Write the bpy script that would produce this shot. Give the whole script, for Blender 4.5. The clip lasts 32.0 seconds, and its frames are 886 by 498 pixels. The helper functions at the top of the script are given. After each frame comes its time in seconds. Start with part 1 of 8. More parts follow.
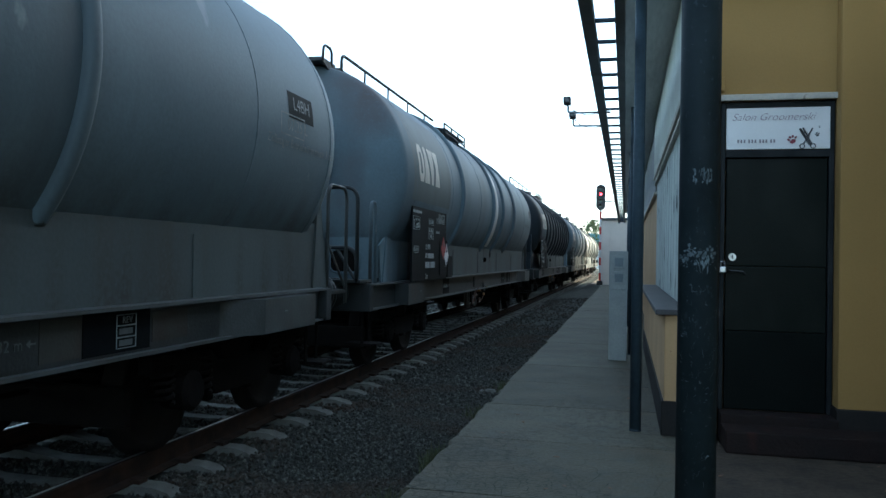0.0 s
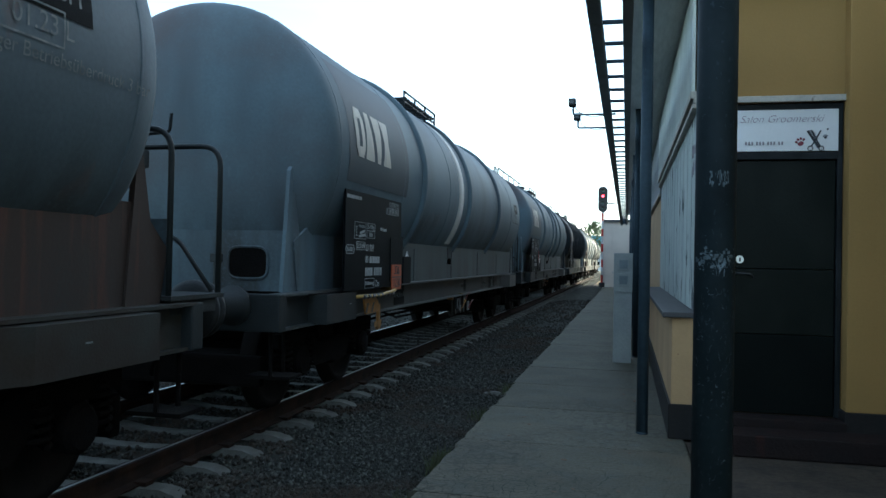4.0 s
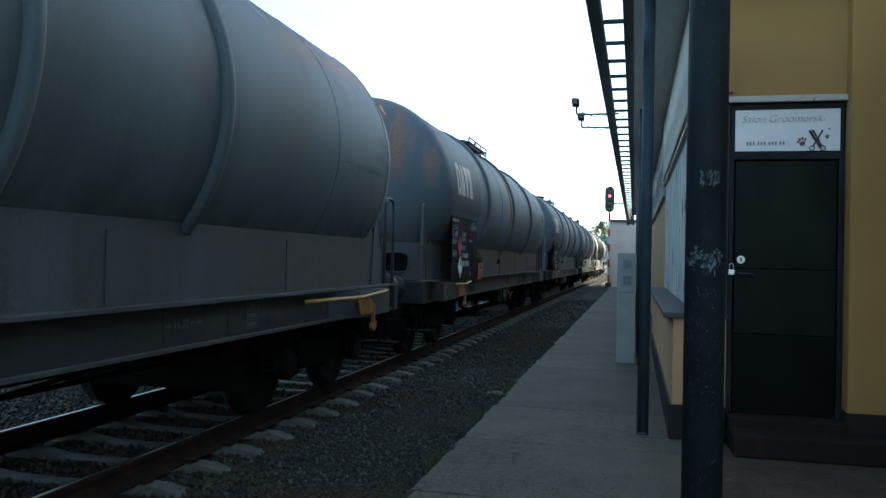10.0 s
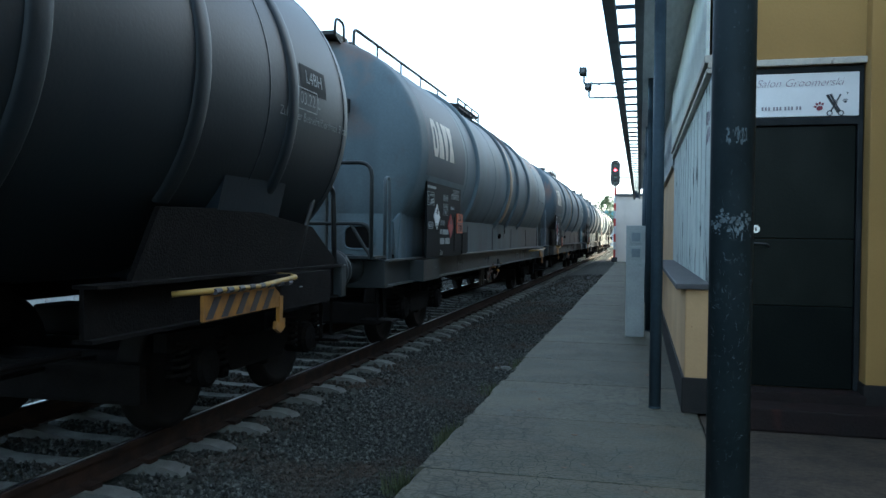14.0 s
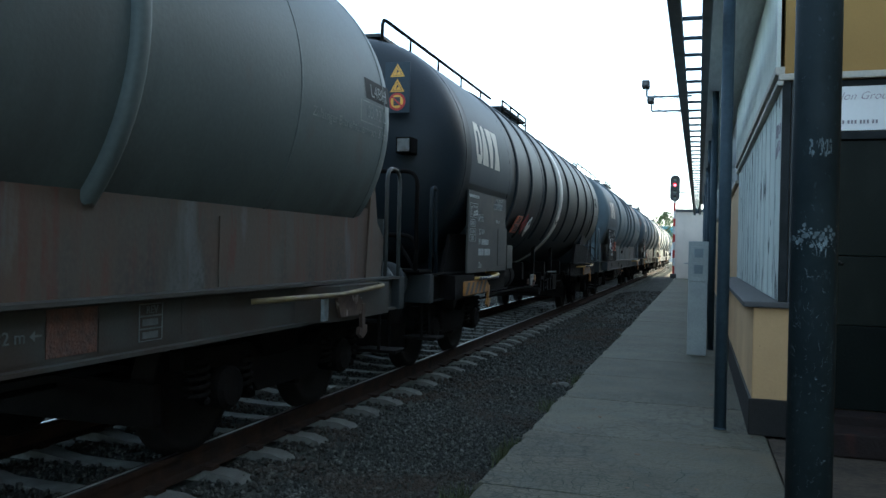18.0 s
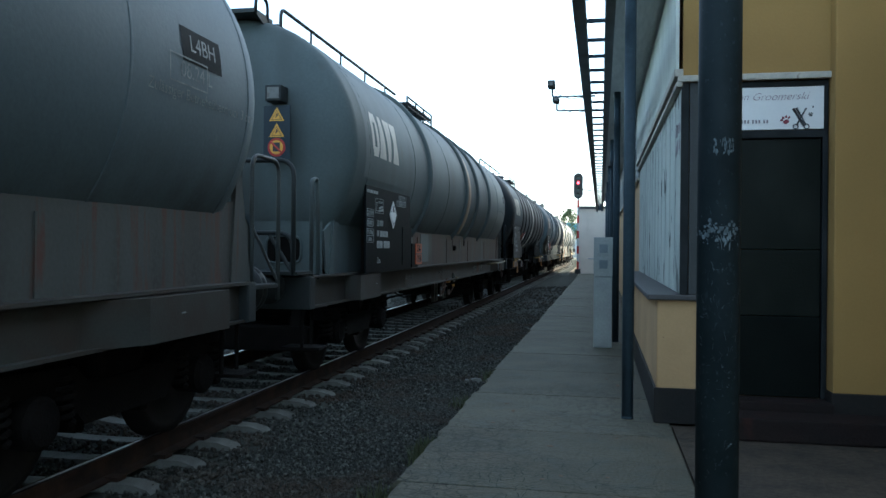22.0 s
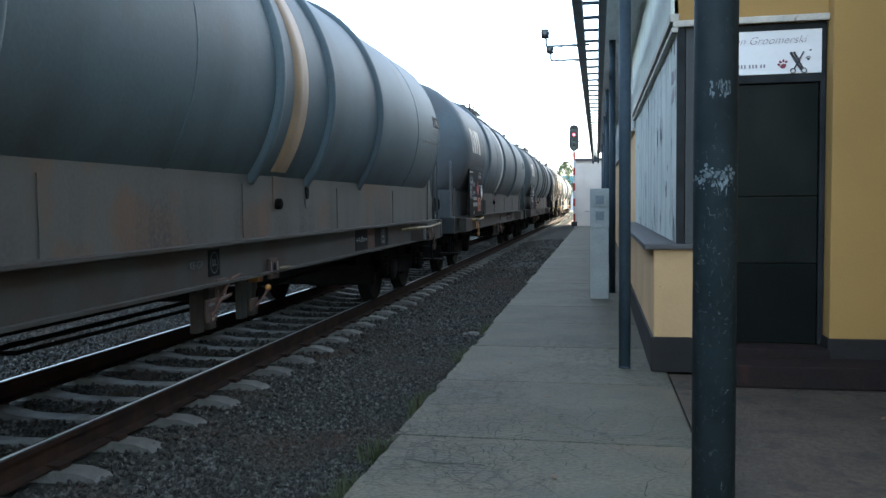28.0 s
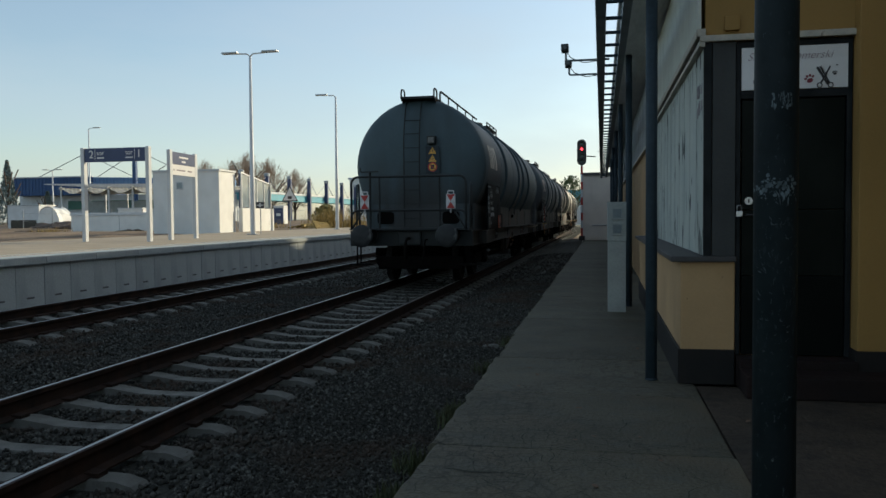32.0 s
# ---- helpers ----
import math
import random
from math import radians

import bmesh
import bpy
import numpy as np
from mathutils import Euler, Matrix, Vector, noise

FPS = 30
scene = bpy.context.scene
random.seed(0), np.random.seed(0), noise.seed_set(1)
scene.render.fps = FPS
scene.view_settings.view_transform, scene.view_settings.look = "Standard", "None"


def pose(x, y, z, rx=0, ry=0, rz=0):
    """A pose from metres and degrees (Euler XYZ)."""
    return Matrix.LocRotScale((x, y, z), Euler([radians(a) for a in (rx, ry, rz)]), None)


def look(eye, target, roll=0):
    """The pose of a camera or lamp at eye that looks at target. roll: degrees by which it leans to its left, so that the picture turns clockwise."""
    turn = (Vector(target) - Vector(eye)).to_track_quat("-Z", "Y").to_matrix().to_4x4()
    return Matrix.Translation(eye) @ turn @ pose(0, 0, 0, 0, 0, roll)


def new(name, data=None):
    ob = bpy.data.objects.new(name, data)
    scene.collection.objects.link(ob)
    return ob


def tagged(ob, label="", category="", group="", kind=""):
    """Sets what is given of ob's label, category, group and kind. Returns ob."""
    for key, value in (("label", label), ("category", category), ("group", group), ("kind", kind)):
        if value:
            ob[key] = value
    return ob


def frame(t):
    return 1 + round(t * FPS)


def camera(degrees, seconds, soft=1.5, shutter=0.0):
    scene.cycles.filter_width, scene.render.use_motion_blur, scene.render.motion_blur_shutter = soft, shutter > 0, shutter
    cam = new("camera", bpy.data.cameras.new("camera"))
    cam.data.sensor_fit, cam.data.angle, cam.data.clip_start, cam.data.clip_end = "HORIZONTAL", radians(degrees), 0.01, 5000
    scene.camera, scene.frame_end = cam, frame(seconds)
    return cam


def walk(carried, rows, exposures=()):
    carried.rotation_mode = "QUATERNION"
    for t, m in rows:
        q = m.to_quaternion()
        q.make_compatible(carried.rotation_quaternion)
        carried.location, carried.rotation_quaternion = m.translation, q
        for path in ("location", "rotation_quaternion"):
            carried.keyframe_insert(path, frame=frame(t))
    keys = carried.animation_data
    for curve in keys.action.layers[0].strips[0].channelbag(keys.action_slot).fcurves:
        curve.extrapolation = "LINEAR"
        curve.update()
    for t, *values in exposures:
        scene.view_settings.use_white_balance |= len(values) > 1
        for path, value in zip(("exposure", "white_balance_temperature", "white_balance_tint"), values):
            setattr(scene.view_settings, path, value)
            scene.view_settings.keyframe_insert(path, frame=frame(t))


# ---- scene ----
cam = camera(58.0, 32.0)
PATH = [
    (0, (3.425, -0.074, 1.466), (2.98, 1.875, 1.487), 1.0),
    (0.5, (3.422, -0.068, 1.463), (2.977, 1.882, 1.483), 1.2),
    (1, (3.421, -0.069, 1.465), (2.977, 1.881, 1.486), 1.3),
    (1.5, (3.416, -0.065, 1.466), (2.972, 1.885, 1.488), 1.2),
    (2, (3.41, -0.069, 1.464), (2.968, 1.882, 1.487), 1.3),
    (2.5, (3.419, -0.069, 1.468), (2.975, 1.881, 1.492), 1.3),
    (3, (3.42, -0.068, 1.467), (2.976, 1.882, 1.491), 1.3),
    (3.5, (3.407, -0.071, 1.464), (2.963, 1.879, 1.49), 1.3),
    (4, (3.378, -0.067, 1.468), (2.93, 1.882, 1.493), 1.1),
    (4.5, (3.386, -0.065, 1.463), (2.928, 1.882, 1.489), 1.1),
    (6.5, (3.413, -0.055, 1.459), (2.95, 1.89, 1.479), 1.1),
    (7, (3.418, -0.068, 1.464), (2.954, 1.878, 1.483), 1.1),
    (7.5, (3.421, -0.066, 1.472), (2.956, 1.879, 1.489), 1.1),
    (8, (3.425, -0.076, 1.469), (2.959, 1.869, 1.489), 1.1),
    (8.5, (3.426, -0.063, 1.465), (2.96, 1.882, 1.487), 1.2),
    (9, (3.418, -0.076, 1.467), (2.953, 1.87, 1.489), 1.1),
    (9.5, (3.419, -0.066, 1.469), (2.954, 1.879, 1.493), 1.1),
    (10, (3.434, -0.059, 1.468), (2.968, 1.886, 1.492), 1.2),
    (10.5, (3.465, -0.008, 1.43), (3.019, 1.942, 1.433), 0.9),
    (11, (3.408, 0.08, 1.422), (3.046, 2.047, 1.416), 0.4),
    (11.5, (3.271, 0.104, 1.45), (2.977, 2.082, 1.452), 0.4),
    (12, (3.199, 0.076, 1.426), (2.923, 2.056, 1.434), 0.4),
    (12.5, (3.224, 0.065, 1.426), (2.9, 2.038, 1.414), 0.8),
    (13, (3.328, 0.079, 1.434), (2.91, 2.035, 1.409), 0.7),
    (13.5, (3.387, 0.09, 1.434), (2.922, 2.035, 1.401), 0.6),
    (14, (3.385, 0.089, 1.435), (2.908, 2.031, 1.401), 0.6),
    (14.5, (3.357, 0.093, 1.429), (2.83, 2.022, 1.408), 0.8),
    (15, (3.338, 0.061, 1.434), (2.701, 1.957, 1.437), 0.9),
    (15.5, (3.298, 0.05, 1.435), (2.578, 1.916, 1.438), 0.4),
    (17.5, (3.306, 0.091, 1.422), (2.616, 1.968, 1.41), 0.7),
    (18, (3.334, 0.107, 1.428), (2.725, 2.012, 1.426), 1.3),
    (18.5, (3.345, 0.08, 1.427), (2.816, 2.008, 1.433), 1.2),
    (19, (3.355, 0.089, 1.422), (2.87, 2.029, 1.428), 1.3),
    (19.5, (3.354, 0.081, 1.427), (2.904, 2.03, 1.434), 1.3),
    (20, (3.336, 0.079, 1.432), (2.896, 2.03, 1.44), 1.3),
    (20.5, (3.317, 0.099, 1.432), (2.889, 2.052, 1.442), 1.1),
    (21, (3.31, 0.094, 1.44), (2.909, 2.053, 1.44), 0.6),
    (21.5, (3.3, 0.096, 1.434), (2.911, 2.058, 1.431), 0.5),
    (22, (3.299, 0.091, 1.427), (2.912, 2.053, 1.425), 0.5),
    (22.5, (3.309, 0.098, 1.439), (2.919, 2.059, 1.435), 0.4),
    (23, (3.306, 0.089, 1.437), (2.911, 2.05, 1.43), 0.4),
    (23.5, (3.305, 0.089, 1.43), (2.886, 2.045, 1.416), 0.2),
    (24, (3.299, 0.08, 1.432), (2.879, 2.035, 1.417), 0.2),
    (24.5, (3.294, 0.088, 1.431), (2.872, 2.043, 1.411), 0.3),
    (25, (3.3, 0.085, 1.429), (2.88, 2.04, 1.393), 0.3),
    (25.5, (3.316, 0.091, 1.428), (2.898, 2.046, 1.379), 0.2),
    (27.5, (3.3, 0.119, 1.409), (2.904, 2.077, 1.309), -0.8),
    (28, (3.305, 0.134, 1.413), (2.926, 2.094, 1.3), -0.7),
    (28.5, (3.314, 0.134, 1.409), (2.968, 2.1, 1.286), -0.5),
    (29, (3.306, 0.122, 1.407), (2.97, 2.089, 1.284), -0.5),
    (29.5, (3.274, 0.092, 1.409), (2.933, 2.059, 1.282), -0.6),
    (30, (3.253, 0.077, 1.418), (2.88, 2.039, 1.306), -0.7),
    (30.5, (3.218, 0.064, 1.414), (2.828, 2.024, 1.324), -0.6),
    (31, (3.168, 0.045, 1.412), (2.776, 2.005, 1.329), -0.6),
    (31.5, (3.135, 0.032, 1.408), (2.746, 1.992, 1.327), -0.6),
    (32, (3.124, 0.049, 1.398), (2.735, 2.009, 1.32), -0.5),
]
EXPOSURES = [(0, 2.03, 5600, -3), (4, 1.9, 5650, -3), (7, 2.18, 5600, -3), (9, 1.83, 5650, -3), (10.5, 1.93, 5600, -3), (12.5, 2.03, 5600, -3), (13, 2.08, 5600, -3), (14, 2.45, 5600, -3),
             (15.5, 2.55, 5600, -3), (18, 2.28, 5750, -3), (20, 2.13, 5750, -3), (23, 2.28, 5650, -3), (25.5, 2.63, 5700, 0), (27.5, 2.94, 6000, 5), (29.2, 2.97, 6200, 4), (29.7, 2.02, 6250, 2), (30.2, 0.92, 6300, 2), (31, 0.46, 6300, 2), (32, 0.36, 6300, 2)]
walk(cam, [(t, look(eye, target, roll)) for t, eye, target, roll in PATH], EXPOSURES)

# ---- light: low autumn sun ahead and to the right, clear sky ----
SUN_EL, SUN_AZ = radians(22), radians(50)      # azimuth counted from +x towards +y
world = bpy.data.worlds.new("sky")
scene.world = world
world.use_nodes = True
wn = world.node_tree.nodes
wn.clear()
sky = wn.new("ShaderNodeTexSky")
sky.sky_type, sky.sun_disc = "NISHITA", False
sky.sun_elevation, sky.sun_rotation = SUN_EL, radians(90) - SUN_AZ
sky.dust_density, sky.air_density = 1.0, 1.0
wbg = wn.new("ShaderNodeBackground")
wbg.inputs["Strength"].default_value = 0.12
wout = wn.new("ShaderNodeOutputWorld")
# thin high haze drawn out into faint veils
wco, wmap, wno = wn.new("ShaderNodeTexCoord"), wn.new("ShaderNodeMapping"), wn.new("ShaderNodeTexNoise")
wmap.inputs["Scale"].default_value = (1.0, 0.45, 3.0)
wno.inputs["Scale"].default_value, wno.inputs["Detail"].default_value = 3.0, 6.0
wra, wmx = wn.new("ShaderNodeMapRange"), wn.new("ShaderNodeMix")
wra.inputs["From Min"].default_value, wra.inputs["From Max"].default_value = 0.38, 0.68
wra.inputs["To Min"].default_value, wra.inputs["To Max"].default_value = 0.2, 0.58
wmx.data_type = "RGBA"
wmx.inputs["B"].default_value = (3.95, 4.3, 4.85, 1)
for a_, b_ in ((wco.outputs["Generated"], wmap.inputs["Vector"]), (wmap.outputs["Vector"], wno.inputs["Vector"]), (wno.outputs["Fac"], wra.inputs["Value"]),
               (wra.outputs["Result"], wmx.inputs["Factor"]), (sky.outputs["Color"], wmx.inputs["A"]), (wmx.outputs["Result"], wbg.inputs["Color"])):
    world.node_tree.links.new(a_, b_)
world.node_tree.links.new(wbg.outputs["Background"], wout.inputs["Surface"])
sun = new("sun", bpy.data.lights.new("sun", "SUN"))
sun.data.energy, sun.data.angle, sun.data.color = 3.6, radians(0.5), (1.0, 0.83, 0.6)
sun_from = Vector((math.cos(SUN_AZ) * math.cos(SUN_EL), math.sin(SUN_AZ) * math.cos(SUN_EL), math.sin(SUN_EL)))
sun.matrix_world = look(sun_from * 60, (0, 0, 0))


# ---- materials ----
def material(name, base, rough=0.6, metal=0.0, second=None, scale=6.0, spread=(0.35, 0.65), fine=60.0, fine_mix=0.25, bump=0.15,
             streak=None, streak_scale=2.0, streak_range=(0.55, 0.75), streak_z=0.18, per_object=0.0, stretch=(1, 1, 1), emit=0.0, spec=0.5, wear=None, wear_scale=5.0, wear_range=(0.68, 0.7), wear_z=0.5, crazing=None, wash=None):
    m = bpy.data.materials.new(name)
    m.use_nodes = True
    n, l = m.node_tree.nodes, m.node_tree.links
    b = n["Principled BSDF"]
    b.inputs["Roughness"].default_value, b.inputs["Metallic"].default_value = rough, metal
    b.inputs["Specular IOR Level"].default_value = spec
    co = n.new("ShaderNodeTexCoord")
    mp = n.new("ShaderNodeMapping")
    mp.inputs["Scale"].default_value = stretch
    l.new(co.outputs["Object"], mp.inputs["Vector"])

    def noise_of(sc, detail=4.0, vector=None):
        t = n.new("ShaderNodeTexNoise")
        t.inputs["Scale"].default_value, t.inputs["Detail"].default_value = sc, detail
        l.new(vector or mp.outputs["Vector"], t.inputs["Vector"])
        return t.outputs["Fac"]

    def ramp_of(fac, lo, hi):
        r = n.new("ShaderNodeMapRange")
        r.inputs["From Min"].default_value, r.inputs["From Max"].default_value = lo, hi
        l.new(fac, r.inputs["Value"])
        return r.outputs["Result"]

    def mixed(fac, a, c, kind="MIX"):
        x = n.new("ShaderNodeMix")
        x.data_type, x.blend_type = "RGBA", kind
        for sock, v in ((x.inputs["Factor"], fac), (x.inputs["A"], a), (x.inputs["B"], c)):
            if isinstance(v, (int, float)):
                sock.default_value = v
            elif isinstance(v, tuple):
                sock.default_value = (*v, 1)
            else:
                l.new(v, sock)
        return x.outputs["Result"]

    second = second or tuple(v * 0.7 for v in base)
    col = mixed(ramp_of(noise_of(scale), *spread), base, second)
    grain = noise_of(fine, 3.0)
    col = mixed(fine_mix, col, mixed(ramp_of(grain, 0.3, 0.7), (0.35, 0.35, 0.35), (1.0, 1.0, 1.0)), "MULTIPLY")
    if streak:
        st = n.new("ShaderNodeMapping")
        st.inputs["Scale"].default_value = (1.0, 1.0, streak_z)
        l.new(co.outputs["Object"], st.inputs["Vector"])
        col = mixed(ramp_of(noise_of(streak_scale, 6.0, st.outputs["Vector"]), *streak_range), col, streak)
    if wear:
        wt_ = n.new("ShaderNodeMapping")
        wt_.inputs["Scale"].default_value = (1.0, 1.0, wear_z)
        wt_.inputs["Location"].default_value = (3.1, 7.7, 1.3)
        l.new(co.outputs["Object"], wt_.inputs["Vector"])
        col = mixed(ramp_of(noise_of(wear_scale, 8.0, wt_.outputs["Vector"]), *wear_range), col, wear)
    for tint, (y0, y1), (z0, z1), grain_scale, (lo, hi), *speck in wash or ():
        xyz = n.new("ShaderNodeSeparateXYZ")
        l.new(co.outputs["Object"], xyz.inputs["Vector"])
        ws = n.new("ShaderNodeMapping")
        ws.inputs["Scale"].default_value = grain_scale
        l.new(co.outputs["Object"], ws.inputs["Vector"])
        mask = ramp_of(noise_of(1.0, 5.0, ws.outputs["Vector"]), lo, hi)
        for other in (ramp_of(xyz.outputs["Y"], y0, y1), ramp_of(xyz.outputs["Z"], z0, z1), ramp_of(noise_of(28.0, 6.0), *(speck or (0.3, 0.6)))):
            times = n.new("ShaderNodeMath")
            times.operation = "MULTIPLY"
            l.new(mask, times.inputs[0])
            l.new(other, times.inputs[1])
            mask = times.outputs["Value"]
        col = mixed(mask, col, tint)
    if crazing:
        bend = n.new("ShaderNodeVectorMath")
        bend.operation = "MULTIPLY_ADD"
        wob = n.new("ShaderNodeTexNoise")
        wob.inputs["Scale"].default_value, wob.inputs["Detail"].default_value = 3.0, 5.0
        geo = n.new("ShaderNodeNewGeometry")
        l.new(geo.outputs["Position"], wob.inputs["Vector"])
        l.new(wob.outputs["Color"], bend.inputs[0])
        bend.inputs[1].default_value = (0.35, 0.35, 0.35)
        l.new(geo.outputs["Position"], bend.inputs[2])
        for sc, width, lo, hi in ((2.2, 0.012, 0.5, 0.6), (9.0, 0.1, 0.46, 0.58)):
            vo = n.new("ShaderNodeTexVoronoi")
            vo.feature = "DISTANCE_TO_EDGE"
            vo.inputs["Scale"].default_value = sc
            l.new(bend.outputs["Vector"], vo.inputs["Vector"])
            line = ramp_of(vo.outputs["Distance"], width, 0.0)
            where = n.new("ShaderNodeTexNoise")
            where.inputs["Scale"].default_value = 0.9 if sc < 3 else 0.7
            l.new(geo.outputs["Position"], where.inputs["Vector"])
            both = n.new("ShaderNodeMath")
            both.operation = "MULTIPLY"
            l.new(line, both.inputs[0])
            l.new(ramp_of(where.outputs["Fac"], lo, hi), both.inputs[1])
            col = mixed(both.outputs["Value"], col, crazing)
    if per_object:
        oi = n.new("ShaderNodeObjectInfo")
        r = n.new("ShaderNodeMapRange")
        r.inputs["To Min"].default_value, r.inputs["To Max"].default_value = 1 - per_object, 1.0
        l.new(oi.outputs["Random"], r.inputs["Value"])
        hs = n.new("ShaderNodeHueSaturation")
        l.new(r.outputs["Result"], hs.inputs["Value"])
        l.new(col, hs.inputs["Color"])
        col = hs.outputs["Color"]
    l.new(col, b.inputs["Base Color"])
    if bump:
        bp = n.new("ShaderNodeBump")
        bp.inputs["Strength"].default_value, bp.inputs["Distance"].default_value = bump, 0.02
        l.new(grain, bp.inputs["Height"])
        l.new(bp.outputs["Normal"], b.inputs["Normal"])
    if emit:
        b.inputs["Emission Color"].default_value, b.inputs["Emission Strength"].default_value = (*base, 1), emit
    return m


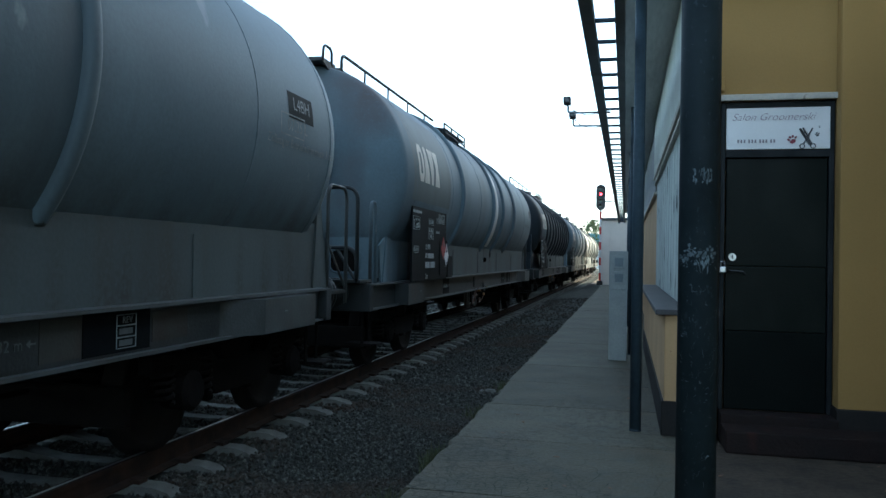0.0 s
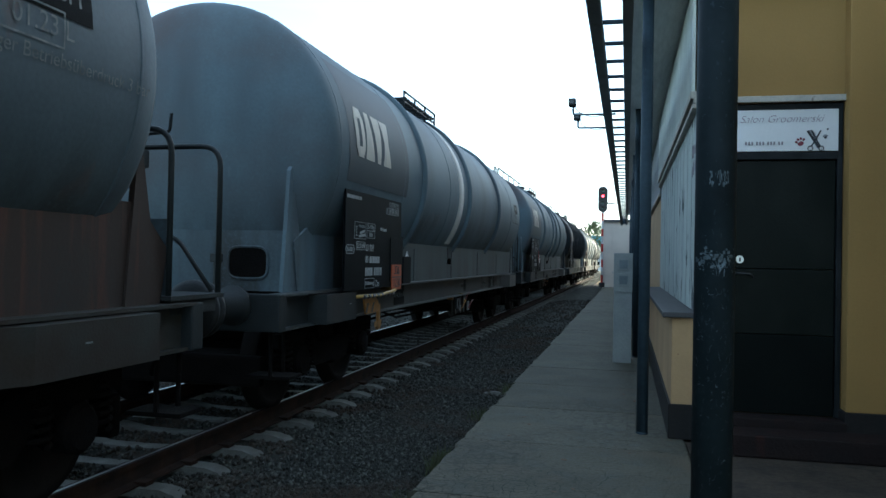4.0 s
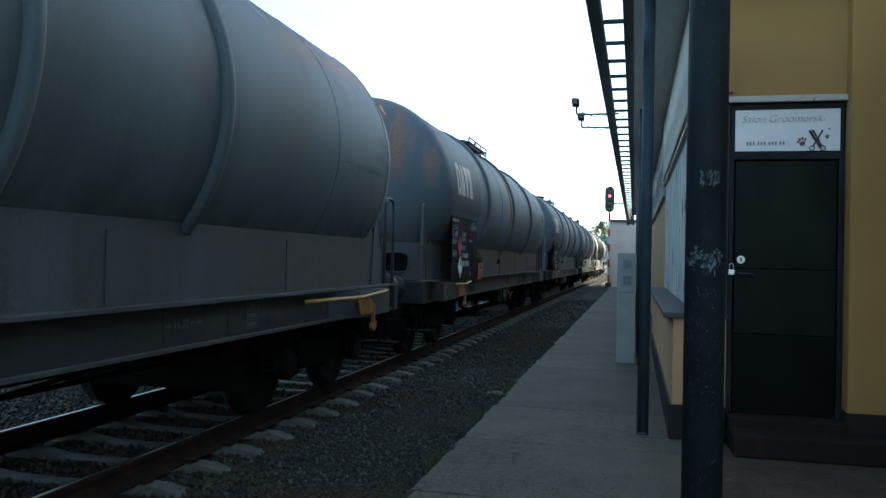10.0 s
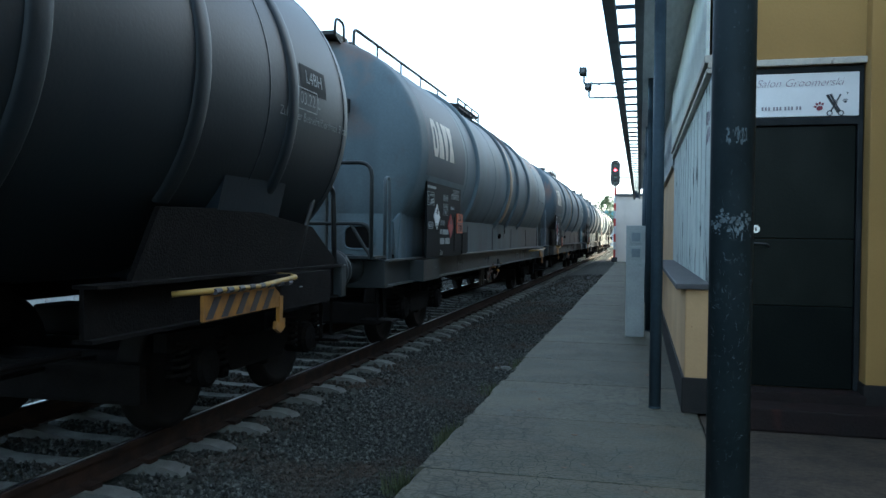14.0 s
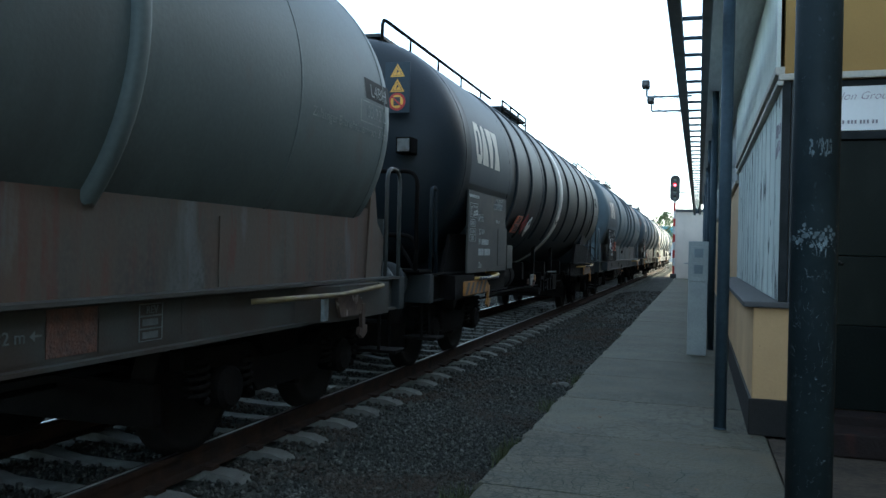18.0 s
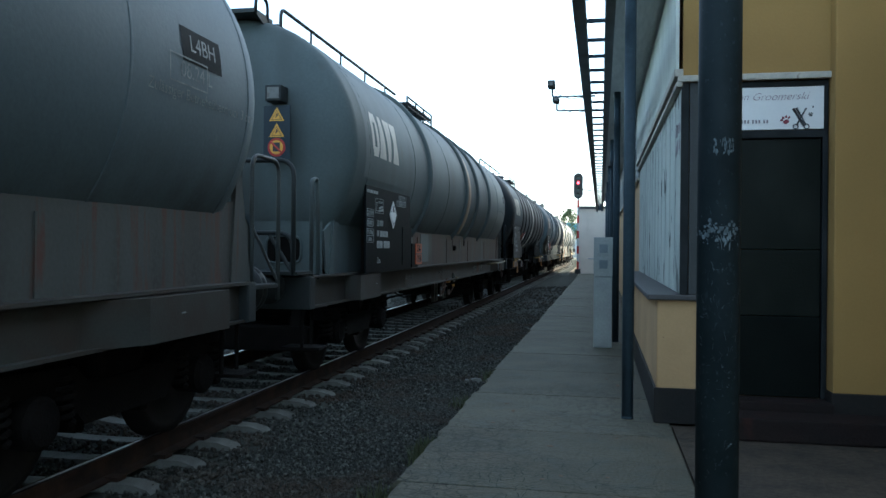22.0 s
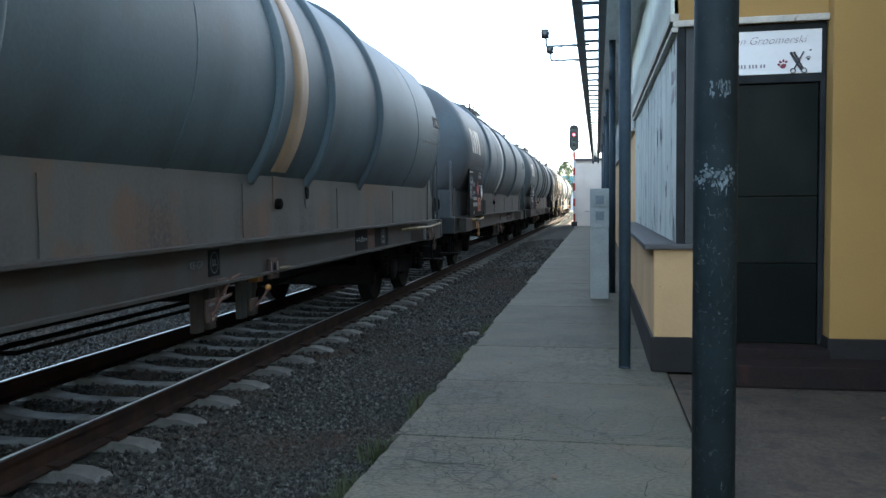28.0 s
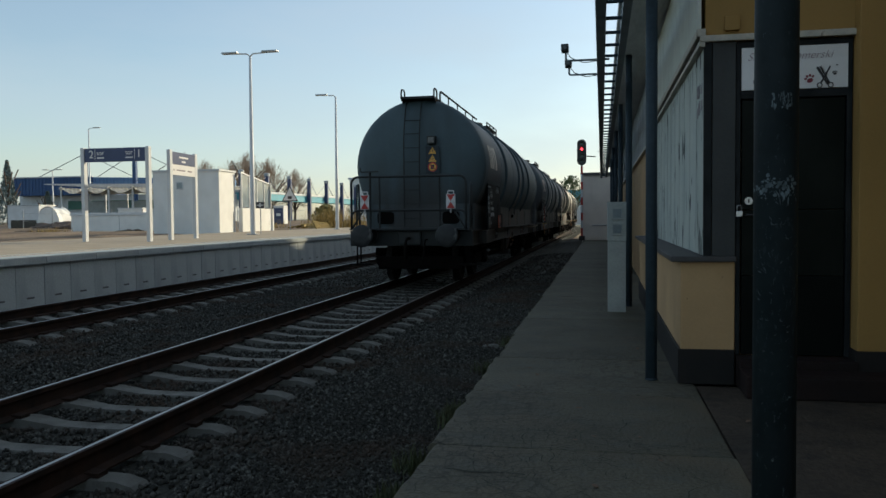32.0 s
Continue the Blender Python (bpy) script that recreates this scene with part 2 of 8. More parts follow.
M = {
    "ballast": material("ballast", (0.05307, 0.05379, 0.04309), 0.95, second=(0.02549, 0.02603, 0.02155), scale=3, fine=38, fine_mix=0.85, bump=1.0, spec=0.15),
    "stone": material("ballast_stone", (0.115, 0.112, 0.098), 0.9, second=(0.026, 0.026, 0.0225), scale=26, spread=(0.34, 0.52), fine=90, spec=0.2, wear=(0.04884, 0.03557, 0.0264), wear_scale=1.2, wear_range=(0.5, 0.7), wear_z=1.0),
    "earth": material("earth", (0.16, 0.14, 0.11), 0.95, second=(0.08, 0.09, 0.05), scale=0.25, fine=8, fine_mix=0.5, bump=0.6),
    "sleeper": material("sleeper_concrete", (0.1969, 0.1944, 0.1754), 0.85, second=(0.123, 0.1182, 0.1034), scale=5, fine=70, per_object=0.3, bump=0.4, spec=0.2),
    "rail_side": material("rail_rust", (0.01872, 0.01296, 0.0108), 0.9, second=(0.036, 0.02016, 0.01368), scale=5, fine=80, spec=0.12),
    "rail_top": material("rail_steel", (0.3, 0.3, 0.3), 0.34, 1.0, second=(0.2, 0.2, 0.2), scale=4, fine_mix=0.1, bump=0.02, stretch=(1, 0.1, 1)),
    "concrete": material("platform_concrete", (0.1314, 0.1198, 0.08296), 0.78, second=(0.08158, 0.07645, 0.05413), scale=1.6, spread=(0.3, 0.7), fine=42, fine_mix=0.6, bump=0.7,
                         streak=(0.07779, 0.0777, 0.06011), streak_scale=4.5, streak_range=(0.5, 0.68), per_object=0.2, crazing=(0.04541, 0.04027, 0.03034), spec=0.25,
                         wear=(0.1083, 0.08511, 0.05483), wear_scale=1.1, wear_range=(0.52, 0.72), wear_z=1.0),
    "crack": material("crack_dirt", (0.05, 0.052, 0.043), 0.9, second=(0.03, 0.031, 0.027), scale=6, spec=0.1),
    "chip": material("paint_chip", (0.13, 0.165, 0.18), 0.75, second=(0.05, 0.066, 0.072), scale=40, fine_mix=0.4),
    "new_concrete": material("pale_concrete", (0.441, 0.4704, 0.464), 0.75, second=(0.357, 0.3864, 0.3828), scale=0.8, fine=30, bump=0.15, per_object=0.1, streak=(0.2625, 0.2856, 0.29), streak_scale=2.2, streak_range=(0.58, 0.8)),
    "paving": material("pale_paving", (0.4, 0.325, 0.23), 0.8, second=(0.33, 0.27, 0.19), scale=1.1, fine=20, bump=0.2, per_object=0.12, streak=(0.27, 0.24, 0.2), streak_scale=1.5, streak_range=(0.55, 0.75)),
    "annex": material("annex_render", (0.68, 0.6, 0.52), 0.75, second=(0.6, 0.53, 0.46), scale=1.2, fine=40, fine_mix=0.1, streak=(0.5, 0.43, 0.36), streak_scale=1.5, streak_range=(0.6, 0.85)),
    "end_panel": material("weathered_panel", (0.045, 0.0474, 0.0465), 0.7, second=(0.033, 0.0354, 0.0354), scale=3, fine=50, streak=(0.021, 0.0222, 0.0222), streak_scale=4, streak_range=(0.55, 0.8)),
    "grey_boards": material("grey_fascia_boards", (0.3, 0.31, 0.31), 0.75, second=(0.24, 0.25, 0.25), scale=2, fine=40, streak=(0.17, 0.175, 0.175), streak_scale=2.5, streak_range=(0.55, 0.8)),
    "cornice": material("cornice_paint", (0.52, 0.47, 0.39), 0.7, second=(0.4, 0.37, 0.32), scale=6, fine=40, wear=(0.2, 0.17, 0.14), wear_scale=14, wear_range=(0.62, 0.7)),
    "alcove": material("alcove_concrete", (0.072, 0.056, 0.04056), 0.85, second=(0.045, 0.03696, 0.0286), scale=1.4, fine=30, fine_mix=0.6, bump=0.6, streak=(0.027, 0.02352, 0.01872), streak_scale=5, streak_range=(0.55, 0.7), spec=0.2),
    "sand": material("pale_gravel", (0.34, 0.26, 0.18), 0.9, second=(0.24, 0.185, 0.13), scale=1.2, fine=25, fine_mix=0.5, bump=0.6, spec=0.15),
    "faded_panel": material("faded_data_panel", (0.05, 0.047, 0.043), 0.6, second=(0.034, 0.034, 0.033), scale=3, fine_mix=0.3, streak=(0.07, 0.06, 0.05), streak_scale=5, streak_range=(0.55, 0.8), spec=0.25),
    "white": material("white_render", (0.78, 0.77, 0.74), 0.7, second=(0.7, 0.69, 0.66), scale=1.2, fine=40, fine_mix=0.1),
    "yellow_wall": material("yellow_render", (0.3279, 0.1896, 0.05391), 0.8, second=(0.2886, 0.1689, 0.04712), scale=0.9, fine=70, fine_mix=0.08, bump=0.07,
                            streak=(0.2754, 0.1629, 0.04392), streak_scale=1.6, streak_range=(0.55, 0.85), streak_z=0.3, wear=(0.3279, 0.16, 0.04392), wear_scale=14, wear_range=(0.7, 0.78)),
    "cream_wall": material("cream_render", (0.4416, 0.2812, 0.1361), 0.8, second=(0.3719, 0.2343, 0.1116), scale=1.6, fine=60, fine_mix=0.1, bump=0.08,
                           streak=(0.2324, 0.1338, 0.05987), streak_scale=5, streak_range=(0.68, 0.8), wear=(0.1239, 0.07363, 0.04082), wear_scale=16, wear_range=(0.7, 0.73)),
    "plinth": material("plinth_paint", (0.0136, 0.0132, 0.0128), 0.75, second=(0.0208, 0.0176, 0.016), scale=3, fine=60, spec=0.2),
    "step": material("step_paint", (0.0195, 0.0117, 0.0104), 0.8, second=(0.0143, 0.01105, 0.0104), scale=3, fine=50, bump=0.4, spec=0.15,
                     streak=(0.065, 0.065, 0.06175), streak_scale=6, streak_range=(0.7, 0.78), wear=(0.02925, 0.013, 0.0104), wear_scale=4, wear_range=(0.62, 0.7)),
    "post": material("post_paint", (0.01, 0.0145, 0.0165), 0.6, second=(0.019, 0.027, 0.03), scale=4, fine=30, bump=0.05, spec=0.1,
                     streak=(0.03, 0.04, 0.045), streak_scale=60.0, streak_range=(0.62, 0.7), streak_z=0.6, wear=(0.018, 0.024, 0.027), wear_scale=9, wear_range=(0.5, 0.7)),
    "post_plain": material("post_dark_paint", (0.03182, 0.04662, 0.05962), 0.5, second=(0.04162, 0.05922, 0.07387), scale=4, fine=30, spec=0.1, wear=(0.0612, 0.0756, 0.08424), wear_scale=40, wear_range=(0.68, 0.72)),
    "panel": material("panel_paint", (0.429, 0.4564, 0.414), 0.75, second=(0.3698, 0.4003, 0.3712), scale=2, fine=50, fine_mix=0.1, bump=0.06, streak=(0.2663, 0.2993, 0.282), streak_scale=2.0, streak_range=(0.5, 0.8),
                      wear=(0.03698, 0.04489, 0.04426), wear_scale=7.0, wear_range=(0.61, 0.63), wear_z=0.3),
    "sill": material("sill_slate", (0.0375, 0.035, 0.035), 0.6, second=(0.055, 0.05, 0.05), scale=5, fine=50),
    "door": material("door_paint", (0.0044, 0.0068, 0.0056), 0.35, second=(0.0064, 0.0092, 0.0076), scale=2, fine=60, bump=0.08, spec=0.08, wear=(0.0112, 0.0136, 0.0116), wear_scale=3, wear_range=(0.5, 0.8)),
    "door_low": material("door_steel", (0.0035, 0.005, 0.0045), 0.5, second=(0.005, 0.007, 0.006), scale=3, fine=60, bump=0.1, spec=0.06),
    "frame": material("door_frame_paint", (0.009, 0.011, 0.012), 0.5, second=(0.02, 0.022, 0.024), scale=5, spec=0.12),
    "sign_white": material("sign_white", (0.72, 0.7, 0.69), 0.35, second=(0.66, 0.64, 0.63), scale=2, fine_mix=0.05, bump=0.0),
    "ink": material("ink_dark", (0.05, 0.045, 0.05), 0.5, bump=0.0),
    "ink_grey": material("ink_grey", (0.3, 0.26, 0.28), 0.5, bump=0.0),
    "maroon": material("maroon_print", (0.2, 0.02, 0.04), 0.5, bump=0.0),
    "steel": material("galvanised_steel", (0.42, 0.43, 0.44), 0.45, 0.8, second=(0.33, 0.34, 0.35), scale=6, fine_mix=0.15, bump=0.05),
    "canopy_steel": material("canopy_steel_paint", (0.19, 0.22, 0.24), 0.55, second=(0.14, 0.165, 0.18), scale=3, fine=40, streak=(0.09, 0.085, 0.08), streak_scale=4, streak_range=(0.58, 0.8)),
    "soffit": material("soffit_boards", (0.72, 0.72, 0.69), 0.8, second=(0.58, 0.58, 0.56), scale=3, fine=30, stretch=(1, 0.15, 1)),
    "roof": material("roof_felt", (0.09, 0.09, 0.095), 0.9, second=(0.13, 0.12, 0.12), scale=2),
    "grey_box": material("grey_box_plastic", (0.336, 0.352, 0.336), 0.6, second=(0.28, 0.296, 0.288), scale=4, fine=40),
    "banner": material("banner_print", (0.6, 0.62, 0.56), 0.65, second=(0.5, 0.53, 0.47), scale=1.4, spread=(0.35, 0.7), fine=6, fine_mix=0.25, bump=0.6, stretch=(1, 1.3, 0.6), spec=0.3),
    "grass": material("weeds", (0.03675, 0.05115, 0.015), 0.8, second=(0.0525, 0.05115, 0.018), scale=8),
    "navy": material("navy_board", (0.03, 0.045, 0.12), 0.4, second=(0.035, 0.05, 0.13), bump=0.0),
    "pale_grey": material("pale_grey_paint", (0.62, 0.63, 0.64), 0.5, second=(0.55, 0.56, 0.57), scale=2, fine_mix=0.1),
    "blue_roof": material("blue_sheet", (0.021, 0.066, 0.1815), 0.5, second=(0.028, 0.078, 0.198), scale=1.5, fine_mix=0.1),
    "teal": material("teal_sheet", (0.1, 0.33, 0.42), 0.5, second=(0.12, 0.38, 0.46), scale=1.0, fine_mix=0.1),
    "pale_blue": material("pale_blue_sheet", (0.12, 0.22, 0.4), 0.5, second=(0.15, 0.26, 0.44), scale=1.5, fine_mix=0.1),
    "green_band": material("green_sheet", (0.03, 0.12, 0.09), 0.5, second=(0.04, 0.14, 0.1), scale=1.5),
    "canvas": material("stretched_canvas", (0.6, 0.58, 0.53), 0.8, second=(0.48, 0.46, 0.42), scale=2, fine=20),
    "glass": material("dusty_glass", (0.25, 0.3, 0.33), 0.15, second=(0.2, 0.24, 0.27), scale=2, fine_mix=0.05, bump=0.0),
    "dark_glass": material("dark_glass", (0.02, 0.025, 0.03), 0.1, bump=0.0),
    "bark": material("bark", (0.13, 0.1, 0.08), 0.9, second=(0.08, 0.06, 0.05), scale=9, bump=0.5),
    "straw": material("dry_grass", (0.4, 0.27, 0.08), 0.8, second=(0.28, 0.2, 0.06), scale=3),
    "soil": material("bare_soil", (0.3, 0.225, 0.1575), 0.95, second=(0.165, 0.1275, 0.0975), scale=0.6, fine=9, fine_mix=0.6, bump=0.8, spec=0.1),
    "leaf_green": material("leaf_green", (0.05, 0.085, 0.03), 0.7, second=(0.08, 0.1, 0.03), scale=2),
    "leaf_rust": material("leaf_rust", (0.46, 0.33, 0.23), 0.7, second=(0.36, 0.25, 0.17), scale=2),
    "leaf_conifer": material("needles", (0.17, 0.22, 0.21), 0.8, second=(0.12, 0.16, 0.155), scale=2),
    "red": material("red_paint", (0.45, 0.03, 0.025), 0.45, second=(0.38, 0.03, 0.025)),
    "pole_white": material("white_paint", (0.7, 0.7, 0.7), 0.5),
    "black": material("black_paint", (0.012, 0.013, 0.014), 0.5, second=(0.02, 0.02, 0.02), scale=5),
    "lens_red": material("red_lens", (1.0, 0.04, 0.06), 0.2, bump=0.0, fine_mix=0.0, second=(1.0, 0.04, 0.06), emit=4.0),
    "lens_dark": material("dark_lens", (0.01, 0.04, 0.035), 0.1, bump=0.0),
    "brass": material("brass", (0.5, 0.36, 0.12), 0.35, 0.9, bump=0.02),
    "faded": material("faded_stencil", (0.2, 0.22, 0.22), 0.6, second=(0.085, 0.1, 0.105), scale=12, bump=0.0),
    "dull_white": material("worn_enamel", (0.1512, 0.1512, 0.1428), 0.5, second=(0.084, 0.0672, 0.0546), scale=14, spread=(0.45, 0.7)),
    "lever_red": material("lever_red", (0.132, 0.018, 0.015), 0.55, second=(0.084, 0.018, 0.015), scale=12),
    "dim": material("dim_stencil", (0.08, 0.09, 0.09), 0.6, second=(0.045, 0.052, 0.052), scale=12, bump=0.0),
    "dead_leaf": material("dead_leaf", (0.13, 0.075, 0.04), 0.8, second=(0.09, 0.055, 0.035), scale=20),
    "ink_mauve": material("ink_mauve", (0.3, 0.2, 0.235), 0.5, second=(0.26, 0.18, 0.21), bump=0.0),
    "lock": material("padlock_steel", (0.75, 0.75, 0.75), 0.3, 0.7, bump=0.02),
    # wagons
    "chassis": material("chassis_paint", (0.0221, 0.02635, 0.0272), 0.55, second=(0.01445, 0.017, 0.01785), scale=3, fine=50, spec=0.3,
                        streak=(0.0289, 0.0187, 0.0136), streak_scale=4, streak_range=(0.6, 0.8)),
    "frame_grey": material("frame_paint", (0.02192, 0.02614, 0.02698), 0.55, second=(0.01518, 0.01813, 0.01855), scale=2.5, fine=50, spec=0.3,
                           streak=(0.02108, 0.01391, 0.01012), streak_scale=3, streak_range=(0.55, 0.8)),
    # frame colour made paler: light on the flange edges is put into it
    "flange": material("flange_lit_paint", (0.06048, 0.06797, 0.06912), 0.5, second=(0.04032, 0.0432, 0.04205), scale=3, fine=50, spec=0.4, streak=(0.04032, 0.02765, 0.02074), streak_scale=3, streak_range=(0.55, 0.8)),
    # bogie and wheel tones: grime plus the shade under the wagon, near black
    "bogie": material("bogie_grime_shade", (0.00385, 0.0035, 0.00336), 0.95, second=(0.0077, 0.0063, 0.0056), scale=5, fine=60, bump=0.4, spec=0.08),
    "buffer": material("buffer_steel", (0.04, 0.042, 0.043), 0.6, 0.2, second=(0.025, 0.027, 0.028), scale=6, fine_mix=0.4, wear=(0.11, 0.11, 0.105), wear_scale=6, wear_range=(0.62, 0.66), spec=0.3),
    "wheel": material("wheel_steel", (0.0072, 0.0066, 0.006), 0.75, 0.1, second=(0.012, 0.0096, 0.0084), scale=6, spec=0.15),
    "data_black": material("data_panel_black", (0.00338, 0.004436, 0.005492), 0.55, second=(0.005492, 0.00676, 0.008027), scale=3, fine_mix=0.3, bump=0.05, spec=0.04),
    "logo_white": material("logo_white", (0.7, 0.7, 0.69), 0.5, second=(0.5, 0.5, 0.5), scale=5, spread=(0.45, 0.7), bump=0.0),
    "board_ink": material("board_lettering", (0.3, 0.31, 0.305), 0.6, second=(0.2, 0.21, 0.21), scale=8, spread=(0.45, 0.7), bump=0.0, spec=0.2),
    "logo_cream": material("logo_cream", (0.5, 0.46, 0.39), 0.55, second=(0.4, 0.37, 0.32), scale=5, spread=(0.45, 0.7), bump=0.0),
    "amber_dark": material("amber_paint", (0.34, 0.15, 0.022), 0.55, second=(0.2, 0.09, 0.02), scale=9),
    "logo_field": material("logo_field", (0.026, 0.037, 0.047), 0.55, second=(0.032, 0.044, 0.055), scale=2, spec=0.25, bump=0.02),
    "orange": material("hazard_orange", (0.4125, 0.075, 0.01875), 0.5, second=(0.3375, 0.06, 0.015), scale=6, bump=0.0),
    "diamond_red": material("hazard_red", (0.3, 0.015, 0.0125), 0.5, second=(0.25, 0.015, 0.0125), bump=0.0),
    "amber": material("warning_amber", (0.8, 0.42, 0.06), 0.5, second=(0.7, 0.36, 0.05), bump=0.0),
    "yellow": material("brake_yellow", (0.36, 0.22, 0.05), 0.55, second=(0.2, 0.14, 0.06), scale=9, spread=(0.5, 0.7)),
    "bar_pale": material("bar_pale_paint", (0.15, 0.115, 0.05), 0.6, second=(0.09, 0.066, 0.04), scale=9, spread=(0.4, 0.65), spec=0.3),
    "plate_rusty": material("rusted_plate", (0.07, 0.045, 0.033), 0.7, second=(0.04, 0.026, 0.02), scale=9, spread=(0.4, 0.62), bump=0.3, spec=0.2, wear=(0.2, 0.17, 0.145), wear_scale=16, wear_range=(0.6, 0.68)),
    "frame_rusty": material("frame_rusty", (0.033, 0.034, 0.03), 0.65, second=(0.03, 0.022, 0.0165), scale=2.5, spread=(0.38, 0.62), bump=0.1, spec=0.3),
    "rust": material("rust", (0.085, 0.034, 0.02), 0.85, second=(0.045, 0.024, 0.017), scale=14, bump=0.5),
}


def tank_paint(name, base, second, grime, rng=(0.56, 0.8), rough=0.58, spec=0.3, wear=None, wear_scale=2.2, wear_range=(0.69, 0.72), wear_z=0.6, wash=None):
    return material(name, base, rough, second=second, scale=0.7, fine=35, fine_mix=0.2, bump=0.06, streak=grime, streak_scale=1.3, streak_range=rng, spec=spec,
                    wear=wear, wear_scale=wear_scale, wear_range=wear_range, wear_z=wear_z, wash=wash)


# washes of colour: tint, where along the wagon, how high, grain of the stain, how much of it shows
# streaky grey that gets darker towards the bottom of the tank
LOW_DARK = ((0.04, 0.042, 0.043), (-1.0, -0.5), (2.2, 1.5), (2.6, 2.6, 0.35), (0.42, 0.66), 0.1, 0.5)
# darker grey low down towards the rear end
END_DARK = ((0.04, 0.042, 0.043), (3.4, 1.8), (2.9, 1.7), (2.0, 2.0, 0.5), (0.3, 0.55), 0.1, 0.4)
REAR_STAIN = ((0.072, 0.066, 0.068), (2.8, 1.5), (1.6, 2.4), (0.8, 0.8, 0.9), (0.42, 0.68), 0.1, 0.45)
SMEARS = ((0.2, 0.105, 0.07), (7.5, 10.0), (3.0, 3.4), (0.5, 0.5, 1.7), (0.48, 0.62), 0.1, 0.45)
T = {
    "slate": tank_paint("tank_slate", (0.106, 0.146, 0.168), (0.082, 0.114, 0.134), (0.06, 0.076, 0.087), (0.5, 0.74), wear=(0.17, 0.2, 0.21), wear_range=(0.7, 0.74), wash=(LOW_DARK, REAR_STAIN)),
    "slate_dull": tank_paint("tank_slate_dull", (0.092, 0.12, 0.134), (0.07, 0.094, 0.106), (0.054, 0.064, 0.069), (0.5, 0.74), wear=(0.14, 0.16, 0.165), wear_range=(0.7, 0.76), wash=(LOW_DARK, END_DARK, REAR_STAIN)),
    "slate_pale": tank_paint("tank_slate_pale", (0.082, 0.102, 0.102), (0.062, 0.078, 0.079), (0.046, 0.054, 0.053), (0.5, 0.74), wear=(0.066, 0.057, 0.05), wear_range=(0.62, 0.82), wash=(LOW_DARK,)),
    "slate_tail": tank_paint("tank_slate_tail", (0.07, 0.104, 0.12), (0.054, 0.082, 0.095), (0.04, 0.058, 0.066), (0.5, 0.74), wear=(0.06, 0.06, 0.058), wear_range=(0.62, 0.82), wash=(LOW_DARK, END_DARK)),
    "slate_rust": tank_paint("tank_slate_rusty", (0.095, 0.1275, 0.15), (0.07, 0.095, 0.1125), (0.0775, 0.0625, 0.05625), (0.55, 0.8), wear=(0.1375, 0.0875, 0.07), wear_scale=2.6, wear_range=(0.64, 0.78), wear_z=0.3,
                             wash=(LOW_DARK, END_DARK, ((0.2, 0.12, 0.09), (2.15, 1.8), (2.5, 3.0), (5.5, 0.6, 1.0), (0.46, 0.62), 0.2, 0.55))),
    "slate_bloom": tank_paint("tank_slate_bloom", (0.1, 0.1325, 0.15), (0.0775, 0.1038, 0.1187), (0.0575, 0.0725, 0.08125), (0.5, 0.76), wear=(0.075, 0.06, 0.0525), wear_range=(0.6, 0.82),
                              wash=(LOW_DARK, SMEARS, ((0.075, 0.064, 0.055), (9.5, 13.0), (0.9, 2.4), (0.7, 0.7, 0.4), (0.5, 0.75), 0.1, 0.45), ((0.16, 0.095, 0.07), (3.2, 2.2), (2.6, 3.1), (1.2, 1.0, 1.2), (0.52, 0.7), 0.1, 0.45))),
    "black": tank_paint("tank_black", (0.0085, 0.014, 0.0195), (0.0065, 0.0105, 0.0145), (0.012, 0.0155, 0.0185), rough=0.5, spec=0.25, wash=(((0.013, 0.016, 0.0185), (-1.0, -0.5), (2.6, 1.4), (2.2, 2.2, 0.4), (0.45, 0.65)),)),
    "stripe_white": material("stripe_white", (0.6, 0.58, 0.54), 0.5, second=(0.44, 0.43, 0.4), scale=2, bump=0.03, spec=0.3, streak=(0.3, 0.28, 0.25), streak_scale=5, streak_range=(0.55, 0.8)),
    "stripe_cream": material("stripe_cream", (0.29, 0.21, 0.135), 0.55, second=(0.2, 0.145, 0.095), scale=2, bump=0.03, spec=0.3, streak=(0.15, 0.12, 0.09), streak_scale=5, streak_range=(0.55, 0.8)),
}


# ---- mesh tools ----
def finish(name, bm, mat, smooth=False):
    me = bpy.data.meshes.new(name)
    bm.to_mesh(me)
    bm.free()
    if mat:
        me.materials.append(mat)
    if smooth:
        for p in me.polygons:
            p.use_smooth = True
    return me


def part(name, bm, mat, parent=None, label="", smooth=False, at=None):
    ob = new(name, bm if isinstance(bm, bpy.types.Mesh) else finish(name, bm, mat, smooth))
    ob.parent = parent
    if at is not None:
        ob.matrix_basis = at
    if label:
        ob["label"] = label
    return ob


def thing(name, label, category, m=None, group="", kind=""):
    ob = new(name)
    ob.empty_display_size = 0.2
    if m is not None:
        ob.matrix_basis = m
    return tagged(ob, label, category, group, kind)


def box(x0, x1, y0, y1, z0, z1, bevel=0.0, bm=None, m=None):
    bm = bm or bmesh.new()
    r = bmesh.ops.create_cube(bm, size=1.0)["verts"]
    for v in r:
        v.co = Vector(((x0 + x1) / 2 + v.co.x * (x1 - x0), (y0 + y1) / 2 + v.co.y * (y1 - y0), (z0 + z1) / 2 + v.co.z * (z1 - z0)))
        if m is not None:
            v.co = m @ v.co
    if bevel:
        es = list({e for v in r for e in v.link_edges})
        bmesh.ops.bevel(bm, geom=es, offset=bevel, segments=2, affect="EDGES", profile=0.6)
    return bm


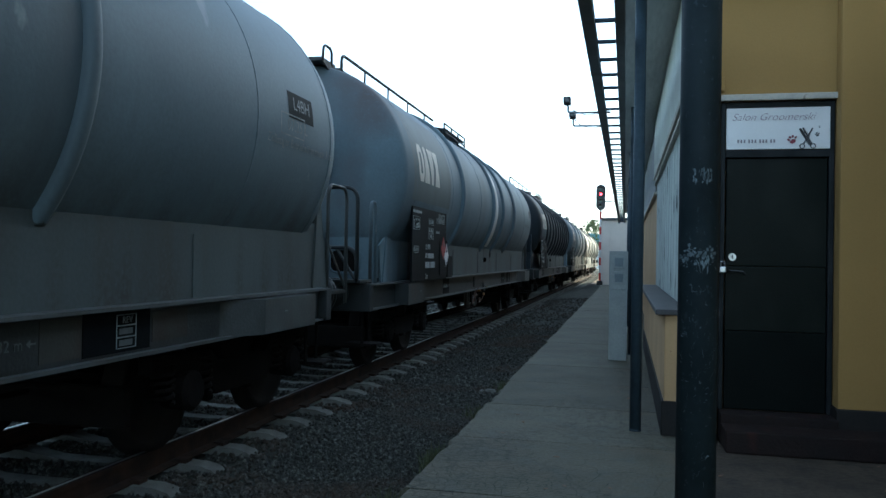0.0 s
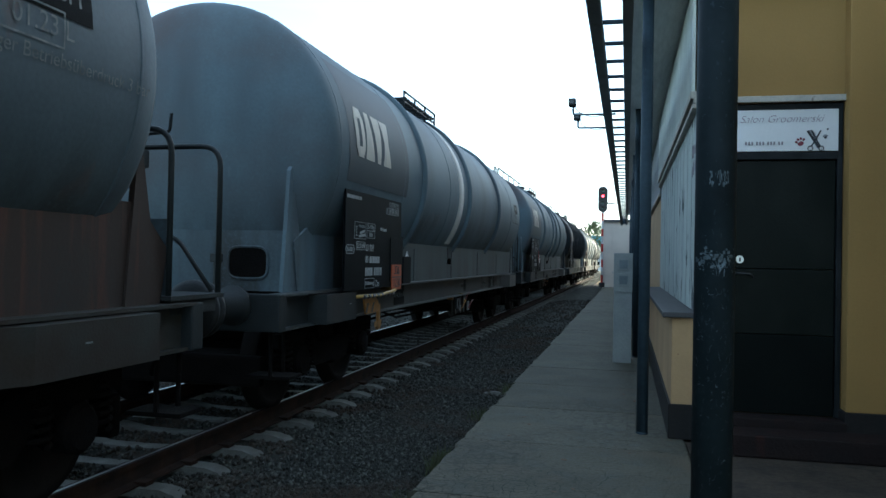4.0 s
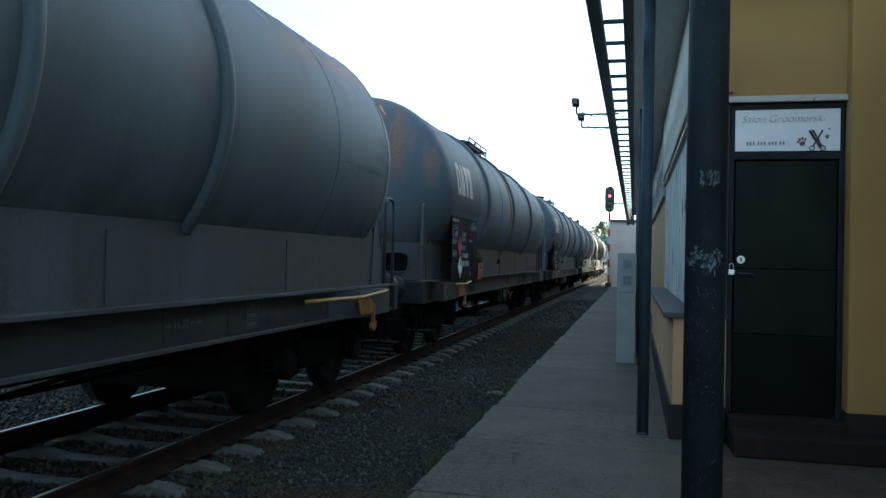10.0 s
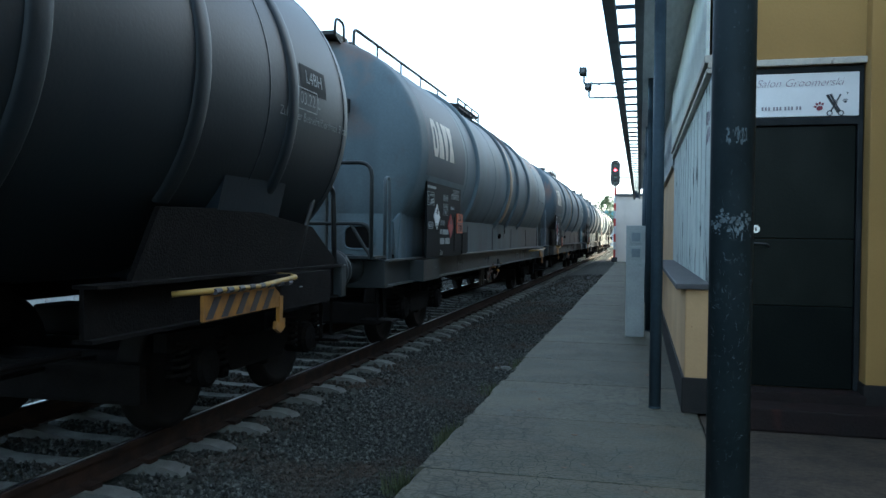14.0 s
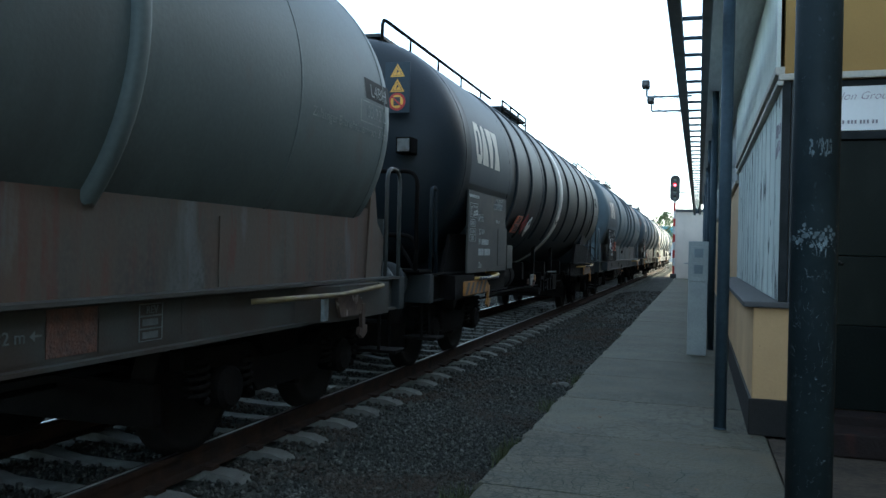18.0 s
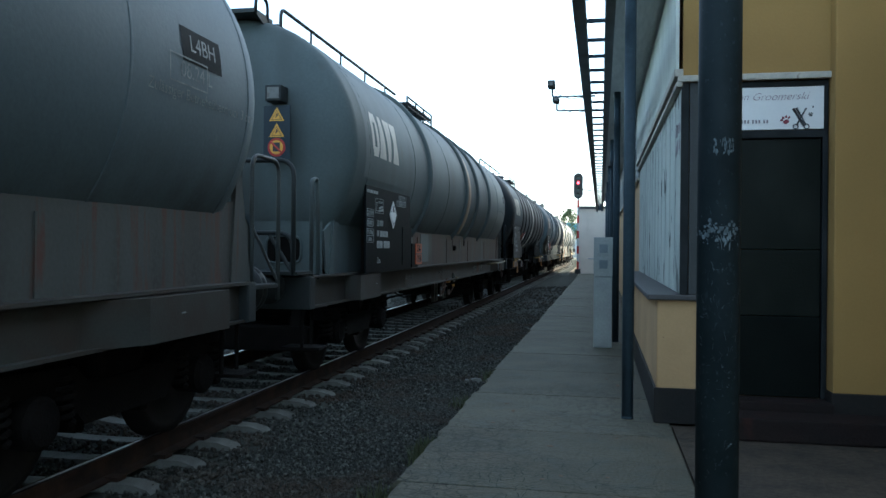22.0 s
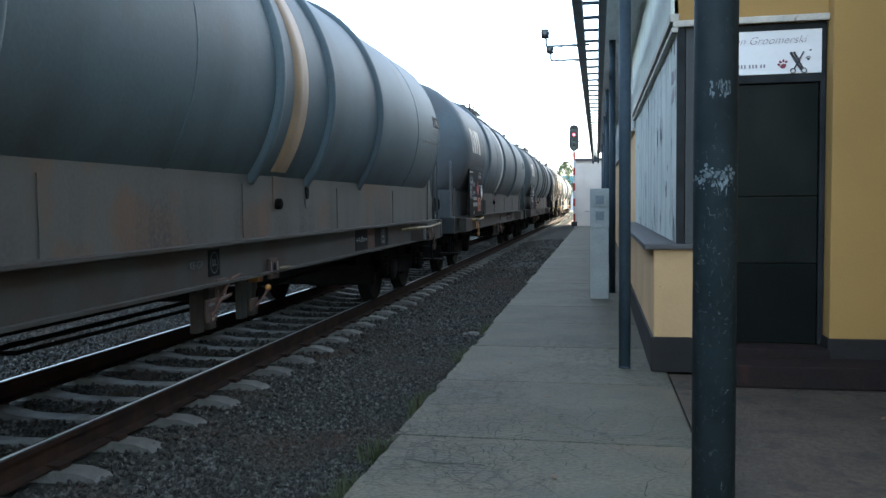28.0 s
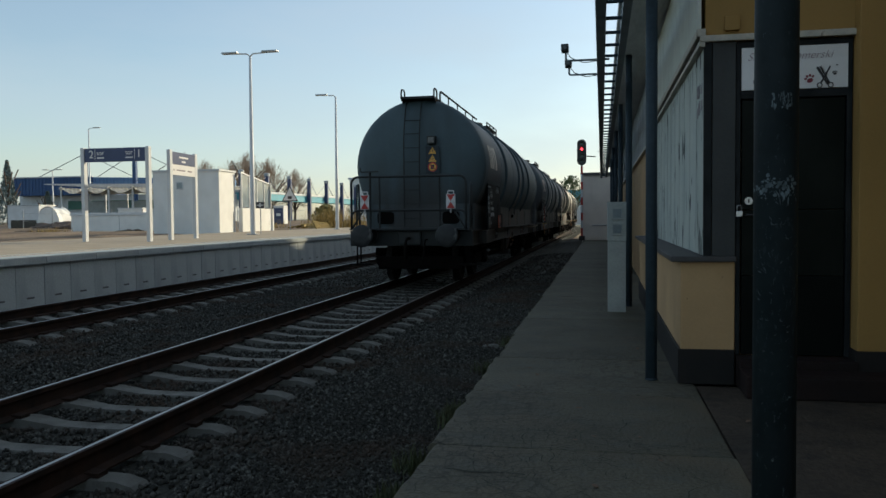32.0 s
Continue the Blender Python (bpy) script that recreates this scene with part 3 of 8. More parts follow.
def tube(points, r, seg=8, bm=None, closed=False):
    """A round bar along a line of points."""
    bm = bm or bmesh.new()
    pts = [Vector(p) for p in points]
    n, rings = len(pts), []
    side = None
    for i, p in enumerate(pts):
        d = (pts[(i + 1) % n] - pts[i - 1]) if closed else (pts[min(i + 1, n - 1)] - pts[max(i - 1, 0)])
        d.normalize()
        if side is None or abs(side.dot(d)) > 0.98:
            side = d.orthogonal()
        side = (side - d * side.dot(d)).normalized()
        up = d.cross(side)
        rings.append([bm.verts.new(p + r * (math.cos(a) * side + math.sin(a) * up)) for a in [2 * math.pi * k / seg for k in range(seg)]])
    for i in range(n if closed else n - 1):
        a, b = rings[i], rings[(i + 1) % n]
        for k in range(seg):
            bm.faces.new((a[k], a[(k + 1) % seg], b[(k + 1) % seg], b[k]))
    if not closed:
        bm.faces.new(rings[0][::-1])
        bm.faces.new(rings[-1])
    return bm


def arc(points, radius, steps=5):
    """Rounds the corners of a line of points."""
    pts = [Vector(p) for p in points]
    out = [pts[0]]
    for a, b, c in zip(pts, pts[1:], pts[2:]):
        u, v = (a - b), (c - b)
        r = min(radius, u.length * 0.45, v.length * 0.45)
        p, q = b + u.normalized() * r, b + v.normalized() * r
        for k in range(steps + 1):
            t = k / steps
            out.append(p * (1 - t) ** 2 + b * 2 * t * (1 - t) + q * t * t)
    return out + [pts[-1]]


def lathe(profile, axis="y", seg=48, bm=None, centre=(0, 0, 0), a0=0.0, a1=2 * math.pi):
    """Turns a line of (along, radius) round an axis."""
    bm = bm or bmesh.new()
    full = abs(a1 - a0) > 6.28
    c = Vector(centre)
    rings = []
    for s, r in profile:
        row = []
        for k in range(seg if full else seg + 1):
            a = a0 + (a1 - a0) * k / seg
            u, w = r * math.cos(a), r * math.sin(a)
            row.append(bm.verts.new(c + Vector({"y": (u, s, w), "z": (u, w, s), "x": (s, u, w)}[axis])))
        rings.append(row)
    for a, b in zip(rings, rings[1:]):
        for k in range(seg):
            j = (k + 1) % len(a)
            bm.faces.new((a[k], b[k], b[j], a[j]))
    return bm


def prism(outline, y0, y1, plane="xz", bm=None):
    """A flat outline pushed through from y0 to y1 (along the axis that is not in plane)."""
    bm = bm or bmesh.new()
    put = {"xz": lambda u, v, w: (u, w, v), "yz": lambda u, v, w: (w, u, v), "xy": lambda u, v, w: (u, v, w)}[plane]
    a = [bm.verts.new(put(u, v, y0)) for u, v in outline]
    b = [bm.verts.new(put(u, v, y1)) for u, v in outline]
    bm.faces.new(a)
    bm.faces.new(b[::-1])
    n = len(outline)
    for k in range(n):
        bm.faces.new((a[k], b[k], b[(k + 1) % n], a[(k + 1) % n]))
    bmesh.ops.recalc_face_normals(bm, faces=bm.faces[:])
    return bm


def lettering(name, text, size, mat, parent, m, label="", extrude=0.002, align="CENTER", shear=0.0, thin=0.0):
    cu = bpy.data.curves.new(name, "FONT")
    cu.body, cu.size, cu.extrude, cu.align_x, cu.align_y, cu.shear = text, size, extrude, align, "CENTER", shear
    cu.offset = -thin
    cu.materials.append(mat)
    ob = new(name, cu)
    ob.parent, ob.matrix_basis = parent, m
    if label:
        ob["label"] = label
    return ob


FACE_X = pose(0, 0, 0, 90, 0, 90)      # writing that is read from +x
FACE_BACK = pose(0, 0, 0, 90, 0, 0)    # writing that is read from -y

# ---- ground and tracks ----
PLAT_Z, EDGE_X = 0.05, 2.11
TRACKS = ((-0.7525, "near"), (-5.3, "far"))
CURVE_Y, CURVE_R = 78.0, 420.0


def on_line(y, x):
    """The place and heading at distance y along a line that runs straight and then bends left."""
    if y <= CURVE_Y:
        return x, y, 0.0
    a = (y - CURVE_Y) / CURVE_R
    return x - (CURVE_R + x) * (1 - math.cos(a)), CURVE_Y + (CURVE_R + x) * math.sin(a), a


tagged(part("ground", box(-1500, 1500, -300, 3000, -1.2, -0.42), M["earth"]), "bare autumn earth round the station", "ground", kind="structure")


def ballast_bed(x0, x1, name):
    bm = bmesh.new()
    xs = [x0 - 0.9, x0, -3.0, 0.62, 1.1, x1]
    rows = []
    for y in [-12 + 1.0 * k for k in range(90)] + [80 + 6 * k for k in range(30)]:
        row = []
        for i, x in enumerate(xs):
            px, py, _ = on_line(y, x)
            z = -0.45 if i == 0 else (-0.235 if i < 4 else -0.16) + 0.02 * noise.noise((x * 1.3, y * 0.7, 0))
            row.append(bm.verts.new((px, py, z)))
        rows.append(row)
    for a, b in zip(rows, rows[1:]):
        for k in range(len(xs) - 1):
            bm.faces.new((a[k], a[k + 1], b[k + 1], b[k]))
    return tagged(part(name, bm, M["ballast"]), "grey crushed-stone ballast bed of the railway", "ballast", kind="structure")


ballast_bed(-7.1, 2.12, "ground_ballast")


def rail_profile(s):
    return [(-0.07, -0.172), (0.07, -0.172), (0.07, -0.16), (0.012, -0.14), (0.010, -0.045), (0.034, -0.035), (0.034, -0.002),
            (-0.034, -0.002), (-0.034, -0.035), (-0.010, -0.045), (-0.012, -0.14), (-0.07, -0.16)]


def swept(outline, x, y0, y1, step=4.0):
    bm = bmesh.new()
    rows, y = [], y0
    while y <= y1:
        px, py, a = on_line(y, x)
        rows.append([bm.verts.new((px + u * math.cos(a), py + u * math.sin(a), v)) for u, v in outline])
        y += step
    n = len(outline)
    for a, b in zip(rows, rows[1:]):
        for k in range(n):
            bm.faces.new((a[k], a[(k + 1) % n], b[(k + 1) % n], b[k]))
    bmesh.ops.recalc_face_normals(bm, faces=bm.faces[:])
    return bm


def sleeper_mesh():
    bm = bmesh.new()
    spots = [(-1.14, -0.225), (-1.11, -0.2), (-1.0, -0.172), (-0.6, -0.165), (-0.32, -0.205), (0, -0.21), (0.32, -0.205), (0.6, -0.165), (1.0, -0.172), (1.11, -0.2), (1.14, -0.225)]
    rows = []
    for x, z in spots:
        w = 0.095 if 0.35 < abs(x) < 1.0 else 0.082
        rows.append([bm.verts.new(p) for p in ((x, -w - 0.03, -0.38), (x, -w, z), (x, w, z), (x, w + 0.03, -0.38))])
    for a, b in zip(rows, rows[1:]):
        for k in range(3):
            bm.faces.new((a[k], b[k], b[k + 1], a[k + 1]))
    bm.faces.new(rows[0])
    bm.faces.new(rows[-1][::-1])
    bmesh.ops.recalc_face_normals(bm, faces=bm.faces[:])
    return finish("sleeper", bm, M["sleeper"])


SLEEPER = sleeper_mesh()


def track(xc, label):
    tr = thing("railway_track", label, "railway track", kind="structure")
    for side in (-0.7525, 0.7525):
        rail = part("rail", swept(rail_profile(0), xc + side, -12, 250), M["rail_side"], tr, "rusty steel rail")
        part("rail_head", swept([(-0.02, -0.002), (0.008, -0.002), (0.005, 0.0), (-0.016, 0.0)], xc + side, -12, 250), M["rail_top"], rail, "shiny worn rail top")
    y = -4.6
    while y < 70:
        part("sleeper", SLEEPER, None, tr, at=pose(xc, y + 0.02 * math.sin(y * 7), 0.0, 0, 0, 0.6 * math.sin(y * 3.1)))
        y += 0.6
    far = bmesh.new()
    while y < 190:
        px, py, a = on_line(y, xc)
        box(-1.3, 1.3, -0.12, 0.12, -0.3, -0.18, 0, far, pose(px, py, 0, 0, 0, math.degrees(a)))
        y += 0.6
    tagged(part("far_sleepers", far, M["sleeper"], tr), kind="stuff")
    clips = bmesh.new()
    for k in range(110):
        for side in (-0.7525, 0.7525):
            box(xc + side - 0.12, xc + side + 0.12, -4.6 + 0.6 * k - 0.05, -4.6 + 0.6 * k + 0.05, -0.172, -0.14, 0, clips)
    tagged(part("rail_clips", clips, M["rail_side"], tr), kind="stuff")
    return tr


track(TRACKS[0][0], "straight railway track with rusty rails on concrete sleepers")
track(TRACKS[1][0], "second railway track on concrete sleepers beside the new platform")


def scatter_stones():
    rnd = random.Random(4)
    ico = bmesh.new()
    bmesh.ops.create_icosphere(ico, subdivisions=1, radius=1.0)
    shapes = []
    for k in range(6):
        shapes.append([v.co * rnd.uniform(0.75, 1.2) for v in ico.verts])
    faces = [[v.index for v in f.verts] for f in ico.faces]
    ico.free()
    octa = [[Vector(c) * rnd.uniform(0.7, 1.2) for c in ((1, 0, 0), (-1, 0, 0), (0, 1, 0), (0, -1, 0), (0, 0, 1), (0, 0, -1))] for _ in range(6)]
    octa_faces = [(0, 2, 4), (2, 1, 4), (1, 3, 4), (3, 0, 4), (2, 0, 5), (1, 2, 5), (3, 1, 5), (0, 3, 5)]
    verts, polys = [], []

    def drop(x, y, size, fine=False):
        lift = -0.228 if x < 0.6 else -0.228 + 0.068 * min(1.0, (x - 0.6) / 0.5)
        sh, fs = (rnd.choice(octa), octa_faces) if fine else (rnd.choice(shapes), faces)
        m = pose(x, y, lift + size * rnd.uniform(0.1, 0.7), rnd.uniform(0, 360), rnd.uniform(0, 360), rnd.uniform(0, 360))
        base = len(verts)
        sc = Vector((size, size * rnd.uniform(0.6, 1), size * rnd.uniform(0.5, 0.9)))
        verts.extend((m @ Vector((c.x * sc.x, c.y * sc.y, c.z * sc.z)))[:] for c in sh)
        polys.extend([base + i for i in f] for f in fs)

    def clear(x, y):
        """False on a sleeper, of either track, and on the rails."""
        for xc, _ in TRACKS:
            if abs(x - xc) < 1.14 and abs((y + 4.6 + 0.3) % 0.6 - 0.3) < 0.09 and rnd.random() < (0.985 if abs(x - xc) < 1.05 else 0.8):
                return False
            if min(abs(x - xc - 0.7525), abs(x - xc + 0.7525)) < 0.06:
                return False
        return True

    n = 0
    for _ in range(42000):
        y = 1.7 + 16 * rnd.random() ** 1.7
        drop(rnd.uniform(0.85, 2.1), y, rnd.uniform(0.007, 0.017), True)
    for _ in range(16000):
        x, y = rnd.uniform(-4.6, -2.2), 2.0 + 16 * rnd.random() ** 1.4
        if clear(x, y):
            drop(x, y, rnd.uniform(0.02, 0.042), True)
    for _ in range(14000):
        x, y = rnd.uniform(-4.0, 2.1), rnd.uniform(-6.0, 1.8)
        if clear(x, y):
            drop(x, y, rnd.uniform(0.018, 0.036), True)
    while n < 26000:
        y = 1.6 + 18 * rnd.random() ** 1.8
        x = rnd.uniform(-2.3, 2.1)
        if clear(x, y):
            drop(x, y, rnd.uniform(0.014, 0.03) if x < 0.95 else rnd.uniform(0.01, 0.02))
            n += 1
    while n < 36000:
        x, y = rnd.uniform(-7.0, 2.1), rnd.uniform(8, 34)
        if clear(x, y):
            drop(x, y, rnd.uniform(0.02, 0.04))
            n += 1
    me = bpy.data.meshes.new("ballast_stones")
    me.from_pydata(verts, [], polys)
    me.materials.append(M["stone"])
    tagged(new("ballast_stones", me), "loose grey crushed stones lying between the tracks", "gravel", kind="stuff")


scatter_stones()

# ---- near platform ----
platform = thing("platform_near", "low worn concrete platform beside the station building", "platform", kind="structure")
part("core", box(EDGE_X + 0.06, 9.0, -8, 60, -0.6, 0.02), M["concrete"], platform)


def slab_mesh(w, l, seed):
    """A slab whose track edge is chipped and crumbling."""
    rnd = random.Random(seed)
    bm = bmesh.new()
    n = 11
    edge = [(-w / 2 + rnd.choice((0.0, 0.0, 0.006, 0.02)) + rnd.uniform(-0.008, 0.008), l / 2 - l * k / n) for k in range(n + 1)]
    low = [bm.verts.new((x + 0.004, y, -0.09)) for x, y in edge] + [bm.verts.new((w / 2, y, -0.09)) for y in (-l / 2, l / 2)]
    mid = [bm.verts.new((x, y, -rnd.uniform(0.012, 0.03))) for x, y in edge] + [bm.verts.new((w / 2, y, -0.004)) for y in (-l / 2, l / 2)]
    top = [bm.verts.new((x + rnd.uniform(0.01, 0.03), y * 0.996, 0.0)) for x, y in edge] + [bm.verts.new((w / 2 - 0.004, y * 0.996, 0.0)) for y in (-l / 2, l / 2)]
    bm.faces.new(top)
    for a, b in ((low, mid), (mid, top)):
        for k in range(len(a)):
            q = (k + 1) % len(a)
            bm.faces.new((a[k], a[q], b[q], b[k]))
    bmesh.ops.recalc_face_normals(bm, faces=bm.faces[:])
    return finish("slab", bm, M["concrete"])


SLABS = [slab_mesh(1.74, 1.492, k) for k in range(6)]
for k in range(40):
    part("slab", SLABS[k % 6], None, platform, at=pose(EDGE_X + 0.87 + 0.01 * math.sin(k * 2.3), -5.08 + 1.5 * k, PLAT_Z + 0.001 * math.sin(k * 3.1), 0.03 * math.sin(k * 1.7), 0.02 * math.cos(k), 0.1 * math.sin(k * 5)))
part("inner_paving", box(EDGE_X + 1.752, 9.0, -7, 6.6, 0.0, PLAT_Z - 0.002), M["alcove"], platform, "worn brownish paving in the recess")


def cracks():
    """Hairline cracks and broken patches in the slabs."""
    rnd = random.Random(21)
    verts, polys = [], []
    for _ in range(170):
        x, y = rnd.uniform(EDGE_X + 0.05, EDGE_X + 1.6), 1.6 + 14 * rnd.random() ** 1.6
        a, w = rnd.choice((0.0, 0.0, 1.57, 3.14)) + rnd.gauss(0, 0.5), rnd.uniform(0.0008, 0.0022)
        left = None
        for k in range(rnd.randint(5, 16)):
            dx, dy = math.cos(a), math.sin(a)
            here = ((x - dy * w, y + dx * w, PLAT_Z + 0.0035), (x + dy * w, y - dx * w, PLAT_Z + 0.0035))
            i = len(verts)
            verts.extend(here)
            if left is not None:
                polys.append((left, left + 1, i + 1, i))
            left = i
            step = rnd.uniform(0.03, 0.09)
            x, y, a, w = x + dx * step, y + dy * step, a + rnd.gauss(0, 0.55), max(0.0008, w * rnd.uniform(0.8, 1.12))
            if not EDGE_X + 0.02 < x < EDGE_X + 1.7:
                break
    for k in range(26):
        y, w = 1.9 + 0.55 * k + rnd.uniform(-0.25, 0.25), rnd.uniform(0.002, 0.006)
        x = EDGE_X + rnd.uniform(0.05, 1.3)
        end = min(x + rnd.uniform(0.12, 0.55), EDGE_X + 1.7)
        left = None
        while x < end:
            i = len(verts)
            ww = w * rnd.uniform(0.4, 1.5)
            verts.extend([(x, y - ww, PLAT_Z + 0.0035), (x, y + ww, PLAT_Z + 0.0035)])
            if left is not None:
                polys.append((left, left + 1, i + 1, i))
            left = i
            x, y = x + rnd.uniform(0.02, 0.07), y + rnd.gauss(0, 0.009)
    knots = {(i, j): (EDGE_X + 0.05 + 0.062 * i + rnd.gauss(0, 0.017), 3.4 + 0.075 * j + rnd.gauss(0, 0.02)) for i in range(27) for j in range(40)}
    for (i, j), (x, y) in knots.items():
        for other in ((i + 1, j), (i, j + 1)):
            if other not in knots or rnd.random() > 1.05 - math.hypot(x - 2.72, 0.55 * (y - 4.75)) * 1.5 - 0.25 * (noise.noise((3 * x, 3 * y, 0.0)) + 0.3):
                continue
            (x1, y1), w = knots[other], rnd.uniform(0.0006, 0.002)
            q = math.atan2(y1 - y, x1 - x)
            mx, my = (x + x1) / 2 + rnd.gauss(0, 0.012), (y + y1) / 2 + rnd.gauss(0, 0.012)
            n = len(verts)
            verts.extend([(u + sg * ww * math.sin(q), v - sg * ww * math.cos(q), PLAT_Z + 0.0033) for u, v, ww in ((x, y, w), (mx, my, w * 1.6), (x1, y1, w * 0.7)) for sg in (-1, 1)])
            polys.extend([(n, n + 1, n + 3, n + 2), (n + 2, n + 3, n + 5, n + 4)])
    for _ in range(500):
        x, y, r = EDGE_X + rnd.uniform(0.02, 1.7), 3.17 + 1.5 * rnd.randint(0, 8) + rnd.gauss(0, 0.025), rnd.uniform(0.004, 0.016)
        i = len(verts)
        verts.extend([(x + r * rnd.uniform(0.5, 1.4) * math.cos(q), y + 0.6 * r * rnd.uniform(0.5, 1.4) * math.sin(q), PLAT_Z + 0.0031) for q in [1.047 * j for j in range(6)]])
        polys.append(tuple(range(i, i + 6)))
    me = bpy.data.meshes.new("cracks")
    me.from_pydata(verts, [], polys)
    me.materials.append(M["crack"])
    tagged(part("cracks", me, None, platform), kind="stuff")


cracks()
LEAF = finish("dry_leaf", prism([(-0.03, 0), (-0.01, 0.016), (0.02, 0.02), (0.035, 0.0), (0.015, -0.018), (-0.012, -0.015)], 0.0, 0.004, "xy"), M["dead_leaf"])
leaf_rnd = random.Random(8)
for k in range(34):
    lf = new("dry_leaf", LEAF)
    lf.matrix_basis = pose(leaf_rnd.uniform(2.3, 5.2), leaf_rnd.uniform(2.0, 9.0), PLAT_Z + 0.009, leaf_rnd.uniform(-12, 12), leaf_rnd.uniform(-12, 12), leaf_rnd.uniform(0, 360))
    lf.scale = [leaf_rnd.uniform(0.4, 0.9)] * 3
    tagged(lf, "small dry brown leaf lying on the platform", "leaf", "fallen leaves on the platform")

# ---- station building ----
KY = 6.69          # the end face of the bay and the plane of the door
bay = thing("wall_bay", "cream-rendered low bay wall with boarded grey upper panels", "wall", kind="structure")
part("base", box(3.745, 4.16, KY, 13.6, PLAT_Z, 1.03, 0.012), M["cream_wall"], bay, "cream render with knocks at the corner")
part("plinth", box(3.725, 4.158, KY - 0.02, 13.62, PLAT_Z, 0.33, 0.008), M["plinth"], bay, "dark brown painted plinth")
part("sill", box(3.67, 4.165, KY - 0.05, 13.65, 1.03, 1.075, 0.01), M["sill"], bay, "dark slate window sill")
for k in range(27):
    y0 = KY + 0.03 + k * 0.255
    part("board", box(3.92 + 0.004 * (k % 2), 3.96, y0, y0 + 0.247, 1.078, 2.8, 0.004), M["panel"], bay)
part("end_panel", box(3.985, 4.16, KY + 0.006, KY + 0.03, 1.076, 2.76, 0.004), M["end_panel"], bay, "weathered grey end panel")
part("corner_strip", box(3.918, 3.98, KY + 0.0, KY + 0.03, 1.076, 2.76, 0.004), M["frame"], bay, "dark corner strip")
part("cornice", box(3.885, 5.06, KY - 0.035, KY + 0.0, 2.76, 2.81, 0.008), M["cornice"], bay, "white painted cornice strip")
part("side_cornice", box(3.86, 3.93, KY - 0.035, 13.65, 2.80, 2.865, 0.012), M["cornice"], bay, "white painted cornice")
part("cornice_groove", box(3.895, 3.925, KY - 0.02, 13.65, 2.762, 2.798, 0.004), M["end_panel"], bay, "grey groove under the cornice")
part("lower_cornice", box(3.875, 3.925, KY - 0.03, 13.65, 2.722, 2.76, 0.008), M["cornice"], bay)
part("inner_core", box(3.97, 8.0, KY + 0.2, 13.6, PLAT_Z, 4.4), M["cream_wall"], bay)
sign = tagged(part("fascia_banner", box(3.87, 3.90, KY + 0.005, 13.6, 2.868, 3.75, 0.004), M["banner"]), "faded pale green printed banner above the boarded bay", "banner")

wall = thing("wall_south", "yellow-rendered station wall over and beside the door", "wall", kind="structure")
part("over_door", box(3.93, 5.04, KY + 0.004, KY + 0.19, 2.812, 4.4), M["yellow_wall"], wall)
part("pier", box(5.02, 5.56, KY - 0.14, KY + 0.19, 0.36, 4.4, 0.01), M["yellow_wall"], wall)
part("side_wall", box(5.5, 5.9, 3.0, KY - 0.142, 0.36, 4.4, 0.0), M["yellow_wall"], wall)
part("pier_plinth", box(5.005, 5.57, KY - 0.165, KY + 0.185, PLAT_Z, 0.362, 0.008), M["plinth"], wall)
part("side_plinth", box(5.47, 5.9, 2.98, KY - 0.167, PLAT_Z, 0.365, 0.008), M["plinth"], wall)
part("upper_wall", box(3.93, 9.0, 13.62, 40, PLAT_Z, 4.4), M["cream_wall"], wall, "cream render further along the building")
for z0, z1 in ((2.62, 2.98), (2.985, 3.37), (3.375, 3.77)):
    part("fascia_board", box(3.9, 3.928, 13.66, 40, z0, z1, 0.004), M["grey_boards"], wall, "grey fascia board under the canopy")
part("wall_ledge", box(3.87, 3.928, 13.66, 40, 2.57, 2.615, 0.006), M["cornice"], wall)
part("back_wall", box(5.92, 9.0, 3.0, KY, PLAT_Z, 4.4), M["yellow_wall"], wall)

step = thing("step", "dark brown painted concrete door step with worn chipped edge", "step", kind="structure")
part("lower_step", box(4.17, 5.47, 6.19, 6.56, PLAT_Z, 0.215, 0.014), M["step"], step)
part("threshold", box(4.17, 5.02, 6.5, KY + 0.06, PLAT_Z, 0.285, 0.012), M["step"], step)

door = thing("door_1", "dark green-black steel door with peeling frame, closed and padlocked", "door", kind="structure")
for nm, b in (("jamb", (4.165, 4.2, KY + 0.02, KY + 0.12, 0.287, 2.755)), ("jamb", (4.975, 5.015, KY + 0.02, KY + 0.12, 0.287, 2.755)),
              ("lintel", (4.2, 4.985, KY + 0.02, KY + 0.12, 2.71, 2.755)), ("transom", (4.2, 4.985, KY + 0.02, KY + 0.12, 2.31, 2.37))):
    part(nm, box(*b, 0.006), M["frame"], door)
leaf = part("leaf_upper", box(4.215, 4.97, KY + 0.05, KY + 0.09, 1.44, 2.305, 0.006), M["door"], door)
part("leaf_middle", box(4.215, 4.97, KY + 0.045, KY + 0.09, 0.92, 1.436, 0.006), M["door"], door)
part("leaf_lower", box(4.215, 4.97, KY + 0.04, KY + 0.09, 0.29, 0.916, 0.006), M["door_low"], door)
part("lock_plate", lathe([(KY + 0.03, 0.0), (KY + 0.03, 0.03), (KY + 0.05, 0.032)], "y", 20, None, (4.265, 0, 1.51)), M["lock"], door, "round steel lock rosette")
part("keyhole", box(4.259, 4.271, KY + 0.024, KY + 0.034, 1.495, 1.525, 0.003), M["ink"], door)
part("handle", tube(arc([(4.24, KY + 0.05, 1.40), (4.24, KY - 0.01, 1.40), (4.34, KY - 0.01, 1.395), (4.36, KY - 0.005, 1.37)], 0.02), 0.009), M["black"], door, "dark lever handle", True)
lock = thing("padlock", "small silver padlock hanging on the door frame", "padlock")
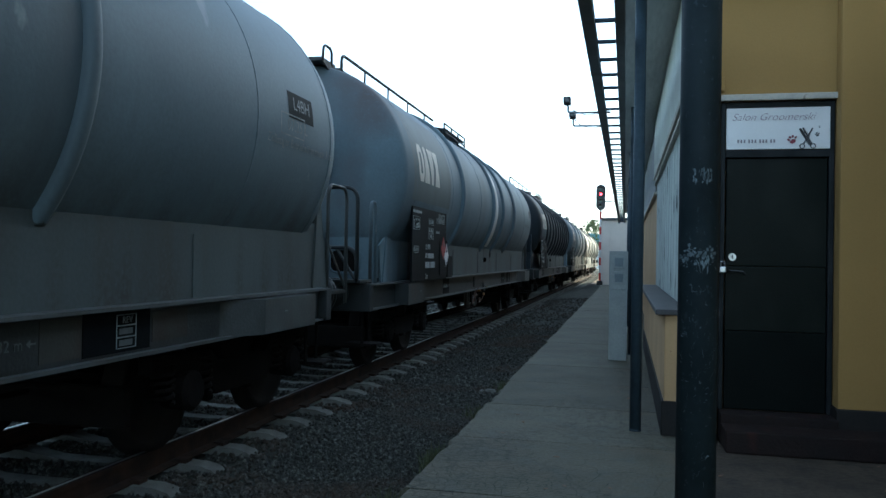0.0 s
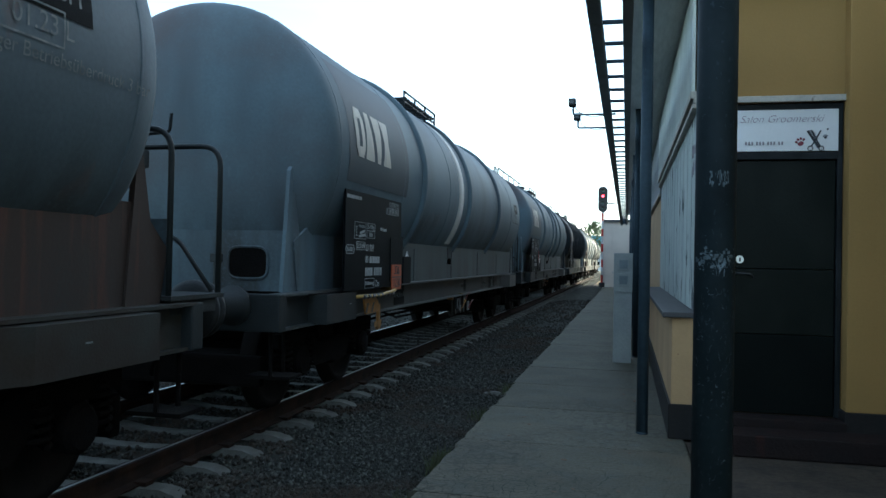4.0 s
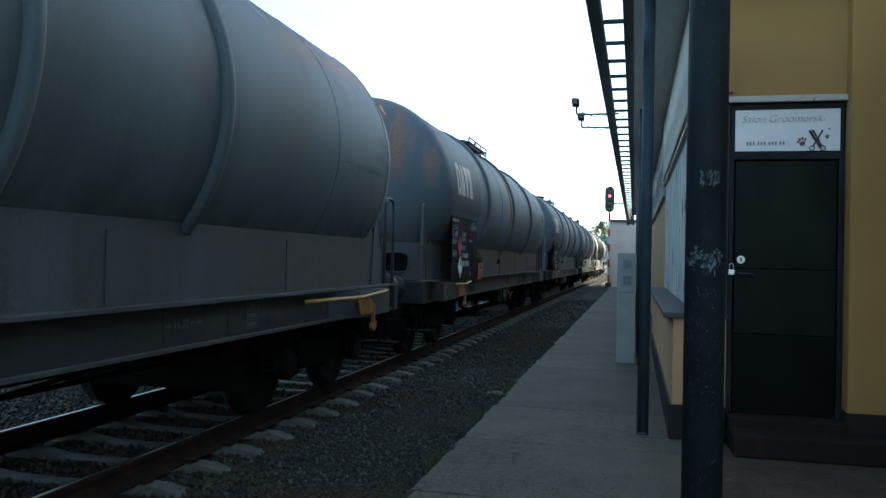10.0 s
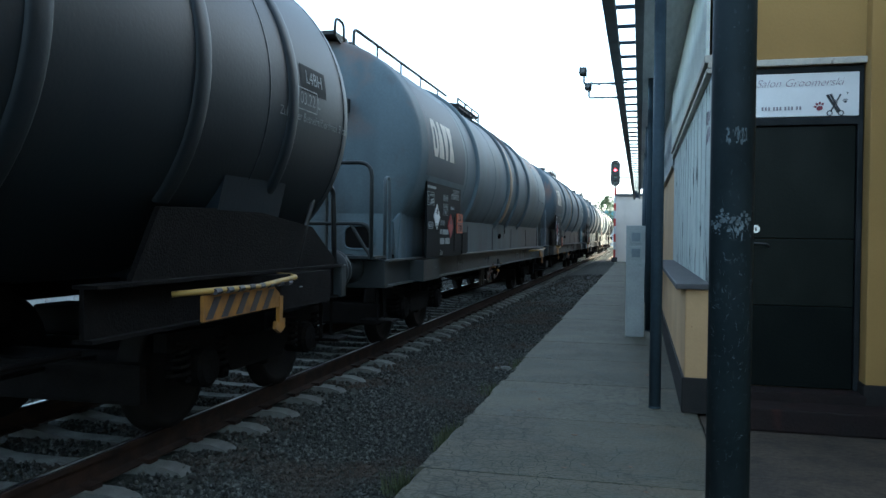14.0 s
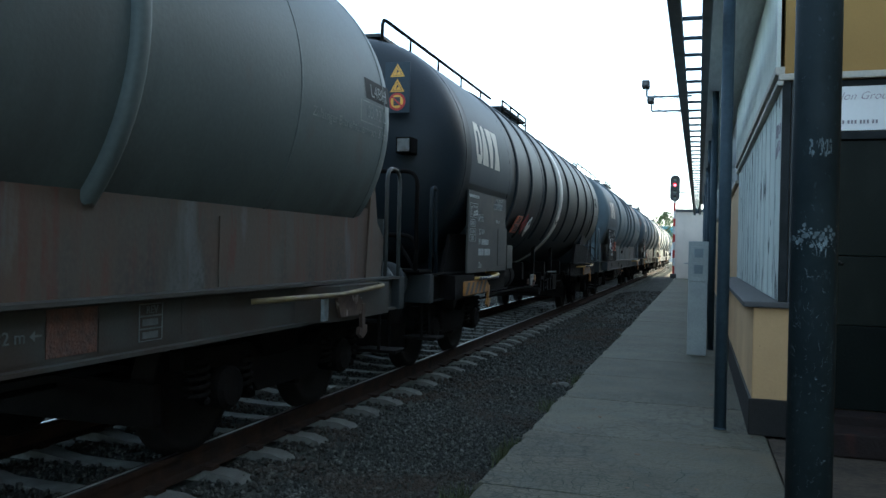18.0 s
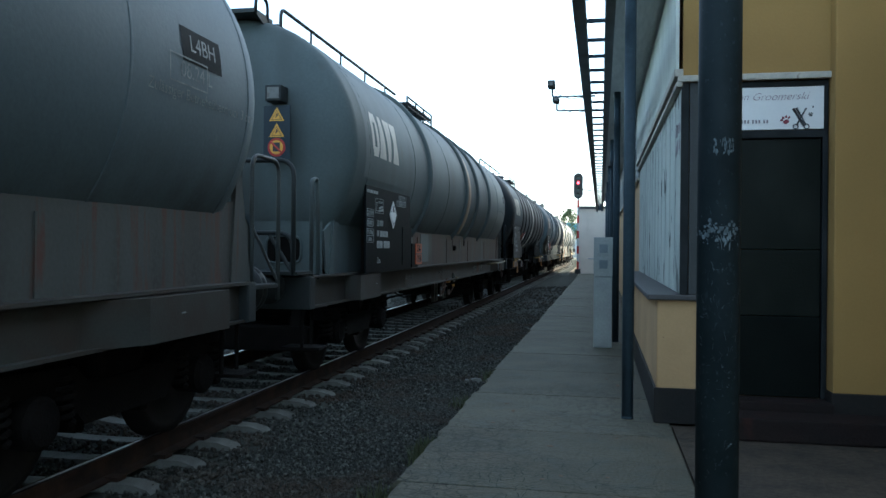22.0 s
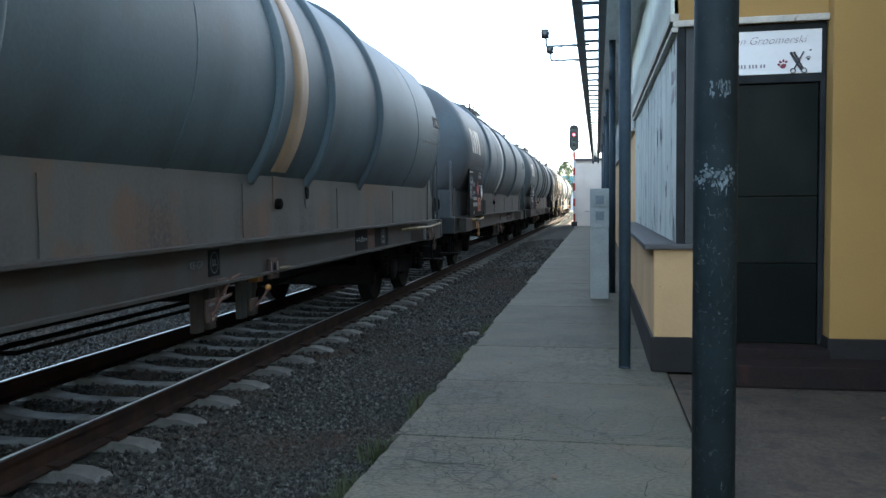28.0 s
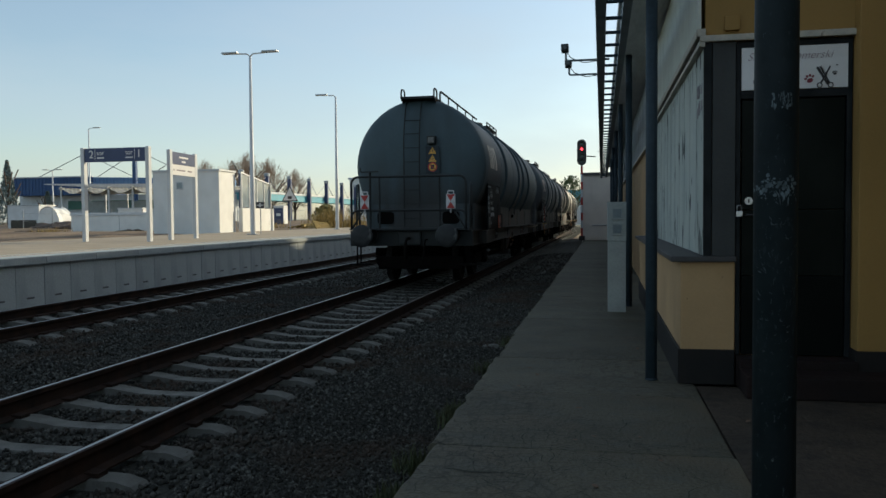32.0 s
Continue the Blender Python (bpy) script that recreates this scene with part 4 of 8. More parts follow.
part("body", box(4.165, 4.215, KY - 0.012, KY + 0.015, 1.385, 1.43, 0.006), M["lock"], lock)
part("shackle", tube(arc([(4.174, KY + 0.002, 1.428), (4.174, KY + 0.002, 1.475), (4.206, KY + 0.002, 1.475), (4.206, KY + 0.002, 1.428)], 0.02), 0.005), M["steel"], lock, "", True)

shop = thing("shop_sign", "white grooming salon sign with dark script in the door transom", "sign")
part("board", box(4.205, 4.98, KY + 0.018, KY + 0.04, 2.375, 2.706, 0.003), M["sign_white"], shop)
lettering("title", "Salon Groomerski", 0.084, M["ink_mauve"], shop, pose(4.555, KY + 0.015, 2.63) @ FACE_BACK, "thin mauve script lettering", shear=0.38, thin=0.0016)
for k in range(11):
    x = 4.29 + 0.0235 * k + (0.012 if k > 2 else 0) + (0.012 if k > 5 else 0) + (0.012 if k > 8 else 0)
    part("number_bar", box(x, x + 0.013, KY + 0.013, KY + 0.02, 2.425, 2.452), M["ink_grey"], shop)


def disc(x, z, rx, rz, y0, y1, seg=18, tilt=0.0):
    c, s = math.cos(tilt), math.sin(tilt)
    pts = [(rx * math.cos(a), rz * math.sin(a)) for a in [2 * math.pi * k / seg for k in range(seg)]]
    return prism([(x + u * c - v * s, z + u * s + v * c) for u, v in pts], y0, y1)


def paw(x, z, s, mat, tilt):
    p = part("paw_pad", disc(x, z - 0.25 * s, 0.5 * s, 0.38 * s, KY + 0.012, KY + 0.02, tilt=tilt), mat, shop, "printed paw")
    for a in (150, 110, 70, 30):
        a = radians(a) + tilt
        part("paw_toe", disc(x + 0.72 * s * math.cos(a), z - 0.1 * s + 0.72 * s * math.sin(a), 0.17 * s, 0.25 * s, KY + 0.012, KY + 0.02, 12, a - 1.57), mat, shop)


paw(4.705, 2.445, 0.045, M["maroon"], 0.35)
paw(4.885, 2.485, 0.022, M["ink"], 0.2)
paw(4.9, 2.545, 0.009, M["ink"], 0.2)
for a in (62, 118):
    c, s = math.cos(radians(a)), math.sin(radians(a))
    part("scissor_blade", tube([(4.815 - 0.07 * c, KY + 0.014, 2.47 - 0.07 * s), (4.815 + 0.075 * c, KY + 0.014, 2.47 + 0.075 * s)], 0.006, 6), M["ink"], shop)
    cx, cz = 4.815 - 0.085 * c, 2.47 - 0.085 * s
    part("scissor_ring", tube([(cx + 0.018 * math.cos(q), KY + 0.014, cz + 0.018 * math.sin(q)) for q in [0.524 * k for k in range(12)]], 0.004, 6, None, True), M["ink"], shop)
comb = part("comb", tube([(4.755, KY + 0.014, 2.535), (4.835, KY + 0.014, 2.4)], 0.009, 6), M["ink"], shop)
for k in range(8):
    x, z = 4.76 + 0.006 * k, 2.527 - 0.010 * k
    part("comb_tooth", tube([(x, KY + 0.014, z), (x + 0.028, KY + 0.014, z + 0.016)], 0.0022, 5), M["ink"], shop)
# scrawled tag near the top of the boards
tag_rnd = random.Random(3)
for row, z in enumerate((2.42, 2.27)):
    for k in range(4):
        y0 = KY + 0.1 + 0.09 * k
        pts = [(3.9185, y0 + tag_rnd.uniform(0, 0.07), z + tag_rnd.uniform(-0.06, 0.07)) for _ in range(5)]
        part("scrawl", tube(arc(pts, 0.02), 0.004, 5), M["ink_grey"], bay, "faded scrawl on the boards")
alarm = thing("junction_box", "small yellow-painted junction box over the door", "junction box")
part("cover", box(4.07, 4.18, KY - 0.04, KY + 0.0, 2.84, 2.95, 0.006), M["yellow_wall"], alarm)

# canopy over the platform
canopy = thing("ceiling_canopy", "dark platform canopy with boarded soffit along the building", "canopy", kind="structure")
part("soffit", box(3.32, 9.0, 6.5, 40, 3.78, 3.9), M["soffit"], canopy, "pale boarded soffit")
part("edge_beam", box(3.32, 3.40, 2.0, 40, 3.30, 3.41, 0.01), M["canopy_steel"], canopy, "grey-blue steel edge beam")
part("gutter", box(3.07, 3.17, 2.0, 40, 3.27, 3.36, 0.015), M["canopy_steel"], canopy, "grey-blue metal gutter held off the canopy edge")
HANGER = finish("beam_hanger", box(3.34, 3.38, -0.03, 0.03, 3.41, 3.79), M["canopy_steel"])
for k in range(13):
    part("beam_hanger", HANGER, None, canopy, at=pose(0, 6.8 + 2.7 * k, 0))
RUNG = finish("gutter_bracket", box(3.165, 3.325, -0.018, 0.018, 3.31, 3.34, 0.004), M["post_plain"])
for k in range(60):
    part("gutter_bracket", RUNG, None, canopy, at=pose(0, 2.5 + 0.62 * k, 0))
part("roof_slope", prism([(3.34, 3.92), (7.4, 5.2), (9.0, 3.92)], 6.5, 41), M["roof"], canopy, "dark pitched roof")
# unseen block, added and sized so its shadow covers the tracks
house = thing("station_building", "unseen tall yellow block added behind the wing to shade the tracks", "building", kind="structure")
part("wall", box(9.2, 19, -4, 68, -0.4, 9.2), M["yellow_wall"], house)
# lower middle roof length is a made-up notch that lets a sun patch through
for y0, y1, top in ((-4.4, 49.8, 14.1), (49.8, 51.9, 12.9), (51.9, 68.4, 14.1)):
    part("roof", prism([(8.8, 9.2), (14, top), (19.4, 9.2)], y0, y1), M["roof"], house, "dark pitched roof")


def post(x, y, r, mat, label):
    p = thing("canopy_post", label, "post", pose(x, y, PLAT_Z), "posts under the canopy")
    part("shaft", lathe([(-0.02, 0.0), (-0.02, r), (3.75, r), (3.75, 0)], "z", 28), mat, p, "", True)
    part("base_ring", lathe([(0.0, r), (0.0, r * 1.06), (0.012, r * 1.06), (0.016, r)], "z", 28), mat, p, "", True)
    return p


near_post = post(3.665, 2.74, 0.066, M["post"], "black-painted round steel post with scratched flaking paint")


def flakes():
    """Scratches and flaked spots in the paint: a worn band at hand height, a rub above it, fine scratches below."""
    rnd = random.Random(5)
    verts, polys = [], []

    def flake(a, z, ra, rz, tilt):
        i = len(verts)
        for j in range(6):
            q = 2 * math.pi * j / 6
            u, v = ra * math.cos(q) * rnd.uniform(0.5, 1.2), rz * math.sin(q) * rnd.uniform(0.5, 1.2)
            u, v = u * math.cos(tilt) - v * math.sin(tilt), u * math.sin(tilt) + v * math.cos(tilt)
            verts.append((0.0668 * math.cos(a + u / 0.066), 0.0668 * math.sin(a + u / 0.066), z + v))
        polys.append(tuple(range(i, i + 6)))

    def scratch(a, z, n, s):
        go = rnd.uniform(0, 6.28)
        for _ in range(n):
            flake(a, z, rnd.uniform(0.4, 1.2) * s, rnd.uniform(0.4, 1.2) * s, go)
            go += rnd.gauss(0, 0.7)
            a, z = a + 0.0022 * math.cos(go) / 0.066, z + 0.0045 * math.sin(go)

    for _ in range(46):
        flake(radians(rnd.gauss(262, 34)), 1.435 + rnd.gauss(0, 0.014), rnd.uniform(0.003, 0.011), rnd.uniform(0.003, 0.009), rnd.uniform(0, 3))
    for _ in range(14):
        flake(radians(rnd.gauss(285, 12)), 1.405 + rnd.gauss(0, 0.01), rnd.uniform(0.001, 0.003), rnd.uniform(0.008, 0.02), rnd.gauss(0.3, 0.2))
    for _ in range(110):
        flake(radians(rnd.gauss(262, 42)), 1.43 + rnd.gauss(0, 0.02), rnd.uniform(0.0007, 0.003), rnd.uniform(0.0007, 0.003), 0)
    for _ in range(45):
        flake(radians(rnd.uniform(248, 300)), 1.70 + rnd.uniform(-0.022, 0.022), rnd.uniform(0.001, 0.003), rnd.uniform(0.004, 0.012), rnd.gauss(0, 0.05))
    for z0, m_ in ((1.27, 26), (1.2, 22), (1.05, 30), (0.95, 24), (0.75, 18), (0.55, 22), (0.4, 16), (1.5, 8)):
        for _ in range(m_):
            scratch(radians(rnd.uniform(180, 360)), z0 + rnd.gauss(0, 0.05), rnd.randint(2, 9), rnd.uniform(0.0007, 0.002))
    for _ in range(70):
        scratch(radians(rnd.uniform(180, 360)), rnd.uniform(0.05, 2.6), rnd.randint(1, 4), rnd.uniform(0.0006, 0.0016))
    me = bpy.data.meshes.new("flaked_paint")
    me.from_pydata(verts, [], polys)
    me.materials.append(M["chip"])
    tagged(part("flaked_paint", me, None, near_post), kind="stuff")


flakes()
for k, y in enumerate((6.8, 12.3, 17.6, 23.0, 28.5, 34.0)):
    post(3.525, y, 0.047, M["post_plain"], "slim dark-painted round steel canopy post")

# meter box on its concrete stand
cab = thing("meter_cabinet", "pale grey double meter cabinet standing beside the canopy post", "cabinet", pose(3.335, 11.62, PLAT_Z))
part("stand", box(-0.125, 0.125, -0.1, 0.1, 0, 1.0, 0.008), M["grey_box"], cab)
part("body", box(-0.13, 0.13, -0.11, 0.11, 1.0, 1.55, 0.008), M["grey_box"], cab)
for z in (1.08, 1.3):
    d = part("door", box(-0.075, 0.085, -0.125, -0.108, z, z + 0.18, 0.005), M["grey_box"], cab, "small grey cabinet door")
    part("meter_window", box(-0.05, 0.06, -0.131, -0.126, z + 0.03, z + 0.15), M["canopy_steel"], d, "clouded meter window")
    part("window", box(-0.055, 0.065, -0.128, -0.124, z + 0.07, z + 0.15, 0.003), M["glass"], d)

# cameras on brackets
for y in (10.0, 11.0):
    cc = thing("security_camera", "small dark security camera on a bracket at the gutter", "camera", pose(3.12, y, 3.3), "cameras on the gutter")
    part("arm", tube(arc([(0.1, 0, 0), (-0.42, 0, 0), (-0.42, 0, 0.12)], 0.03), 0.013), M["canopy_steel"], cc, "", True)
    part("housing", box(-0.475, -0.385, -0.1, 0.06, 0.1, 0.19, 0.015), M["black"], cc)
    part("lens", lathe([(-0.108, 0), (-0.108, 0.025), (-0.09, 0.034)], "y", 16, None, (-0.43, 0, 0.145)), M["dark_glass"], cc)
    part("cable", tube(arc([(-0.4, 0.05, 0.1), (-0.36, 0.05, 0.04), (-0.2, 0.02, -0.03), (0.0, 0, -0.01)], 0.04), 0.005, 6), M["black"], cc)

tagged(part("ground_path", box(1.2, 7.5, 54.5, 120, -0.4, -0.135), M["sand"]), "pale sandy gravel beyond the platform end", "ground", kind="structure")
# signal
sig = thing("railway_signal", "railway light signal on a red and white striped mast showing red", "signal", pose(2.07, 44.5, PLAT_Z + 0.1))
part("foot", box(-0.16, 0.16, -0.16, 0.16, -0.05, 0.2, 0.02), M["black"], sig)
for k in range(10):
    part("mast_band", lathe([(0.2 + 0.42 * k, 0.06), (0.62 + 0.42 * k, 0.06)], "z", 14), M["red"] if k % 2 == 0 else M["pole_white"], sig, "red band" if k % 2 == 0 else "white band", True)
hd = [(0.25 * math.cos(a), (0.45 if math.sin(a) > 0 else -0.45) + 0.25 * math.sin(a)) for a in [2 * math.pi * (k + 0.5) / 24 for k in range(24)]]
part("head", prism([(u, v + 4.75) for u, v in hd], -0.12, 0.06), M["black"], sig, "dark oval signal head")
for z, mt in ((5.2, "lens_dark"), (4.92, "lens_red"), (4.55, "lens_dark"), (4.25, "lens_dark")):
    l_ = part("lamp_lens", lathe([(-0.13, 0.0), (-0.135, 0.06 if mt == "lens_red" else 0.085), (-0.12, 0.065 if mt == "lens_red" else 0.09)], "y", 18, None, (0, 0, z)), M[mt], sig)
    part("lamp_hood", lathe([(-0.34, 0.105), (-0.12, 0.105)], "y", 14, None, (0, 0, z), 0.2, math.pi - 0.2), M["black"], sig)
part("side_arm", tube([(0.2, 0, 4.55), (0.75, 0, 4.5)], 0.03), M["black"], sig)
hut = thing("annex", "plain pale rendered annex wall at the end of the platform", "building", pose(4.8, 50, 0))
part("wall", box(-2.75, 3, -3.5, 4, -0.1, 3.75), M["annex"], hut)
part("roof", box(-2.85, 3.1, -3.6, 4.1, 3.75, 3.9), M["roof"], hut)
part("pipe", tube([(-2.2, -3.53, 0.9), (-1.0, -3.53, 0.9)], 0.03), M["steel"], hut)

# ---- tank wagons ----
AXIS_Z, RAD, LEN = 2.53, 1.45, 16.34
RUN = [(0, 3.22), (3, 3.36), (5.5, 3.42), (8, 3.55), (10.5, 3.67), (13.5, 3.755), (19, 3.84), (25, 3.95), (28, 4.2), (32, 4.5)]


def run(t):
    """How far the train has gone after t seconds."""
    far = 0.0
    for (t0, v0), (t1, v1) in zip(RUN, RUN[1:]):
        if t <= t0:
            break
        e = min(t, t1)
        ve = v0 + (v1 - v0) * (e - t0) / (t1 - t0)
        far += (v0 + ve) / 2 * (e - t0)
    return far


def dish(y0, y1, r, n=9):
    """The profile of a dished end from its apex y0 to the shell at y1."""
    return [(y0 + (y1 - y0) * (1 - math.cos(a) ** 0.9), r * math.sin(a) ** 0.82) for a in [0.5 * math.pi * k / n for k in range(n + 1)]]


def tank_mesh(mat, y0, y1, r, rear=0.62, depth=0.62):
    prof = dish(y0, y0 + rear, r) + [(y0 + rear + (y1 - y0 - rear - depth) * k / 6, r) for k in range(1, 6)] + dish(y1, y1 - depth, r)[::-1]
    return finish("tank", lathe(prof, "y", 72, None, (0, 0, AXIS_Z)), mat, True)


def shell(y0, y1, a0, a1, r, n=10, bm=None):
    """A piece of the tank's skin between two angles (degrees, 0 towards +x, 90 up)."""
    bm = bm or bmesh.new()
    rows = []
    for k in range(n + 1):
        a = radians(a0 + (a1 - a0) * k / n)
        rows.append([bm.verts.new((r * math.cos(a), y, AXIS_Z + r * math.sin(a))) for y in (y0, y1)])
    for p, q in zip(rows, rows[1:]):
        bm.faces.new((p[0], p[1], q[1], q[0]))
    return bm


def ring(y, r0, r1, w, a0=-38, a1=218):
    return lathe([(y - w / 2, r0)] + [(y - w / 2 * math.cos(q), r0 + (r1 - r0) * math.sin(q) ** 0.4) for q in (0.2, 0.8, 1.3, 1.84, 2.34, 2.79)] + [(y + w / 2, r0)], "y", 56, None, (0, 0, AXIS_Z), radians(a0), radians(a1))


def on_skin(y, deg, r, m=None):
    """A pose on the tank's skin whose z points outwards and whose y points up the skin."""
    a = radians(deg)
    return Matrix.Translation((r * math.cos(a), y, AXIS_Z + r * math.sin(a))) @ pose(0, 0, 0, 0, -deg, 0) @ pose(0, 0, 0, 90, 0, 90)


def block_logo(parent, y0, deg, size, r):
    """Four plain shapes in a row: an eight-sided ring, a trapezoid, one upside down and an hourglass."""
    w, g, n = size * 0.56, size * 0.03, 14

    def ring_rows(f):
        c = max(0.0, 0.22 - f, f - 0.78)
        return [(c, 1 - c)] if abs(f - 0.5) > 0.27 else [(c, 0.34), (0.66, 1 - c)]

    shapes = (ring_rows, lambda f: [(0.3 * f, 1.0 - 0.3 * f)], lambda f: [(0.3 * (1 - f), 1.0 - 0.3 * (1 - f))], lambda f: [(0.24 - 0.48 * abs(f - 0.5), 0.76 + 0.48 * abs(f - 0.5))])
    for k, rows in enumerate(shapes):
        bm = bmesh.new()
        u0 = y0 + k * (w + g)
        for j in range(n):
            for lo, hi in rows((j + 0.5) / n):
                shell(u0 + w * lo, u0 + w * hi, deg + math.degrees(size / r * (j / n - 0.5)), deg + math.degrees(size / r * ((j + 1) / n - 0.5)), r, 1, bm)
        bmesh.ops.remove_doubles(bm, verts=bm.verts[:], dist=0.0005)
        part("logo_block", bm, M["logo_cream"], parent)


WHEEL_BM = lathe([(-0.07, 0.0), (-0.07, 0.1), (-0.03, 0.14), (-0.02, 0.36), (-0.065, 0.39), (-0.065, 0.455), (0.05, 0.46), (0.07, 0.485), (0.075, 0.48), (0.075, 0.39),
                  (0.02, 0.36), (0.01, 0.14), (0.08, 0.1), (0.08, 0.0)], "x", 36)
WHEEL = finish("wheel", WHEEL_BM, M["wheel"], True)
AXLE = finish("axle", lathe([(-0.98, 0.0), (-0.98, 0.065), (-0.6, 0.07), (-0.6, 0.085), (0.6, 0.085), (0.6, 0.07), (0.98, 0.065), (0.98, 0)], "x", 16), M["wheel"], True)


def bogie_side():
    o = [(-1.35, 0.62), (-1.35, 0.75), (-0.55, 0.72), (-0.4, 0.6), (0.4, 0.6), (0.55, 0.72), (1.35, 0.75), (1.35, 0.62), (1.0, 0.6), (0.62, 0.55), (0.45, 0.36), (-0.45, 0.36), (-0.62, 0.55), (-1.0, 0.6)]
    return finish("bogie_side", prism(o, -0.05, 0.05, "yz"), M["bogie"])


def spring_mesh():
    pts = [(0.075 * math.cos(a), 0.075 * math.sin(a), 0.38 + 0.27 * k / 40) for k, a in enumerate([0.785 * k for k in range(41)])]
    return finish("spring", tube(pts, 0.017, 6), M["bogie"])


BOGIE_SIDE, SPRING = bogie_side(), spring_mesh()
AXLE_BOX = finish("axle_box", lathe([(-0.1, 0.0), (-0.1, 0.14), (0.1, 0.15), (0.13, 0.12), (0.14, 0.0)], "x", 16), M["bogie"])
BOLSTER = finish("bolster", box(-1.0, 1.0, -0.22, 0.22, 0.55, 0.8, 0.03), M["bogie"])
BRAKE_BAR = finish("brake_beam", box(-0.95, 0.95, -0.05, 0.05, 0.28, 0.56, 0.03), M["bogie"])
HEAD_BEAM = finish("end_beam", box(-1.3, 1.3, 0.62, 0.76, 0.82, 1.14, 0.012), M["chassis"])
BUFFER_CASE = finish("buffer_case", lathe([(0.62, 0.0), (0.62, 0.17), (0.58, 0.17), (0.57, 0.12), (0.24, 0.115), (0.24, 0.085), (0.06, 0.085)], "y", 24), M["chassis"], True)
BUFFER_HEAD = finish("buffer_head", lathe([(0.0, 0.0), (0.004, 0.13), (0.016, 0.215), (0.03, 0.23), (0.06, 0.23), (0.075, 0.2), (0.1, 0.1), (0.1, 0.0)], "y", 32), M["buffer"], True)
HOOK = finish("coupling", tube(arc([(0, 0.62, 0.98), (0, 0.3, 0.98), (0, 0.2, 0.92), (0, 0.12, 0.75), (0, 0.2, 0.6), (0, 0.3, 0.58)], 0.08), 0.03), M["bogie"], True)
HOSE = finish("brake_hose", tube(arc([(0.35, 0.62, 0.95), (0.35, 0.4, 0.95), (0.35, 0.3, 0.65), (0.3, 0.3, 0.45), (0.28, 0.42, 0.5)], 0.12), 0.018), M["bogie"], True)
DRAW_BOX = finish("draw_gear", box(-0.24, 0.24, 0.5, 0.64, 0.84, 1.12, 0.03), M["frame_grey"])
WHEELSETS = []
STEP_TREAD = finish("step_tread", box(-0.2, 0.2, -0.14, 0.14, 0.0, 0.03, 0.004), M["bogie"])


def hazard_plate(parent, y, z, x, top, low):
    pl = part("hazard_plate", box(x, x + 0.012, y - 0.2, y + 0.2, z - 0.15, z + 0.15, 0.004), M["orange"], parent, "orange hazard number plate")
    part("plate_line", box(x + 0.01, x + 0.015, y - 0.2, y + 0.2, z - 0.008, z + 0.008), M["ink"], pl)
    lettering("code_top", top, 0.15, M["ink"], pl, pose(x + 0.014, y, z + 0.078) @ FACE_X)
    lettering("code_low", low, 0.15, M["ink"], pl, pose(x + 0.014, y, z - 0.075) @ FACE_X)
    return pl


def diamond(parent, y, z, x, mat, s=0.2, label="red flame diamond placard"):
    d = part("placard", prism([(y - s, z), (y, z - s), (y + s, z), (y, z + s)], x, x + 0.008, "yz"), M[mat], parent, label)
    ink, q = M["ink"], s * 0.88
    part("placard_line", tube([(x + 0.008, y - q, z), (x + 0.008, y, z - q), (x + 0.008, y + q, z), (x + 0.008, y, z + q)], 0.0022, 4, None, True), ink, d)
    if mat == "diamond_red":
        part("flame", prism([(y - 0.03, z + 0.03), (y + 0.03, z + 0.03), (y + 0.035, z + 0.06), (y + 0.012, z + 0.085), (y, z + 0.125), (y - 0.015, z + 0.08), (y - 0.035, z + 0.07)], x + 0.007, x + 0.011, "yz"), ink, d, "black flame mark")
    else:
        part("skull_mark", disc_yz(y, z + 0.085, 0.022, 0.028, x + 0.007, x + 0.011), ink, d, "black skull mark")
        for k in (-1, 1):
            part("bone_mark", tube([(x + 0.009, y - 0.04, z + 0.05 - 0.014 * k), (x + 0.009, y + 0.04, z + 0.05 + 0.014 * k)], 0.005, 5), ink, d)
        lettering("class_number", "6", 0.06, ink, d, pose(x + 0.009, y, z - 0.11) @ FACE_X)
    return d


def lay_on_skin(ob, z, x):
    """Tilts a plate built upright at x until it lies on the tank's curve at height z."""
    a = math.asin((z - AXIS_Z) / RAD)
    ob.matrix_local = pose((RAD + 0.03) * math.cos(a), 0, AXIS_Z + (RAD + 0.03) * math.sin(a), 0, -math.degrees(a), 0) @ pose(-x, 0, -z)


def disc_yz(y, z, ry, rz, x0, x1, seg=14):
    return prism([(y + ry * math.cos(a), z + rz * math.sin(a)) for a in [2 * math.pi * k / seg for k in range(seg)]], x0, x1, "yz")


def frame_lines(parent, y0, y1, z0, z1, x, cells=1, rows=1, mat="board_ink"):
    """A box drawn on a panel, with the lines that divide it."""
    t = 0.004
    fr = part("data_box", tube([(x + 0.001, y0 + t, z0 + t), (x + 0.001, y1 - t, z0 + t), (x + 0.001, y1 - t, z1 - t), (x + 0.001, y0 + t, z1 - t)], t, 4, None, True), M[mat], parent)
    for k in range(1, cells):
        u = y0 + (y1 - y0) * k / cells
        part("box_line", box(x, x + 0.003, u - t, u + t, z0 + 2 * t, z1 - 2 * t), M[mat], parent)
    for k in range(1, rows):
        u = z0 + (z1 - z0) * k / rows
        part("box_line", box(x, x + 0.003, y0 + 2 * t, y1 - 2 * t, u - t, u + t), M[mat], parent)
    return fr


def bars(parent, y0, z, x, widths, h, gap=0.02):
    u = y0
    for w in widths:
        if w > 0:
            part("number_bar", box(x, x + 0.003, u, u + w, z - h / 2, z + h / 2), M["board_ink"], parent)
        u += abs(w) + gap


